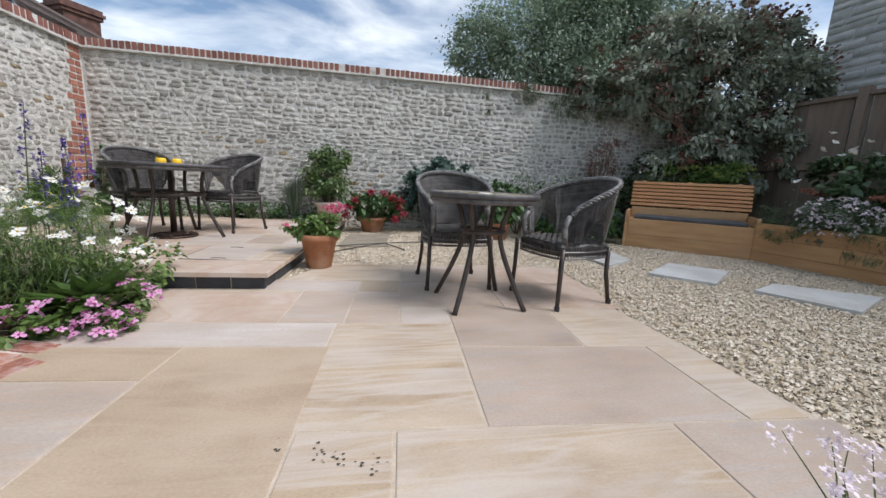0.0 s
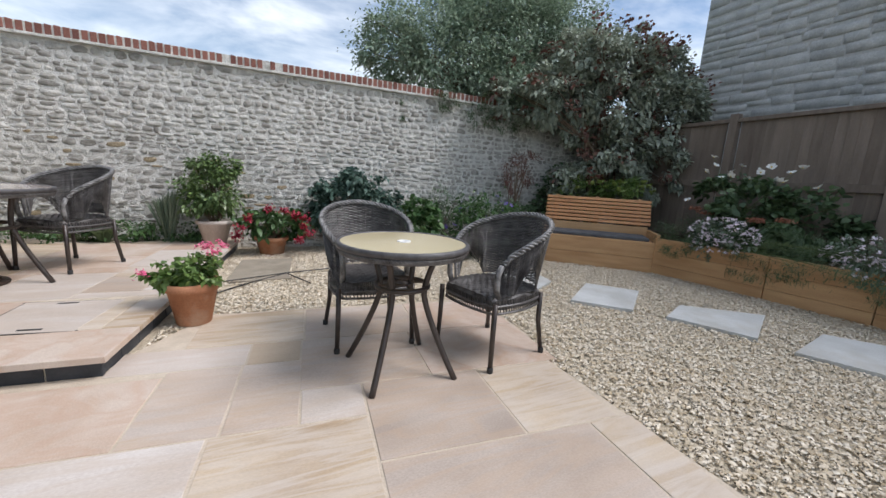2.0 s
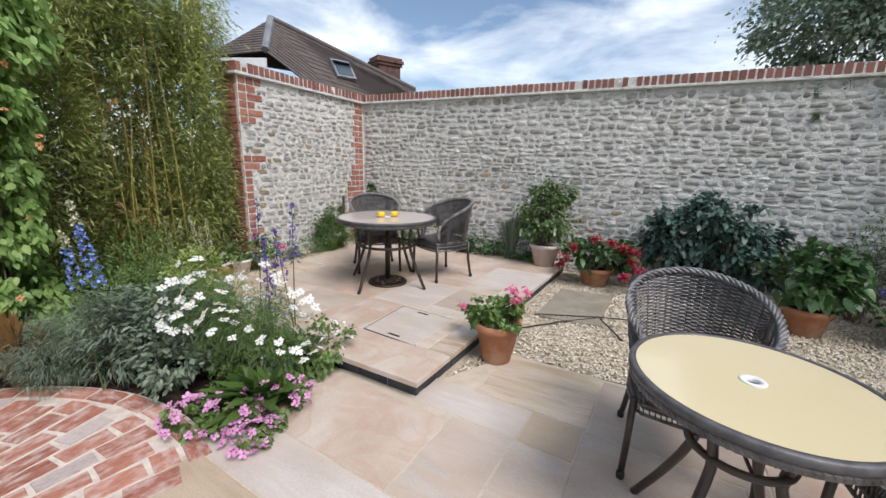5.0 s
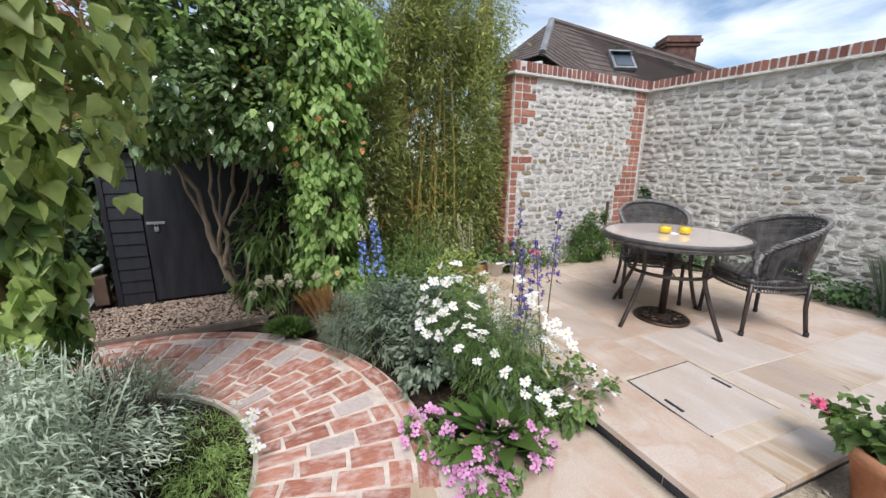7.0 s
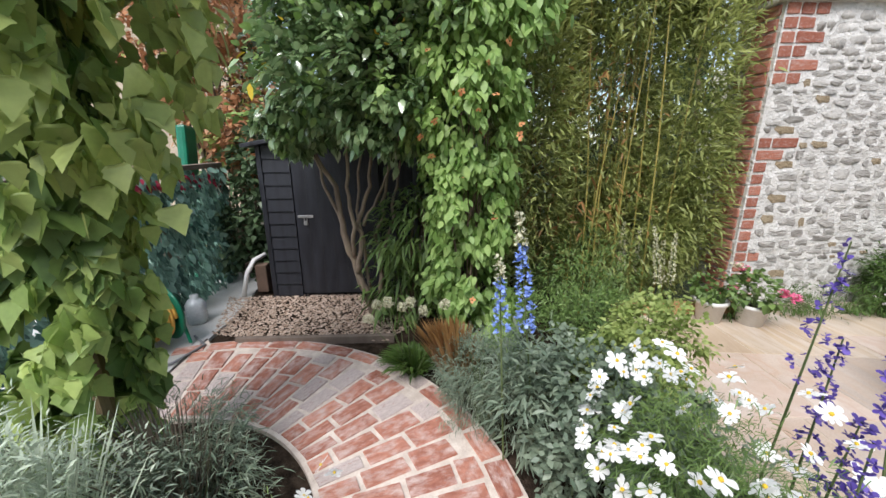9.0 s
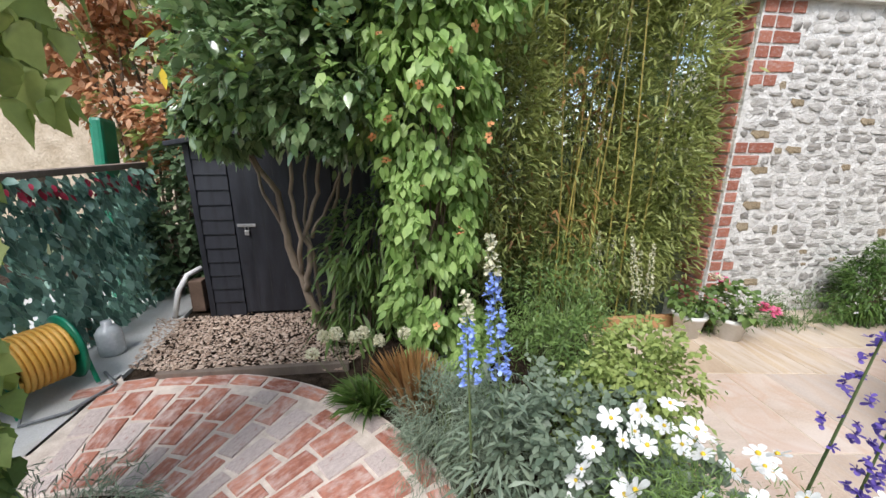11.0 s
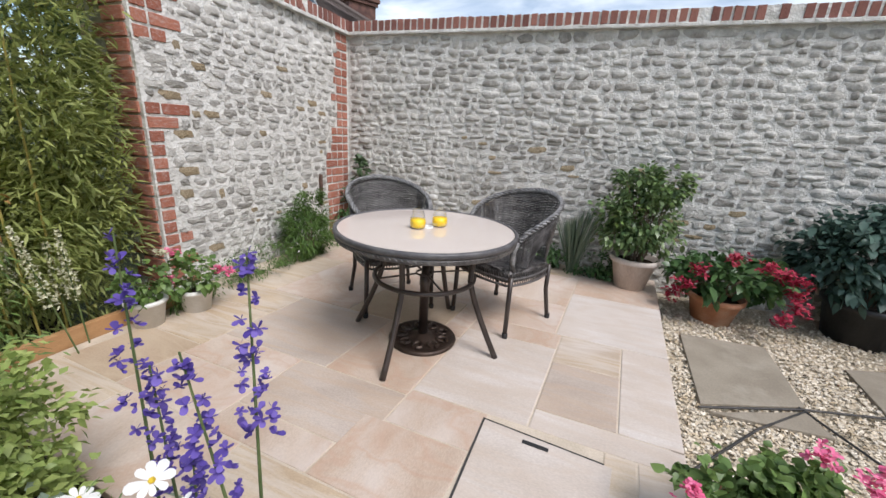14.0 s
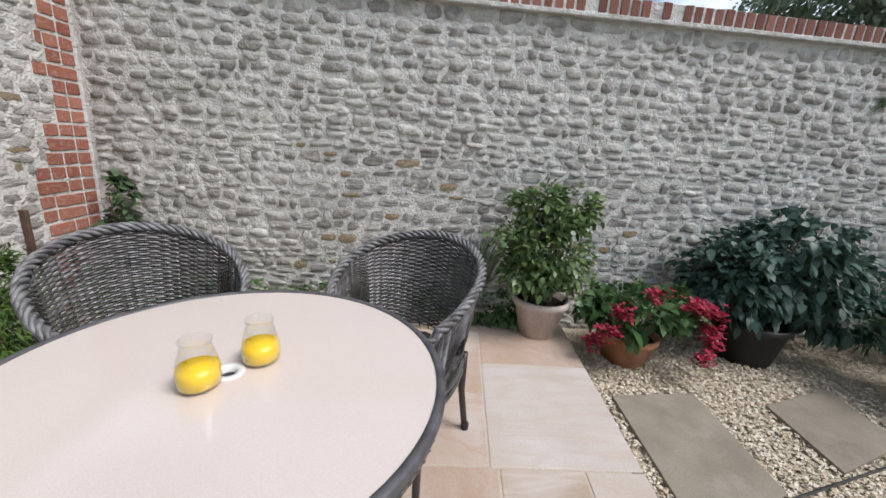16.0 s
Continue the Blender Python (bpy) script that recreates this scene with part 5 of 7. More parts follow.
lum = [(0, 0, 0.30, 0.36, 0.3, 0.22), (0.1, 0.05, 0.48, 0.26, 0.22, 0.16)]
shrub("leafy_pot_plant", (1.88, 5.25, 0.19), lum, 900, 0.095, "oval", L_DEEP, "bright green leafy plant in a terracotta pot", seed=59, sprays=60)
lum = [(0, 0, 0.55, 0.5, 0.4, 0.4), (0.4, -0.05, 0.4, 0.4, 0.35, 0.36), (-0.3, 0.0, 0.4, 0.35, 0.35, 0.35), (0.1, -0.1, 0.25, 0.6, 0.35, 0.22)]
s = shrub("geranium_bush", (3.05, 5.30, -0.02), lum, 5200, 0.055, "oval", L_DEEP, "mounded hardy geranium with violet-blue flowers on the gravel edge", "flowers", seed=61, sprays=180)
flowers(s, pick(lum, 46, 12, 0.0), 0.030, 5, F_PURPLE, 12, F_CREAM, 0.2, 0.8)
lum = [(0, 0, 0.55, 0.25, 0.22, 0.45), (0.3, 0.1, 0.6, 0.22, 0.2, 0.45), (-0.3, 0.1, 0.4, 0.25, 0.2, 0.3)]
shrub("phlox", (2.45, 5.85, -0.02), lum, 1500, 0.075, "lance", L_DARK, "upright dark green leafy perennials against the wall", seed=63, sprays=90)
lum = [(0, 0, 1.25, 0.35, 0.25, 0.28), (0.2, 0, 1.45, 0.25, 0.2, 0.2)]
shrub("acer", (3.85, 5.85, -0.02), lum, 900, 0.07, "lance", L_RED, "small purple-leaved maple by the wall", "tree", seed=65, r=0.014)
lum = [(0, 0, 0.4, 0.5, 0.4, 0.5), (0.5, 0.3, 0.6, 0.5, 0.4, 0.6), (0.9, 0.2, 0.9, 0.6, 0.4, 0.6)]
shrub("laurel", (4.35, 5.75, -0.02), lum, 2400, 0.09, "oval", L_DARK, "shaded dark evergreen undergrowth beside the bench", seed=66, sprays=120)
lum = [(-1.15, 0, 0.13, 0.4, 0.16, 0.14), (-0.5, 0, 0.12, 0.4, 0.15, 0.13), (0.2, 0, 0.15, 0.4, 0.17, 0.17), (0.85, 0.0, 0.12, 0.35, 0.14, 0.13), (-1.9, 0, 0.15, 0.4, 0.16, 0.18)]
shrub("border_plants", (-1.75, 6.08, PATIO_Z - 0.02), lum, 4600, 0.042, "oval", L_DEEP, "low green edging plants at the foot of the wall", "flowers", seed=67, r=0.003, sprays=200)
tuft("tall_grass", (-1.10, 6.08, PATIO_Z - 0.02), 240, 0.75, 0.28, L_GREY, "airy grey-green grass against the wall", 68, "thread", droop=0.25)
tuft("fern", (-1.72, 6.05, PATIO_Z - 0.02), 60, 0.42, 0.5, L_DARK, "dark strappy fern against the wall", 69, "lance")
stem_c = thing("wall_climber", (-3.62, 6.16, PATIO_Z - 0.02), "thin dark-leaved climber in the wall corner", "climber")
stems(stem_c, "stem", (0, 0, 0), [(0.05, 0.05, 0.95), (-0.03, 0.0, 0.8)], 0.005, M_BARK, 4)
crown(stem_c, "foliage", [(0, 0, 0.35, 0.16, 0.1, 0.35), (0.03, 0.03, 0.82, 0.08, 0.06, 0.14)], 420, 0.07, "oval", L_DARK, 70, 40)
lum = [(0, 0, 0.26, 0.20, 0.24, 0.30), (0.02, 0.05, 0.48, 0.13, 0.15, 0.17)]
shrub("bay_bush", (-3.55, 5.18, PATIO_Z - 0.02), lum, 5200, 0.05, "lance", L_GRASS, "upright bushy green shrub beside the stone wall", seed=71, sprays=100)
lum = [(0, -0.5, 0.12, 0.17, 0.3, 0.13), (0, 0.0, 0.14, 0.18, 0.3, 0.16), (0.02, 0.5, 0.16, 0.18, 0.25, 0.17), (0, -0.85, 0.10, 0.15, 0.2, 0.11), (0.0, 0.9, 0.15, 0.2, 0.3, 0.16)]
s = shrub("edging_herbs", (-3.58, 4.72, PATIO_Z - 0.02), lum, 6000, 0.036, "lance", L_GRASS, "low green herbs growing along the wall foot", "flowers", seed=73, r=0.003, sprays=170)
blossoms(s, "flower_mass", pick(lum, 22, 13, 0.1), 0.012, 5, F_MAUVE, 13)


def geranium(loc, lum, n, fl, mat, label, seed):
    s = shrub("geranium", loc, lum, n, 0.042, "heart", L_MID, label, "flowers", seed=seed, r=0.004, sprays=40)
    blossoms(s, "flower_mass", [(a + random.gauss(0, 0.018), b + random.gauss(0, 0.018), c + random.gauss(0, 0.014)) for a, b, c in fl for _ in range(16)], 0.017, 5, mat, seed)
    return s


geranium((-0.42, 3.44, 0.25), [(0, 0, 0.12, 0.22, 0.21, 0.10), (-0.10, 0, 0.09, 0.16, 0.16, 0.08)], 1000, [(0.12, -0.02, 0.30), (0.19, 0.02, 0.29), (0.06, 0.08, 0.27), (-0.27, -0.05, 0.12), (0.15, -0.1, 0.27)], F_HOT, "bushy geranium with pink flowers in the terracotta pot", 75)
geranium((-3.52, 3.66, PATIO_Z + 0.14), [(0, 0, 0.12, 0.17, 0.17, 0.11)], 260, [(0.05, 0.1, 0.30)], F_CREAM, "green pot plant in a white pot", 76)
geranium((-3.46, 3.93, PATIO_Z + 0.12), [(0, 0, 0.12, 0.18, 0.18, 0.12)], 300, [(-0.10, -0.06, 0.28), (0.14, 0.06, 0.17), (0.18, 0.12, 0.15), (-0.06, -0.12, 0.12)], F_HOT, "geranium with pink flowers in a white pot", 77)

# the bed between path and patio
lum = [(0, 0, 0.09, 0.16, 0.15, 0.10), (0.14, 0.20, 0.10, 0.14, 0.16, 0.11), (-0.18, -0.12, 0.08, 0.15, 0.12, 0.09), (0.18, -0.02, 0.06, 0.12, 0.14, 0.08)]
s = shrub("petunia", (-1.43, 2.06, -0.02), lum, 1500, 0.035, "oval", L_MID, "cushion of pink petunias at the edge of the flags", "flowers", seed=81, r=0.003, sprays=60)
flowers(s, pick(lum, 130, 14, -0.1), 0.023, 5, F_PINK, 14, leaf_mat("petal_magenta", (0.36, 0.02, 0.18), (0.5, 0.05, 0.28)))
tuft("day_lily", (-1.43, 2.27, -0.02), 60, 0.50, 1.1, L_GRASS, "clump of broad arching strap leaves", 82, "lance", 0.45, "plant")
lum = [(0, 0, 0.18, 0.24, 0.2, 0.16), (0.14, 0.15, 0.2, 0.18, 0.18, 0.16)]
s = shrub("white_bedding", (-1.55, 2.58, -0.02), lum, 900, 0.04, "oval", L_MID, "low leafy plant with small white flowers at the patio step", "flowers", seed=83, r=0.003)
blossoms(s, "flower_mass", pick(lum, 24, 15, 0.1), 0.02, 5, F_WHITE, 15)
lum = [(0, 0, 0.46, 0.32, 0.26, 0.30), (0.20, 0.06, 0.34, 0.22, 0.2, 0.26), (-0.20, -0.06, 0.46, 0.22, 0.22, 0.28), (-0.02, 0.0, 0.18, 0.26, 0.22, 0.20)]
s = shrub("cosmos", (-1.80, 2.40, -0.02), lum, 15000, 0.034, "needle", L_MID, "feathery cosmos thick with white yellow-centred flowers", "flowers", seed=85, r=0.004, sprays=420, spread=0.12, shell=0.3)
flowers(s, [(c[0] * 1.15 + 0.04, c[1], c[2] * random.uniform(0.85, 1.08)) for c in spots_on(lum[:3], 110, 16, -0.05, 1.16)], 0.031, 8, F_WHITE, 16, F_YELLOW)
sp = thing("delphinium", (-2.06, 2.70, -0.02), "tall violet delphinium spikes beside the patio", "flowers")
for k, (x, y, z1) in enumerate(((-0.02, 0.06, 1.16), (0.32, 0.07, 1.14), (0.40, 0.04, 0.98), (0.10, 0.05, 0.90), (0.22, -0.02, 0.72), (0.44, -0.20, 0.82))):
    spike(sp, x, y, 0, z1, z1 * (0.62 if k < 3 else 0.5), 0.036, F_PURPLE, 90 + k, None, 0.55)
crown(sp, "foliage", [(0.1, 0.0, 0.2, 0.25, 0.2, 0.2), (0.35, -0.2, 0.2, 0.2, 0.2, 0.2)], 700, 0.07, "lance", L_GREY, 96, 50)
sp = thing("delphinium", (-2.43, 2.00, -0.02), "pale sky-blue delphinium spikes with cream tips", "flowers")
spike(sp, 0.0, 0.05, 0, 1.16, 0.66, 0.036, F_BLUE, 101, F_CREAM)
spike(sp, 0.02, -0.10, 0, 1.02, 0.70, 0.030, F_BLUE, 103, F_CREAM)
crown(sp, "foliage", [(0, 0, 0.32, 0.20, 0.20, 0.28)], 800, 0.062, "lance", L_GREY, 105, 50)
lum = [(0, 0, 0.40, 0.32, 0.30, 0.28), (-0.1, 0.12, 0.64, 0.28, 0.26, 0.22), (0.1, -0.05, 0.25, 0.34, 0.28, 0.22)]
shrub("spirea", (-2.50, 2.52, -0.02), [(a * 0.85, b * 0.85, c * 0.85, d * 0.8, e * 0.8, f * 0.8) for a, b, c, d, e, f in lum], 8500, 0.034, "small", L_LIME, "rounded shrub of small yellow-green leaves", seed=107, r=0.005, sprays=260)
lum = [(0, 0, 0.26, 0.28, 0.24, 0.24), (0.14, 0.12, 0.40, 0.18, 0.18, 0.18), (-0.15, -0.05, 0.22, 0.22, 0.2, 0.2)]
shrub("artemisia", (-2.70, 1.84, -0.02), lum, 9000, 0.035, "needle", L_GREY, "soft grey-green feathery bush at the path edge", seed=109, r=0.004, sprays=300)
lum = [(0, 0, 0.34, 0.30, 0.28, 0.26), (0.2, 0.18, 0.30, 0.3, 0.25, 0.24), (0.3, -0.1, 0.2, 0.26, 0.22, 0.2)]
shrub("perennial_clump", (-2.42, 2.25, -0.02), lum, 6000, 0.040, "small", L_GREY, "leafy grey-green perennials filling the bed", "flowers", seed=111, r=0.004, sprays=160)
lum = [(0, 0, 0.35, 0.35, 0.35, 0.33), (-0.5, 0.35, 0.40, 0.4, 0.35, 0.36), (-0.3, 0.30, 0.30, 0.4, 0.25, 0.28), (-0.9, 0.4, 0.45, 0.35, 0.5, 0.4)]
shrub("mixed_perennials", (-2.95, 2.35, -0.02), lum, 8500, 0.046, "lance", L_MID, "dense green perennials under the bamboo", "flowers", seed=113, r=0.005, sprays=260)
s = thing("foxglove", (-3.80, 3.12, -0.02), "slender cream flower spikes in front of the bamboo", "flowers")
for k in range(6):
    spike(s, -0.15 + 0.09 * k, 0.12 * math.sin(k * 2.3) + 0.06 * k, 0, 0.72 + 0.06 * (k % 3), 0.42, 0.028, F_CREAM, 120 + k)
tuft("bronze_grass", (-2.98, 1.72, -0.03), 260, 0.58, 0.42, L_TAWNY, "upright tawny bronze grass", 130, droop=0.25)
tuft("agapanthus_leaves", (-3.14, 1.47, -0.03), 320, 0.38, 0.75, L_GRASS, "mound of narrow dark green grassy leaves at the path edge", 131, droop=0.5)
s = thing("allium", (-3.10, 1.42, -0.03), "faded cream globe seed heads on stems", "flowers")
hd = [(0.02, -0.16, 0.52), (0.05, -0.09, 0.55), (-0.03, -0.02, 0.48), (0.04, 0.04, 0.54), (0.0, 0.11, 0.47), (0.03, 0.24, 0.52), (0.06, -0.21, 0.45)]
stems(s, "stem", (0, 0, 0), hd, 0.003, M_STEM, 5)
g_ = np.random.default_rng(6)
blossoms(s, "seed_head_mass", [tuple(np.array(c) + v / np.linalg.norm(v) * 0.027) for c in hd for v in g_.normal(0, 1, (60, 3))], 0.011, 4, F_CREAM, 17, tilt=2)

# climber, camellia and bamboo along the west side
lum = [(0, 0, 0.55, 0.22, 0.24, 0.40), (0, 0.0, 1.10, 0.24, 0.26, 0.40), (0.02, -0.02, 1.65, 0.28, 0.32, 0.42), (-0.1, 0.10, 2.2, 0.35, 0.40, 0.45), (0.05, 0.12, 0.25, 0.2, 0.25, 0.2)]
s = shrub("flowering_climber", (-3.45, 1.84, -0.02), lum, 13000, 0.062, "oval", L_LIGHT, "tall leafy climber with small orange flowers", "climber", seed=141, r=0.008, sprays=260, shell=0.75, droop=0.6, hang=0.6)
flowers(s, [(c[0] + 0.07, c[1], c[2]) for c in pick(lum[:3], 60, 18, -0.7) if c[0] > 0.08], 0.022, 5, F_ORANGE, 18, M_SOIL, 0.2, 1.2)
def limb(points, r0, r1, seed):
    """A crooked branch through points, thinning from r0 to r1."""
    rnd_ = random.Random(seed)
    out_, n_pts = [], len(points)
    for i_, (a_, b_) in enumerate(zip(points, points[1:])):
        for k_ in range(4):
            u_ = (i_ + k_ / 4) / (n_pts - 1)
            out_.append((Vector(a_).lerp(Vector(b_), k_ / 4) + Vector((rnd_.gauss(0, 0.008), rnd_.gauss(0, 0.010), 0)), r0 + (r1 - r0) * u_))
    out_.append((Vector(points[-1]), r1))
    return out_


# the L_LIGHT fringe of this crown stands in for leaves catching the light
tree("camellia_tree", (-3.92, 1.10, 0), [
    limb([(0, 0.02, -0.02), (0.03, -0.04, 0.25), (0.0, -0.15, 0.52), (0.03, -0.20, 0.82), (0.0, -0.24, 1.1), (0.04, -0.38, 1.4), (0.0, -0.5, 1.8)], 0.036, 0.011, 1),
    limb([(0.02, -0.10, 0.42), (0.05, -0.05, 0.62), (0.02, -0.06, 0.86), (0.05, 0.02, 1.1), (0.02, 0.06, 1.4), (0.0, 0.04, 1.8)], 0.022, 0.009, 2),
    limb([(0.02, -0.14, 0.55), (0.07, -0.10, 0.80), (0.04, -0.13, 1.1), (0.08, -0.10, 1.45), (0.06, -0.14, 1.9)], 0.018, 0.008, 3),
    limb([(-0.03, 0.04, 0.0), (-0.06, 0.08, 0.35), (-0.03, 0.06, 0.70), (-0.07, 0.14, 1.05), (-0.02, 0.22, 1.5)], 0.022, 0.009, 4),
    limb([(0.04, -0.02, 0.80), (0.03, 0.08, 1.0), (0.06, 0.18, 1.22), (0.05, 0.30, 1.55)], 0.013, 0.006, 5),
    limb([(-0.05, 0.08, 0.5), (0.0, 0.17, 0.8), (-0.02, 0.22, 1.1), (0.03, 0.35, 1.5)], 0.015, 0.007, 6),
    limb([(0.02, -0.20, 0.85), (0.06, -0.30, 1.1), (0.05, -0.36, 1.35), (0.12, -0.42, 1.7)], 0.013, 0.006, 7),
    limb([(-0.05, 0.0, 0.0), (-0.10, -0.05, 0.4), (-0.08, -0.10, 0.9), (-0.12, -0.06, 1.5)], 0.017, 0.008, 8)],
     [(0.05, -0.15, 1.85, 0.60, 0.48, 0.42), (0.15, 0.35, 1.8, 0.6, 0.5, 0.42), (-0.1, 0.12, 2.4, 0.80, 0.68, 0.5), (0.1, -0.22, 2.5, 0.6, 0.40, 0.5), (0.1, 0.6, 2.4, 0.6, 0.5, 0.5), (0, 0.2, 2.95, 0.75, 0.7, 0.4), (0.25, -0.15, 1.62, 0.25, 0.3, 0.12), (0.06, -0.52, 1.60, 0.30, 0.28, 0.24), (0.30, 0.30, 1.5, 0.22, 0.25, 0.2)],
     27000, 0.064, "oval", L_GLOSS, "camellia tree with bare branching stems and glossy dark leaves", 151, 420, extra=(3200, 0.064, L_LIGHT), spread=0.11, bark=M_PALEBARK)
crown(bpy.data.objects["camellia_tree"], "yellow_leaves", [(0.3, 0, 1.9, 0.5, 0.8, 0.5)], 26, 0.07, "oval", F_YELLOW, 152, 8)
lum = [(0, 0, 0.35, 0.3, 0.35, 0.3), (0.05, 0.1, 0.75, 0.3, 0.4, 0.35)]
shrub("bamboo_undergrowth", (-3.98, 1.42, -0.02), lum, 1500, 0.13, "lance", L_MID, "arching long green leaves below the camellia", seed=155, sprays=110, droop=0.7)
bam = thing("bamboo", (-4.15, 3.05, -0.03), "tall dense clump of golden-caned bamboo", "bamboo")
rb = random.Random(160)
for k in range(20):
    x, y = rb.uniform(-0.35, 0.35), rb.uniform(-0.75, 0.75) if k > 13 else rb.uniform(-0.35, 0.25)
    if k <= 13:
        x = rb.uniform(0.05, 0.40)
    dx, dy, h = rb.uniform(-0.10, 0.22), rb.uniform(-0.25, 0.25), rb.uniform(2.6, 4.2)
    part("cane", tube(bmesh.new(), [(x, y, 0), (x + dx * 0.2, y + dy * 0.2, h * 0.4), (x + dx, y + dy, h)], [0.0065, 0.0055, 0.002], 6), M_CANE, bam)
crown(bam, "foliage", [(0.10, -0.70, 1.5, 0.50, 0.45, 1.3), (-0.12, 0.0, 1.8, 0.5, 0.5, 1.3), (0.0, 0.58, 1.6, 0.48, 0.36, 1.4), (0.1, 0.2, 0.7, 0.4, 0.5, 0.5), (0.0, -0.4, 2.9, 0.6, 0.6, 0.8), (-0.05, 0.55, 3.0, 0.55, 0.5, 0.9), (-0.25, 0.1, 0.6, 0.45, 0.9, 0.5)], 80000, 0.068, "lance", L_BAMBOO, 161, 1700, 0.12, 0.50, 0.12)
crown(bam, "leaf_plume", [(0.28, -0.75, 1.9, 0.30, 0.36, 0.9), (0.30, 0.45, 1.9, 0.26, 0.30, 1.1), (0.25, -0.1, 2.6, 0.34, 0.4, 0.6), (0.22, 0.7, 1.1, 0.2, 0.22, 0.7)], 15000, 0.072, "lance", L_BAMBOO, 163, 300, 0.14, 0.5, 0.15, lift=0.25)
crown(bam, "dry_foliage", [(0.1, -0.3, 1.3, 0.45, 0.6, 0.9)], 700, 0.08, "lance", L_TAWNY, 162, 90, 0.12, 0.6, 0.3)

# the round bed inside the curve of the path
lum = [(0, 0, 0.30, 0.30, 0.30, 0.30), (0.28, -0.10, 0.34, 0.28, 0.28, 0.32), (-0.1, -0.25, 0.36, 0.3, 0.28, 0.32), (0.1, -0.05, 0.58, 0.24, 0.24, 0.16)]
shrub("white_sage", (-1.72, 0.55, -0.02), [(a, b, c * 1.15, d * 1.05, e * 1.05, f * 1.15) for a, b, c, d, e, f in lum], 15000, 0.034, "lance", L_SAGE, "silvery feathery sage bush", seed=171, r=0.004, sprays=240)
crown(bpy.data.objects["white_sage"], "young_foliage", lum, 5000, 0.04, "needle", L_SAGE, 178, 160, 0.12, 0.6)
s = tuft("sage_wands", (-1.72, 0.55, 0.0), 110, 0.85, 0.45, L_SAGE, "silver flower wands of the sage", 172, "thread", droop=0.1, category="flowers")
lum = [(0, 0, 0.22, 0.26, 0.26, 0.22), (-0.22, -0.15, 0.22, 0.26, 0.24, 0.22), (0.1, -0.2, 0.24, 0.25, 0.25, 0.24)]
shrub("lavender", (-2.12, 0.70, -0.02), lum, 6500, 0.045, "needle", L_GREY, "mounded lavender at the inner path edge", seed=173, r=0.004, sprays=260)
tuft("lavender_stalks", (-2.15, 0.66, 0.0), 120, 0.55, 0.6, leaf_mat("lavender_stalk", (0.10, 0.085, 0.06), (0.20, 0.17, 0.13)), "brown-purple spent lavender stalks", 174, "thread", droop=0.1, category="flowers")
lum = [(0, 0, 0.12, 0.2, 0.18, 0.13), (0.2, 0.05, 0.10, 0.16, 0.14, 0.12)]
s = shrub("marguerite", (-1.92, 0.98, -0.02), lum, 2600, 0.035, "needle", L_LIGHT, "low bright green plant with white flowers on the path edge", "flowers", seed=175, r=0.003, sprays=120)
flowers(s, [(-0.14, 0.16, 0.24), (-0.2, 0.12, 0.18), (-0.10, 0.17, 0.12), (-0.05, 0.2, 0.2), (-0.22, 0.19, 0.30), (0.0, 0.18, 0.1), (-0.26, 0.22, 0.22), (0.05, 0.15, 0.25), (0.1, 0.2, 0.12)], 0.03, 8, F_WHITE, 19, F_YELLOW)
ivy = thing("vine_pillar", (-2.32, 0.28, -0.02), "pillar smothered in large-leaved green vine, some leaves yellowing, upper ones coloured as sunlit", "climber")
part("post", tube(bmesh.new(), [(0, 0, 0), (0, 0, 2.9)], 0.05, 10), M_POLE, ivy)
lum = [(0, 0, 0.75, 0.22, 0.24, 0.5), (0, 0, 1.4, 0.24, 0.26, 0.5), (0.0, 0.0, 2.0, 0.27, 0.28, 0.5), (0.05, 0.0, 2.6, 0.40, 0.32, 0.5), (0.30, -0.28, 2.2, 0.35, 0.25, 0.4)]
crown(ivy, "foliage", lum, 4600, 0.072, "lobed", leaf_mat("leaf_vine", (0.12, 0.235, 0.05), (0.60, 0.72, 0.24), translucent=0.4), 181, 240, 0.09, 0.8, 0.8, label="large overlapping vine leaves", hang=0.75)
# darker green on the inner leaves puts the shade inside the pillar into colour
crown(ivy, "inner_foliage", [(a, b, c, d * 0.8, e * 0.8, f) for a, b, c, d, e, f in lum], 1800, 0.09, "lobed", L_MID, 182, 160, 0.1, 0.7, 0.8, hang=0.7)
crown(ivy, "yellow_leaves", [(0.1, 0.3, 2.0, 0.4, 0.3, 0.7)], 700, 0.070, "lobed", L_LIME, 183, 60, 0.1, 0.8, 0.8, hang=0.7)
# olive leaves on the upper lumps, their colour raised to look sunlit
crown(ivy, "olive_leaves", [(0.05, 0.0, 2.6, 0.42, 0.34, 0.5), (0.30, -0.28, 2.2, 0.37, 0.27, 0.42), (0.0, 0.0, 2.1, 0.30, 0.30, 0.4)], 1900, 0.070, "lobed", leaf_mat("leaf_olive_sunlit", (0.32, 0.36, 0.08), (0.72, 0.72, 0.26), translucent=0.5), 184, 160, 0.1, 0.9, 0.8, hang=0.6)

# screen, hedge and walls in the far west corner
scr = thing("ivy_screen", (-3.6, -0.62, 0), "leafy ivy-covered garden screen with a brown top rail", "screen")
part("top_rail", box(bmesh.new(), -1.5, -0.04, 1.19, 1.6, 0.05, 1.235, 0.006), M_FENCE, scr)
for x in (-1.46, -0.5, 0.5, 1.55):
    part("post", box(bmesh.new(), x - 0.03, -0.03, 0, x + 0.03, 0.03, 1.19), M_FENCE, scr)
gs = np.random.default_rng(190)
n_ = 4600
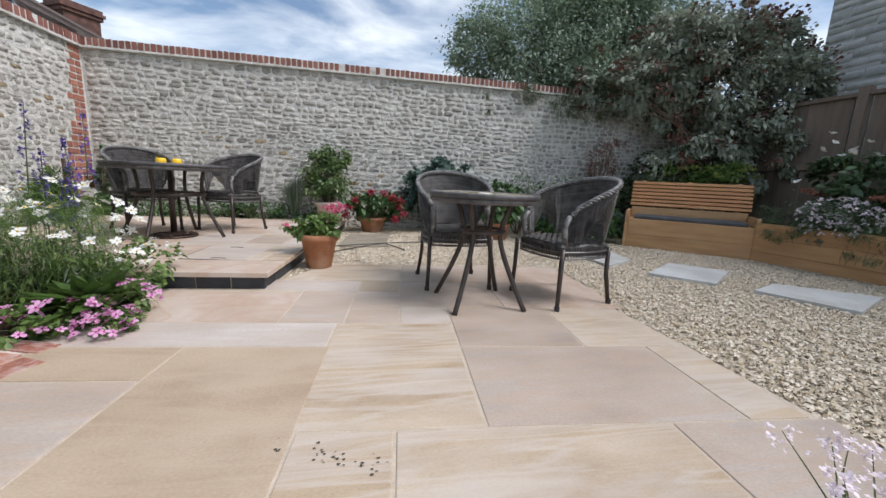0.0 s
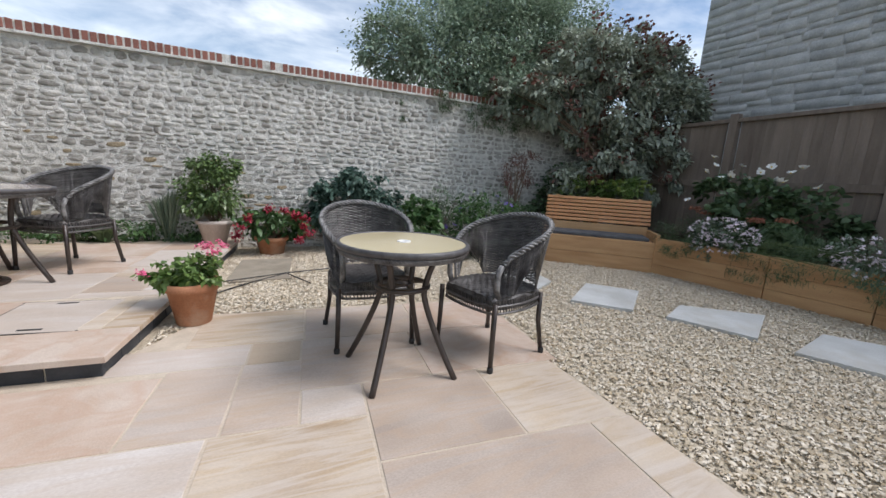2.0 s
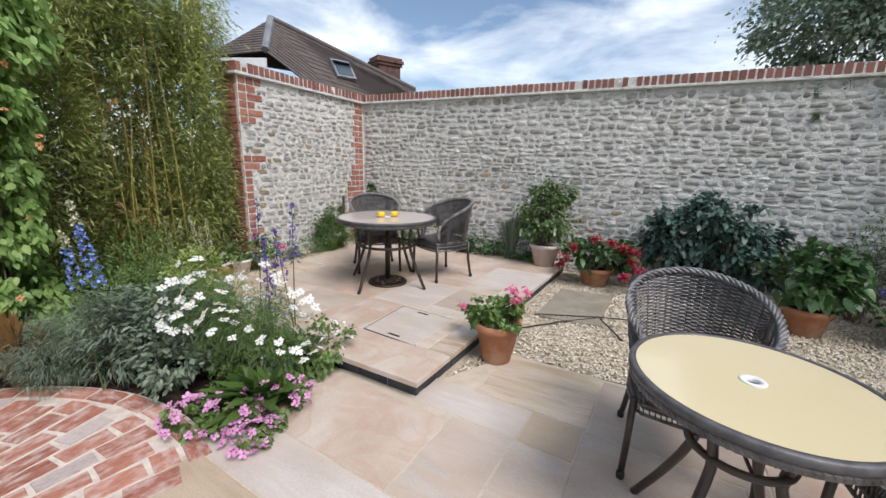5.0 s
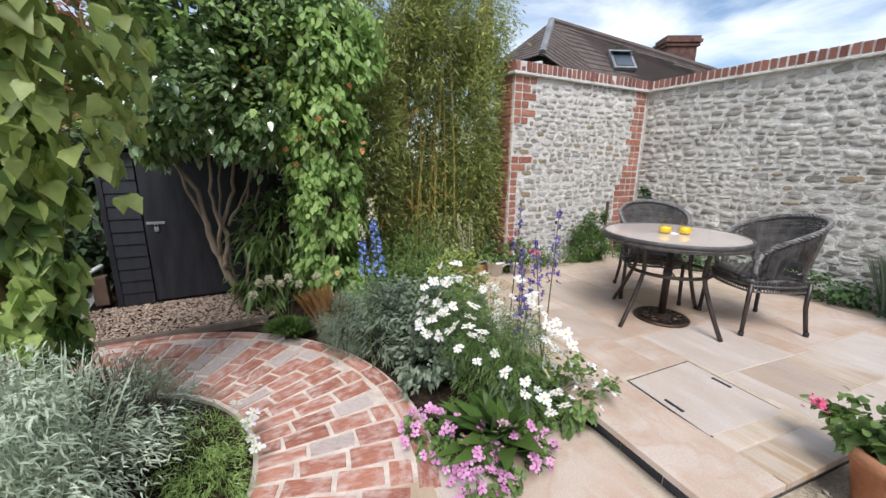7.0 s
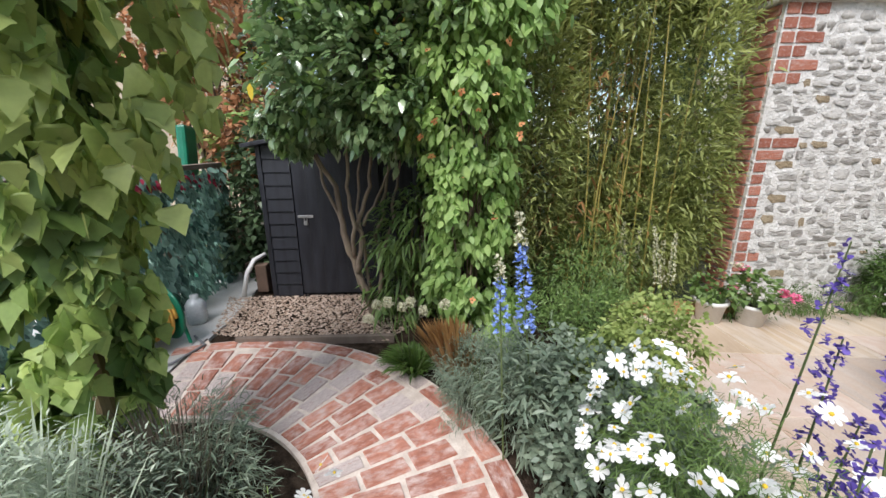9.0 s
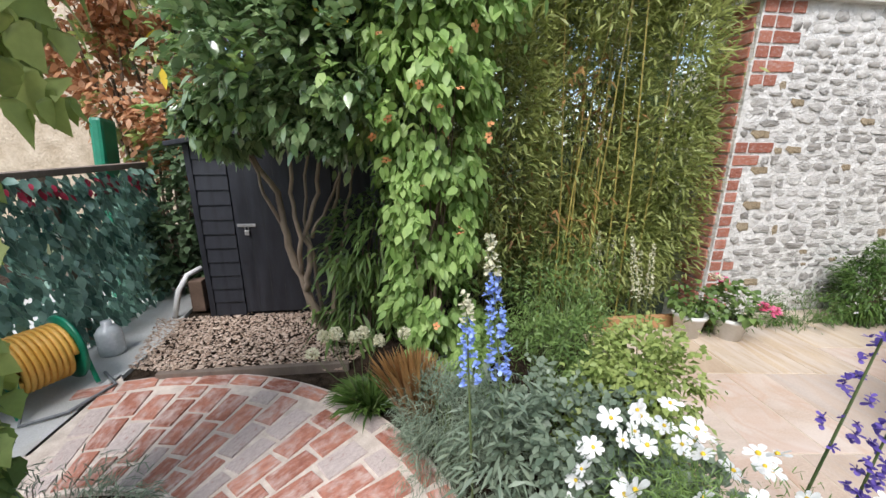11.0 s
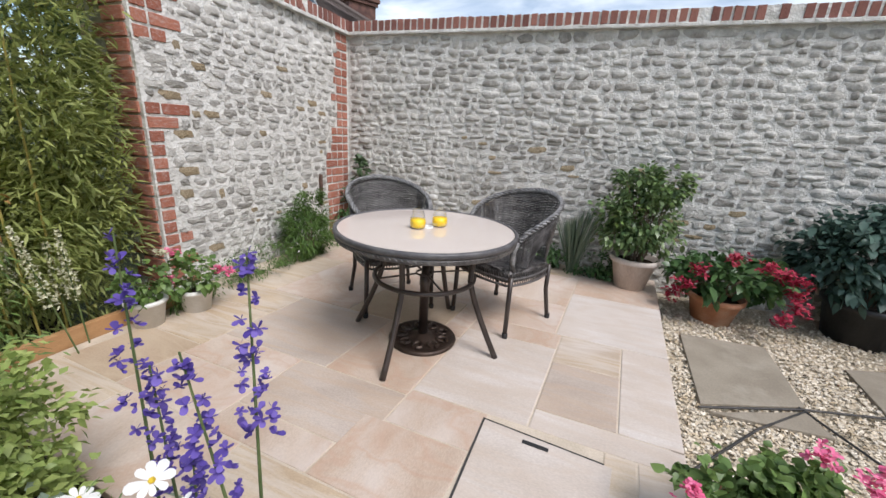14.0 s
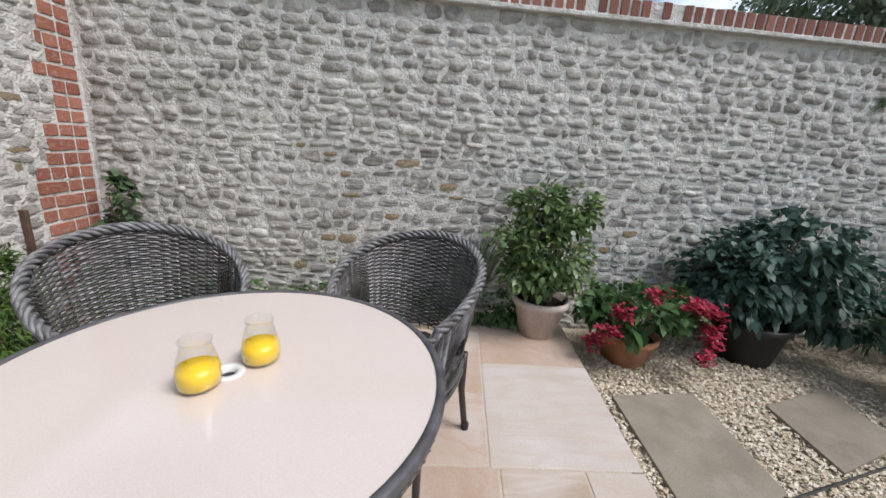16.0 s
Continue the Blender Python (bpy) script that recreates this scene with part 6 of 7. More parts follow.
P_ = np.stack([gs.uniform(-1.5, 1.6, n_), gs.uniform(-0.02, 0.07, n_), gs.uniform(0.03, 1.20, n_)], 1)
D_ = np.stack([gs.normal(0, 0.5, n_), gs.uniform(0.1, 0.7, n_), gs.normal(-0.9, 0.35, n_)], 1)
part("foliage", raw("foliage", *leaves(P_, D_, 0.078, "oval", droop=0.25, seed=191, front=np.stack([gs.normal(0, 0.3, n_), np.ones(n_), gs.uniform(0.2, 0.9, n_)], 1)), L_TEAL), None, scr, "blue-green glossy ivy leaves")
sel = P_[:, 2] > 1.08
part("red_foliage", raw("red_foliage", *leaves(P_[sel][::4] + (0, 0.03, -0.03), D_[sel][::4], 0.05, "oval", droop=0.4, seed=192), F_RED), None, scr, "crimson leaves under the rail")
lum = [(0, 0, 1.9, 0.45, 0.6, 0.7), (0.2, 0.5, 1.5, 0.4, 0.5, 0.5), (0, -0.6, 2.5, 0.45, 0.5, 0.6), (0.1, 0.2, 2.9, 0.5, 0.6, 0.5)]
shrub("copper_beech_hedge", (-5.7, -0.80, 0), lum, 6800, 0.085, "oval", L_BEECH, "coppery brown beech hedge behind the screen", "hedge", seed=195, r=0.02, sprays=260, shell=0.7)
crown(bpy.data.objects["copper_beech_hedge"], "green_leaves", lum, 1300, 0.075, "oval", L_LIME, 196, 120, 0.1, 0.9)
lum = [(0, 0, 0.7, 0.4, 0.5, 0.7), (0.0, 0.3, 1.3, 0.4, 0.4, 0.5), (0.2, -0.3, 0.4, 0.3, 0.4, 0.4)]
shrub("ivy_bank", (-5.25, -0.35, 0), lum, 3200, 0.075, "heart", L_DARK, "dark ivy growing beside the shed", "climber", seed=197, r=0.01, sprays=180, shell=0.7)
lum = [(0, y, z, 0.6, 0.8, 0.9) for y in (-1.0, 0.2, 1.4, 2.6, 3.6) for z in (0.7, 1.7)] + [(0, y, 2.5, 0.5, 0.6, 0.5) for y in (-0.9, 0.9, 2.4, 3.5)]
shrub("boundary_hedge", (-5.95, 1.0, 0), lum, 15000, 0.10, "small", L_DARK, "tall dark hedge along the western boundary", "hedge", seed=199, r=0.03, sprays=700, shell=0.7)
west_house = thing("outhouse", (-7.6, -3.4, 0), "old tan rubble-stone outbuilding beyond the screen", "building")
part("wall", box(bmesh.new(), -0.4, -1.8, -0.1, 0.0, 1.9, 3.6, 0.02), M_TAN, west_house)
part("roof", box(bmesh.new(), -3.0, -2.0, 3.6, 0.15, 2.1, 3.7, 0.02), M_ROOF, west_house)
green = thing("folded_parasol_cover", (-5.0, -0.95, 0), "green fabric cover leaning behind the screen", "cover")
part("cover", box(bmesh.new(), -0.10, -0.05, 0, 0.10, 0.05, 1.62, 0.03), M_REEL, green, m=pose(0, 0, 0, 0, -8, 0))

# ---- hose reel and bits by the yard ----
reel = thing("hose_reel", (-3.48, -0.42, 0), "green plastic hose reel wound with orange-yellow hose", "hose reel", rz=-28)
for s_ in (-1, 1):
    bm = lathe(bmesh.new(), [(0, -0.012), (0.195, -0.012), (0.205, 0), (0.195, 0.012), (0, 0.012)], 36)
    bm.transform(pose(0.15 * s_, 0, 0.225, 0, 90, 0))
    part("flange", bm, M_REEL, reel, smooth=True)
    part("foot", tube(bmesh.new(), [(0.175 * s_, -0.18, 0.012), (0.175 * s_, -0.12, 0.19), (0.175 * s_, 0, 0.36), (0.175 * s_, 0.12, 0.19), (0.175 * s_, 0.18, 0.012)], 0.012, 8), M_REEL, reel)
bm = bmesh.new()
pts = []
for k in range(9 * 24):
    a = 6.28318 * k / 24
    pts.append((-0.125 + 0.25 * k / (9 * 24), 0.155 * math.cos(a), 0.225 + 0.155 * math.sin(a)))
tube(bm, pts, 0.015, 6)
part("hose_coil", bm, M_HOSE, reel, "coiled orange-yellow hose", smooth=True)
part("hose_tail", tube(bmesh.new(), [(0.1, 0.1, 0.1), (0.2, 0.24, 0.012), (0.05, 0.34, 0.012), (-0.2, 0.30, 0.012), (-0.25, 0.1, 0.012)], 0.009, 6), M_LEAD, reel, "loose grey hose end", smooth=True)
bot = thing("water_container", (-3.92, -0.34, 0), "clear plastic water container", "container")
part("body", lathe(bmesh.new(), [(0, 0), (0.07, 0), (0.075, 0.02), (0.075, 0.16), (0.05, 0.20), (0.03, 0.21), (0.03, 0.24), (0, 0.24)], 24), material("cloudy_plastic", (0.50, 0.54, 0.56), (0.62, 0.66, 0.68), 6, 0.25, 0.1, 40), bot, smooth=True)
wp = thing("waste_pipe", (-4.55, -0.12, 0), "white plastic waste pipe bent beside the shed", "pipe")
part("pipe", tube(bmesh.new(), [(0.10, -0.10, 0.0), (0.05, -0.06, 0.22), (-0.02, -0.01, 0.33), (-0.12, 0.06, 0.36)], 0.022, 10), M_WHITE, wp, smooth=True)
part("block", box(bmesh.new(), -0.10, -0.01, 0, 0.0, 0.10, 0.28, 0.01), material("brown_block", (0.10, 0.065, 0.045), (0.17, 0.11, 0.08), 8), wp, "brown wooden block")
ed = thing("timber_edge", (-3.58, 0.75, 0), "grey weathered timber edging board beside the brick path", "edging")
part("board", box(bmesh.new(), -0.02, -0.62, -0.05, 0.02, 0.55, 0.03, 0.004), M_FENCE, ed)
ed2 = thing("timber_edge", (-3.65, 3.48, 0), "warm timber edging board of the planting bed", "edging")
part("board", box(bmesh.new(), -0.02, -0.50, -0.05, 0.02, 0.50, 0.215, 0.004), M_TIMBER, ed2)
s = thing("pink_valerian", (1.02, 0.50, 0.0), "thin stems of pale pink flowers at the terrace edge", "flowers")
tp = [(-0.02, 0.14, 0.25), (0.06, 0.09, 0.25), (0.10, 0.08, 0.25), (0.14, 0.06, 0.24), (-0.09, -0.03, 0.25), (0.02, 0.04, 0.22), (0.05, -0.02, 0.22), (-0.04, 0.0, 0.24)]
stems(s, "stem", (0.06, 0.0, 0), tp, 0.003, M_STEM, 7)
blossoms(s, "flower_mass", [(a + random.gauss(0, 0.014), b + random.gauss(0, 0.014), c + random.uniform(-0.05, 0.012)) for a, b, c in tp for _ in range(14)], 0.010, 4, F_MAUVE, 20)

gm = random.Random(77)
specks = bmesh.new()
for k in range(34):
    u, r = gm.gauss(0, 0.09), gm.uniform(0.0015, 0.0055)
    c = Vector((-0.10 + u, 1.005 - 0.42 * u + gm.gauss(0, 0.022), 0.0035))
    ring = [specks.verts.new(c + Vector((r * gm.uniform(0.7, 1.6) * math.cos(a * 0.785), r * gm.uniform(0.5, 1.0) * math.sin(a * 0.785), 0))) for a in range(8)]
    peak = specks.verts.new(c + Vector((0, 0, 0.0015)))
    for a in range(8):
        specks.faces.new((ring[a], ring[(a + 1) % 8], peak))
me = bpy.data.meshes.new("moss_specks")
specks.to_mesh(me)
specks.free()
me.materials.append(material("dark_moss", (0.03, 0.03, 0.022), (0.09, 0.085, 0.06), 30, 0.95))
tagged(new("moss_specks", me), "scattered dark specks of moss on the paving", "moss", "", "stuff")
# ---- pieces of floors and walls ----
terrace = bpy.data.objects["floor_terrace"]
patio = bpy.data.objects["floor_patio"]
rnd = random.Random(5)
B_, R_, G_, O_, W_ = M_SAND


def flag(parent, u0, u1, v0, v1, mat, z=0.0, grid=True, gap=0.006):
    c = [(u0 + gap, v0 + gap), (u1 - gap, v0 + gap), (u1 - gap, v1 - gap), (u0 + gap, v1 - gap)]
    poly = [uv(a, b) for a, b in c] if grid else c
    cx, cy = sum(a for a, b in poly) / 4, sum(b for a, b in poly) / 4
    o = slab("flagstone", [(a - cx, b - cy) for a, b in poly], -0.03, rnd.uniform(-0.001, 0.001), mat, parent, 0.004)
    o.matrix_basis = pose(cx, cy, z)
    return o


for a in (
        (-0.32, 0.0, 0.55, 1.11, B_), (0.0, 0.98, 0.55, 1.11, B_), (0.98, 1.63, 0.55, 1.11, G_),
        (-0.98, -0.32, 0.55, 1.735, O_), (-1.58, -0.98, 0.75, 1.44, G_), (-1.58, -0.98, 1.44, 1.735, O_),
        (-0.34, 0.31, 1.11, 2.04, B_), (0.31, 1.30, 1.11, 1.735, G_), (1.30, 1.555, 1.11, 1.735, B_),
        (-1.60, -0.34, 1.735, 2.04, W_), (0.31, 0.97, 1.735, 2.32, G_), (0.97, 1.49, 1.735, 2.32, B_),
        (-1.62, -0.66, 2.04, 2.60, R_), (-0.66, -0.30, 2.04, 2.65, G_), (-0.30, 0.01, 2.04, 2.65, G_), (0.01, 0.31, 2.04, 2.32, W_),
        (-0.29, 0.0, 2.65, 2.93, O_), (-0.95, -0.29, 2.65, 2.93, W_), (0.0, 0.70, 2.32, 2.93, G_), (0.70, 1.55, 2.32, 2.93, R_),
        (-0.66, 0.015, 2.93, 3.515, B_), (0.015, 0.80, 2.93, 3.515, G_), (0.80, 1.55, 2.93, 3.515, R_),
        (-0.32, 0.64, -0.10, 0.55, G_), (0.64, 1.66, -0.10, 0.55, B_), (-1.58, -0.32, -0.10, 0.55, R_), (-1.58, -0.98, 0.55, 0.75, B_),
        (-1.58, -0.6, -1.0, -0.10, B_), (-0.6, 0.5, -1.0, -0.10, R_), (0.5, 1.72, -1.0, -0.10, G_), (-1.58, 0.0, -2.0, -1.0, G_), (0.0, 1.8, -2.0, -1.0, B_), (-1.58, 0.3, -3.0, -2.0, B_), (0.3, 1.85, -3.0, -2.0, G_)):
    flag(terrace, *a)


# flags of the raised patio, whose edge leans a little
def pj(s, v):
    """Along the patio: s metres in from its open edge, v metres from the step."""
    k = v / 3.53
    return (-0.69 + 0.36 * k - s * (1 - 0.02 * k), 2.72 + v + s * 0.055 * (1 - k))


def pflag(s0, s1, v0, v1, mat, g=0.004):
    c = [pj(s0 + g, v0 + g), pj(s0 + g, v1 - g), pj(s1 - g, v1 - g), pj(s1 - g, v0 + g)]
    c = [(max(x, -3.79), y) for x, y in c]
    cx, cy = sum(a for a, b in c) / 4, sum(b for a, b in c) / 4
    o = slab("flagstone", [(a - cx, b - cy) for a, b in c][::-1], -0.034, rnd.uniform(-0.001, 0.001), mat, patio, 0.005)
    o.matrix_basis = pose(cx, cy, PATIO_Z)


for a in (
        (-0.02, 0.90, -0.02, 0.38, R_), (0.17, 0.30, 0.38, 1.0, B_), (-0.02, 0.17, 0.38, 1.0, B_), (0.80, 1.30, 0.38, 0.75, R_),
        (-0.02, 0.62, 1.0, 1.14, W_), (-0.02, 0.25, 1.14, 1.95, W_), (0.25, 0.62, 1.14, 1.60, G_), (0.25, 0.62, 1.60, 1.95, B_),
        (-0.02, 0.66, 1.95, 2.75, W_), (-0.02, 0.66, 2.75, 3.50, R_), (0.62, 1.20, 1.0, 1.75, W_), (0.66, 1.35, 1.95, 2.45, R_), (0.62, 1.20, 1.75, 1.95, R_), (0.66, 1.55, 2.45, 3.16, R_), (0.66, 1.55, 3.16, 3.50, B_),
        (1.20, 1.70, 0.95, 1.60, R_), (0.80, 1.20, 0.75, 1.0, R_), (1.20, 1.85, 0.55, 0.95, G_), (1.35, 2.05, 1.60, 2.10, O_), (1.20, 1.35, 1.60, 1.95, R_), (1.35, 2.05, 2.10, 2.45, R_), (1.55, 2.30, 2.45, 3.16, B_), (1.55, 2.30, 3.16, 3.50, B_),
        (1.70, 2.45, 0.95, 1.60, G_), (2.05, 2.75, 1.60, 2.45, R_), (2.30, 3.10, 2.45, 3.50, R_), (2.45, 2.92, 0.80, 1.28, B_), (2.45, 3.12, 1.28, 1.60, B_), (0.90, 1.62, 0.0, 0.38, B_), (1.30, 1.85, 0.38, 0.55, R_), (1.85, 2.45, 0.38, 0.70, R_), (1.62, 2.35, 0.02, 0.38, R_), (2.35, 2.92, 0.04, 0.38, B_), (2.45, 2.92, 0.38, 0.80, O_), (2.75, 3.14, 1.60, 2.45, B_), (1.85, 2.45, 0.70, 0.95, R_)):
    pflag(*a)

# inspection cover let into the patio
LID = [(-1.42, 3.16), (-0.93, 3.10), (-0.85, 3.66), (-1.40, 3.72)]
cover = thing("inspection_cover", (-1.15, 3.41, PATIO_Z - 0.03), "recessed inspection cover filled with pale sandstone", "drain cover")
lc = [(x + 1.15, y - 3.41) for x, y in LID]
part("frame", prism(bmesh.new(), [(x * 1.012, y * 1.012) for x, y in lc], 0, 0.0298), M_METALSTRIP, cover, "thin dark steel frame")
slab("inset", [(x * 0.975, y * 0.975) for x, y in lc], 0.0, 0.0325, M_SAND[4], cover, 0.003)
for x, y, a in ((-0.02, -0.235, -6), (-0.03, 0.235, -4)):
    part("lifting_slot", box(bmesh.new(), -0.055, -0.011, 0, 0.055, 0.011, 0.0345, 0.002), M_BLACKPOT, cover, m=pose(x + 0.02, y, 0, 0, 0, a))

# dark blue brick riser under the patio edge
def riser(a, b, n):
    a, b = Vector(a), Vector(b)
    d = b - a
    step = d.length / n
    for row in range(1):
        for k in range(n):
            m = Matrix.Translation((a.x, a.y, -0.02)) @ Matrix.Rotation(math.atan2(d.y, d.x), 4, "Z")
            part("brick", box(bmesh.new(), k * step + 0.004, 0, 0, (k + 1) * step - 0.004, 0.03, PATIO_Z - 0.022, 0.003), M_RISER, patio, m=m)


riser((-1.62, 2.815), (-0.705, 2.755), 4)
riser((-3.61, 2.935), (-1.63, 2.815), 9)
riser((-0.715, 2.755), (-0.36, 6.24), 16)

# curved brick path
path = structure("path", prism(bmesh.new(), [(-1.9 + 1.70 * math.cos(radians(a)), 0.3 + 1.70 * math.sin(radians(a))) for a in range(68, 194, 4)] + [(-3.65, -0.12), (-2.75, -0.12)] + [(-1.9 + 0.86 * math.cos(radians(a)), 0.3 + 0.86 * math.sin(radians(a))) for a in range(192, 58, -5)], -0.11, -0.004), M_PATHJOINT, "curving path of reclaimed red brick in pale mortar", "path")
forms = []
for k in range(6):
    bm = box(bmesh.new(), -0.5, -0.5, -0.02, 0.5, 0.5, 0.0)
    for v in bm.verts:
        v.co.x += rnd.uniform(-0.03, 0.03)
        v.co.y += rnd.uniform(-0.06, 0.06)
    me = bpy.data.meshes.new("brick")
    bmesh.ops.bevel(bm, geom=[e for e in bm.edges if all(v.co.z > -0.001 for v in e.verts)], offset=0.018, segments=1, affect="EDGES")
    bm.to_mesh(me)
    bm.free()
    forms.append(me)
pale = [me.copy() for me in forms]
for me in forms:
    me.materials.append(M_PATHBRICK)
for me in pale:
    me.materials.append(M_PATHPALE)


def path_brick(x, y, ang, l, w):
    ob = new("brick", rnd.choice(pale if rnd.random() < 0.15 else forms))
    ob.parent = path
    ob.matrix_basis = pose(x, y, 0.003 + rnd.uniform(-0.002, 0.002), 0, 0, ang + rnd.uniform(-1.5, 1.5)) @ Matrix.Diagonal((l, w, 1, 1))


ang, k = 69.0, 0
while ang < 193:
    off = (0.0, 0.11, 0.05)[k % 3]
    r = 0.88
    first = True
    while r < 1.55:
        l = min(0.212 if not (first and off) else 0.212 - off, 1.565 - r)
        if l > 0.05:
            a = radians(ang)
            path_brick(-1.9 + (r + l / 2) * math.cos(a), 0.3 + (r + l / 2) * math.sin(a), ang, l - 0.004, 0.0977 * (r + l / 2) - 0.021)
        r += l + 0.017
        first = False
    ang += math.degrees(0.125 / 1.28)
    k += 1
ang = 70.5
while ang < 193:
    a = radians(ang + 3.7)
    path_brick(-1.9 + 1.635 * math.cos(a), 0.3 + 1.635 * math.sin(a), ang + 93.7, 0.190, 0.098)
    ang += math.degrees(0.217 / 1.635)

# rubble, quoins and coping
rnd = random.Random(21)
spots = courses(LX + 0.01, 7.1, -0.02, WALL_Z, rnd)
place_n = Matrix.Translation((0, BY + 0.02, 0))
rubble_wall(wall_north, spots, place_n, rnd, "north", lambda x, z: -2.4 < x < 0.6 and z > 0.35)
place_w = Matrix.Translation((LX - 0.02, 0, 0)) @ Matrix.Rotation(radians(90), 4, "Z")
QA = [0.34, 0.23, 0.34, 0.23, 0.34, 0.23] + [0.0] * 4 + [0.31, 0.22] + [0.12, 0.10, 0.12, 0.10, 0.12, 0.11, 0.12, 0.10] + [0.23, 0.12] * 6
QB = [0.23, 0.20, 0.25, 0.22, 0.24, 0.26, 0.24, 0.31, 0.20, 0.21, 0.22, 0.34, 0.31, 0.33, 0.42, 0.44, 0.43, 0.42, 0.40, 0.41, 0.40, 0.40, 0.40, 0.40, 0.40, 0.40]
BH = 0.0885


def quoin(z, widths):
    k = int((WALL_Z - z) / BH)
    return widths[min(max(k, 0), len(widths) - 1)]


spots = []
for x, z, w, h in courses(4.04, BY - 0.01, 0.08, WALL_Z, rnd):
    lo, hi = 4.03 + quoin(z, QA), BY - quoin(z, QB)
    a, b = max(x - w / 2, lo), min(x + w / 2, hi)
    if b - a > 0.05:
        spots.append(((a + b) / 2, z, b - a, h))
rubble_wall(wall_west, spots, place_w, rnd, "west", lambda x, z: z > 0.3)
bforms = []
for k in range(6):
    bm = box(bmesh.new(), -0.5, -0.5, -0.5, 0.5, 0.5, 0.5)
    for v in bm.verts:
        v.co.x += rnd.uniform(-0.015, 0.015)
        v.co.z += rnd.uniform(-0.05, 0.05)
    bmesh.ops.bevel(bm, geom=bm.edges[:], offset=0.05, segments=1, affect="EDGES")
    me = bpy.data.meshes.new("brick")
    bm.to_mesh(me)
    bm.free()
    me.materials.append(M_BRICK)
    bforms.append(me)
cforms = [me.copy() for me in bforms]
for me in cforms:
    me.materials.clear()
    me.materials.append(M_COPE)


def brick(parent, m, size, forms_):
    ob = new("brick", rnd.choice(forms_))
    ob.parent = parent
    ob.matrix_basis = m @ Matrix.Diagonal((*size, 1))


for widths, edge, sgn in ((QA, 4.025, 1), (QB, BY - 0.012, -1)):
    for k in range(26):
        z = WALL_Z - (k + 0.5) * BH
        x = 0.0
        while x < widths[k] - 0.04:
            w = min(rnd.choice((0.215, 0.105)) if x or k % 2 else 0.105, widths[k] - x)
            y = edge + sgn * (x + w / 2)
            brick(wall_west, Matrix.Translation((LX - 0.030, y, z)) @ Matrix.Rotation(radians(90), 4, "Z"), (w - 0.016, 0.050, BH - 0.018), bforms)
            x += w
for k in range(26):
    brick(wall_west, Matrix.Translation((LX - 0.14 - 0.05 * (k % 2), 4.03, WALL_Z - (k + 0.5) * BH)), (0.20 + 0.09 * (k % 2), 0.05, BH - 0.014), bforms)
CZ = WALL_Z + 0.032 + 0.056
y = 3.99
while y < BY - 0.02:
    brick(wall_west, Matrix.Translation((LX - 0.20, y + 0.0375, CZ + rnd.uniform(-0.004, 0.004))), (0.46 + rnd.uniform(-0.015, 0.015), 0.060, 0.112), cforms)
    y += 0.0765
x = LX - 0.38
while x < 3.75:
    brick(wall_north, Matrix.Translation((x + 0.0375, BY + 0.215, CZ + rnd.uniform(-0.004, 0.004))), (0.060, 0.46 + rnd.uniform(-0.015, 0.015), 0.112), cforms)
    x += 0.0765
bm = bmesh.new()
box(bm, LX - 0.42, 4.0, WALL_Z + 0.03, LX + 0.022, BY - 0.01, CZ + 0.051)
box(bm, LX - 0.38, BY - 0.008, WALL_Z + 0.03, 3.74, BY + 0.43, CZ + 0.05)
structure("trim_coping_bed", bm, M_MORTAR, "lime mortar between the coping bricks", "trim")

# stepping stones and slabs in the gravel
STEPS = [[(2.70, 3.10), (3.08, 2.71), (3.72, 3.16), (3.34, 3.55)], [(3.24, 2.50), (3.52, 1.94), (4.27, 2.25), (3.70, 2.69)], [(3.50, 1.70), (3.72, 1.22), (4.50, 1.42), (4.22, 1.82)], [(2.50, 3.42), (2.98, 3.72), (3.05, 4.18), (2.42, 4.20)], [(3.55, 0.95), (3.75, 0.45), (4.5, 0.6), (4.3, 1.1)]]
for k, q in enumerate(STEPS):
    cx, cy = sum(a for a, b in q) / 4, sum(b for a, b in q) / 4
    s = tagged(slab("stepping_stone", [(a - cx, b - cy) for a, b in q], -0.03, 0.022, M_CONCRETE, None, 0.006), "pale grey concrete stepping stone set in gravel", "stepping stone", "stepping stones in the gravel")
    s.matrix_basis = pose(cx, cy, 0)
for q in ([(-0.33, 4.46), (0.24, 4.68), (0.31, 5.40), (-0.25, 5.35)], [(0.66, 4.80), (1.25, 5.0), (1.35, 5.5), (0.72, 5.30)], [(-0.30, 4.40), (0.26, 4.44), (0.22, 4.63)]):
    cx, cy = sum(a for a, b in q) / len(q), sum(b for a, b in q) / len(q)
    s = tagged(slab("paving_slab", [(a - cx, b - cy) for a, b in q], -0.03, 0.012, M_OLDSLAB, None, 0.005), "weathered brown stone slab laid in gravel", "paving slab", "old slabs in the gravel")
    s.matrix_basis = pose(cx, cy, 0)
for pts in (((-0.35, 4.42), (0.22, 4.65), (1.25, 4.92)), ((-0.55, 3.85), (-0.1, 4.35), (0.25, 4.66)), ((0.20, 4.66), (0.42, 4.20))):
    m_ = [Vector((x, y, 0.012)) for x, y in pts]
    s = tagged(part("edging_strip", tube(bmesh.new(), m_, 0.0065, 6), M_METALSTRIP), "thin dark steel strip lying in the gravel", "edging strip", "steel strips in the gravel")

# loose gravel
def inside(poly, x, y):
    r = np.zeros(len(x), bool)
    for (x0, y0), (x1, y1) in zip(poly, poly[1:] + poly[:1]):
        c = (y0 > y) != (y1 > y)
        with np.errstate(divide="ignore", invalid="ignore"):
            r ^= c & (x < (x1 - x0) * (y - y0) / (y1 - y0 + 1e-12) + x0)
    return r


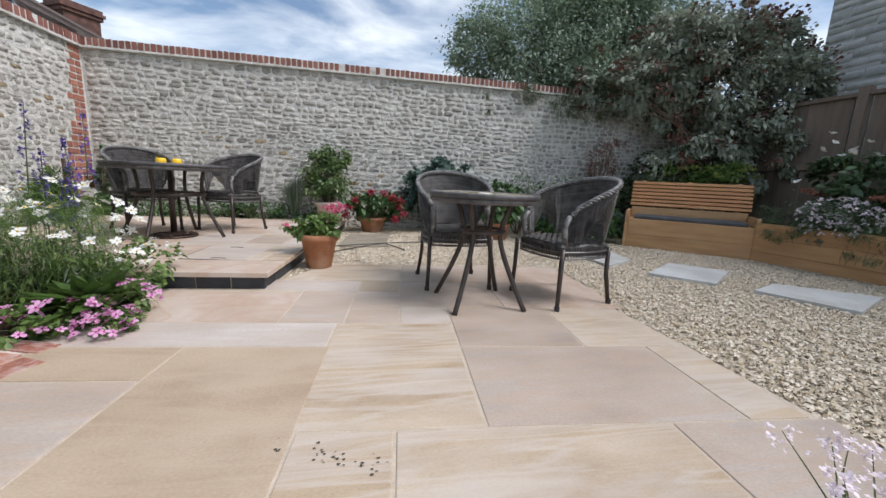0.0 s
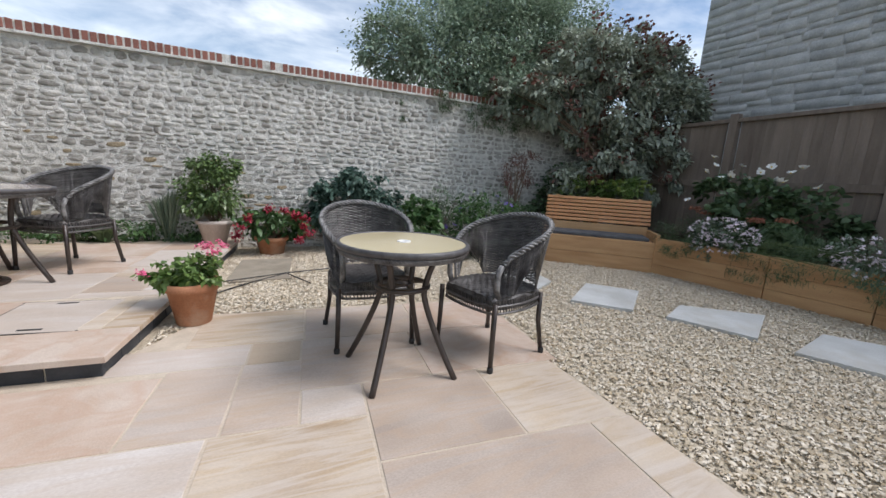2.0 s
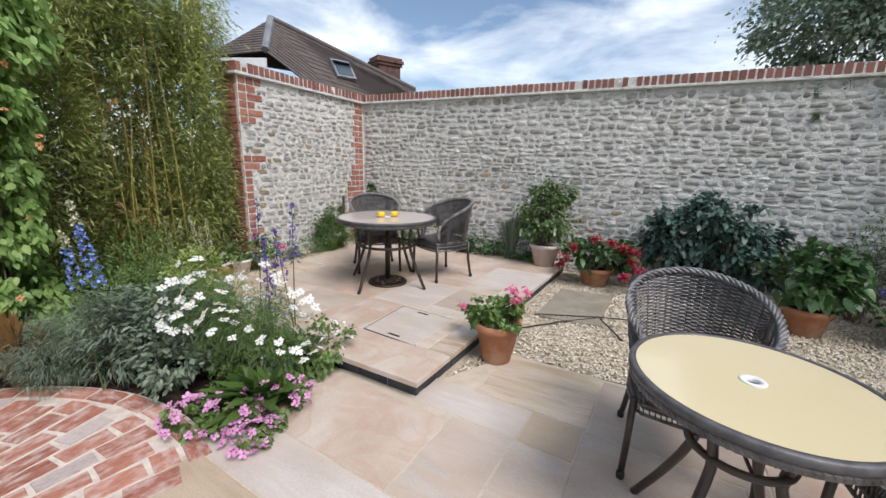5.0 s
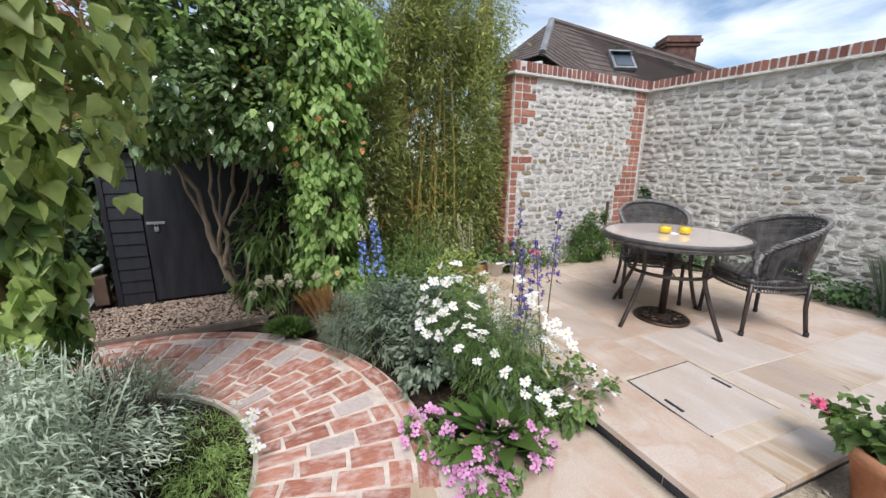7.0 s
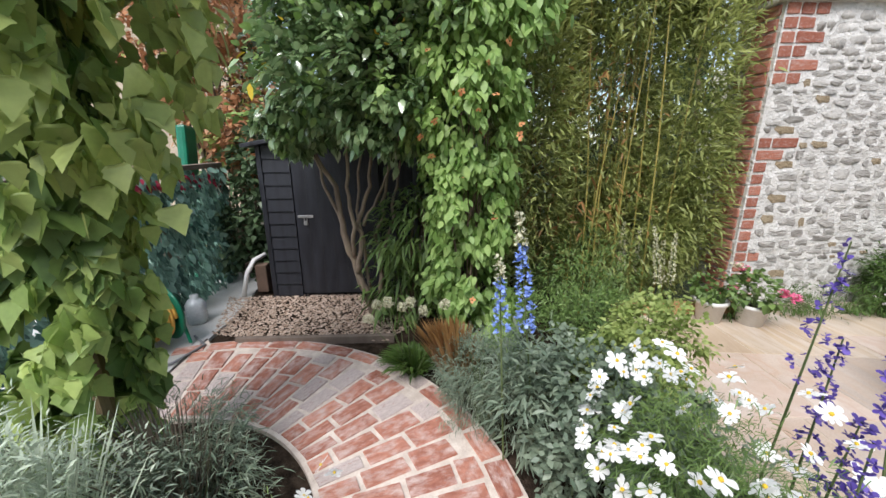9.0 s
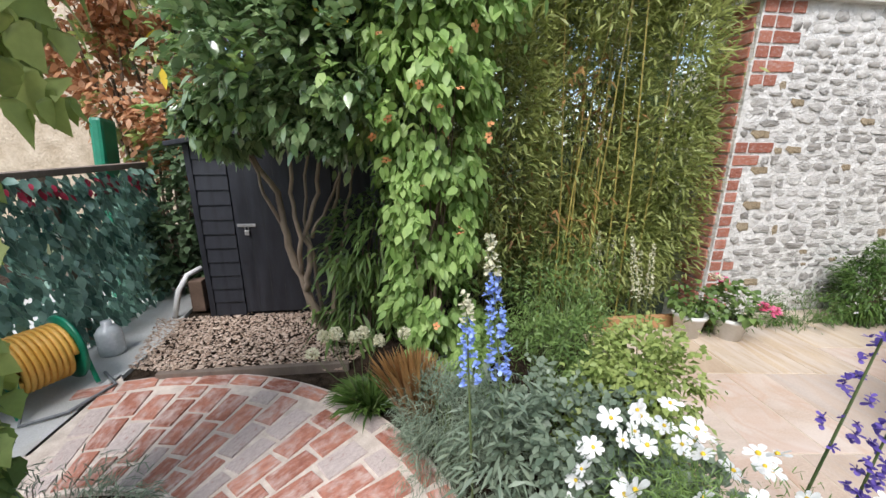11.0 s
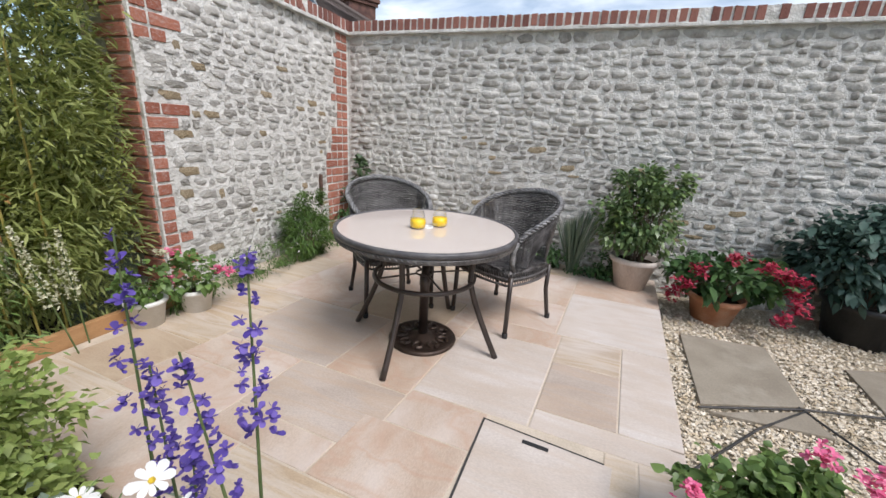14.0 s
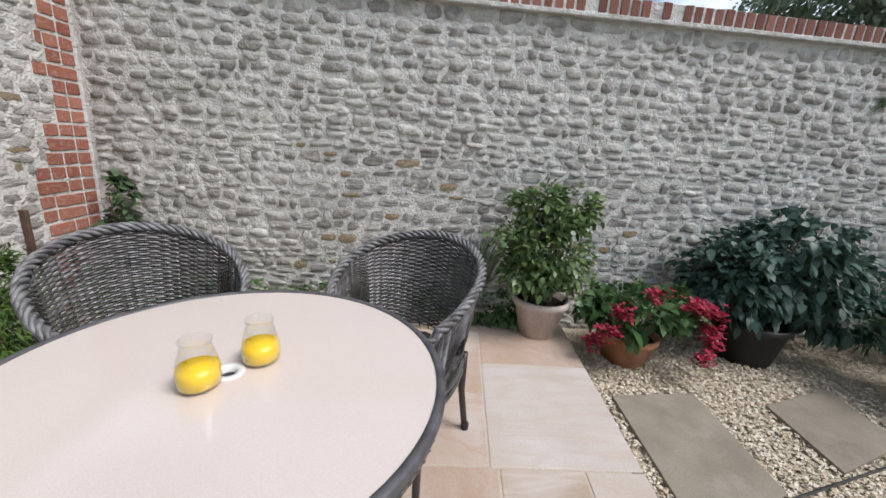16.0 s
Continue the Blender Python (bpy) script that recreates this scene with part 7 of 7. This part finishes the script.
def pebbles(name, poly, holes, density, size, mat, label, seed, z0=-0.012):
    g = np.random.default_rng(seed)
    xs, ys = [p_[0] for p_ in poly], [p_[1] for p_ in poly]
    n = int((max(xs) - min(xs)) * (max(ys) - min(ys)) * density)
    x, y = g.uniform(min(xs), max(xs), n), g.uniform(min(ys), max(ys), n)
    ok = inside(poly, x, y)
    for hpoly in holes:
        ok &= ~inside(hpoly, x, y)
    x, y = x[ok], y[ok]
    n = len(x)
    unit = np.array([(1, 0, 0), (-1, 0, 0), (0, 1, 0), (0, -1, 0), (0.1, 0, 1), (0, 0.1, -1), (0.62, 0.62, 0.45), (-0.62, 0.60, 0.5), (-0.6, -0.64, 0.42), (0.64, -0.6, 0.48)])
    tri = np.array([(0, 6, 9), (4, 6, 9), (4, 6, 2), (4, 2, 7), (4, 7, 1), (4, 1, 8), (4, 8, 3), (4, 3, 9)])
    s = size * g.uniform(0.45, 1.25, (n, 1, 1)) * np.stack([g.uniform(0.75, 1.3, n), g.uniform(0.6, 1.0, n), g.uniform(0.35, 0.7, n)], 1)[:, None, :]
    v = unit[None] * s * g.uniform(0.8, 1.15, (n, 10, 1))
    a, t = g.uniform(0, 6.28, n)[:, None], g.uniform(-0.5, 0.5, n)[:, None]
    X = v[:, :, 0] * np.cos(t) - v[:, :, 2] * np.sin(t)
    Z = v[:, :, 0] * np.sin(t) + v[:, :, 2] * np.cos(t)
    px_ = X * np.cos(a) - v[:, :, 1] * np.sin(a) + x[:, None]
    py_ = X * np.sin(a) + v[:, :, 1] * np.cos(a) + y[:, None]
    pz_ = Z + z0 + g.uniform(0.002, 0.009, n)[:, None]
    f = (tri[None] + (np.arange(n) * 10)[:, None, None]).reshape(-1, 3)
    return tagged(part(name, raw(name, np.stack([px_, py_, pz_], 2).reshape(-1, 3), f, mat), None), label, "gravel", "", "stuff")


HOLES = STEPS + [[(-0.33, 4.46), (0.24, 4.68), (0.31, 5.40), (-0.25, 5.35)], [(0.66, 4.80), (1.25, 5.0), (1.35, 5.5), (0.72, 5.30)]]
pebbles("gravel", [(1.70, -1.0), (5.1, -1.0), (5.1, 2.0), (4.9, 3.75), (3.7, 4.85), (3.6, 6.2), (-0.33, 6.2), (-0.62, 3.05), (-0.35, 3.57), (1.82, 3.44), (1.81, 2.55), (1.69, 2.3)], HOLES, 3300, 0.0135, M_PEBBLE, "loose cream, buff and tan gravel", 3)
pebbles("bark_chips", [(-4.45, -0.35), (-3.72, -0.12), (-3.63, 0.2), (-3.55, 1.25), (-4.2, 1.7), (-4.5, 0.9)], [], 4600, 0.0125, M_CHIPS, "reddish-brown shingle in front of the shed", 4)

strap = thing("iron_strap", (LX + 0.012, 5.73, 0.52), "narrow rusty iron strap let into the wall joint", "iron strap")
part("bar", box(bmesh.new(), -0.02, -0.014, 0.0, 0.012, 0.014, 0.34, 0.003), material("rusty_iron", (0.06, 0.035, 0.028), (0.15, 0.085, 0.06), 14, 0.8, 0.5, 90), strap)
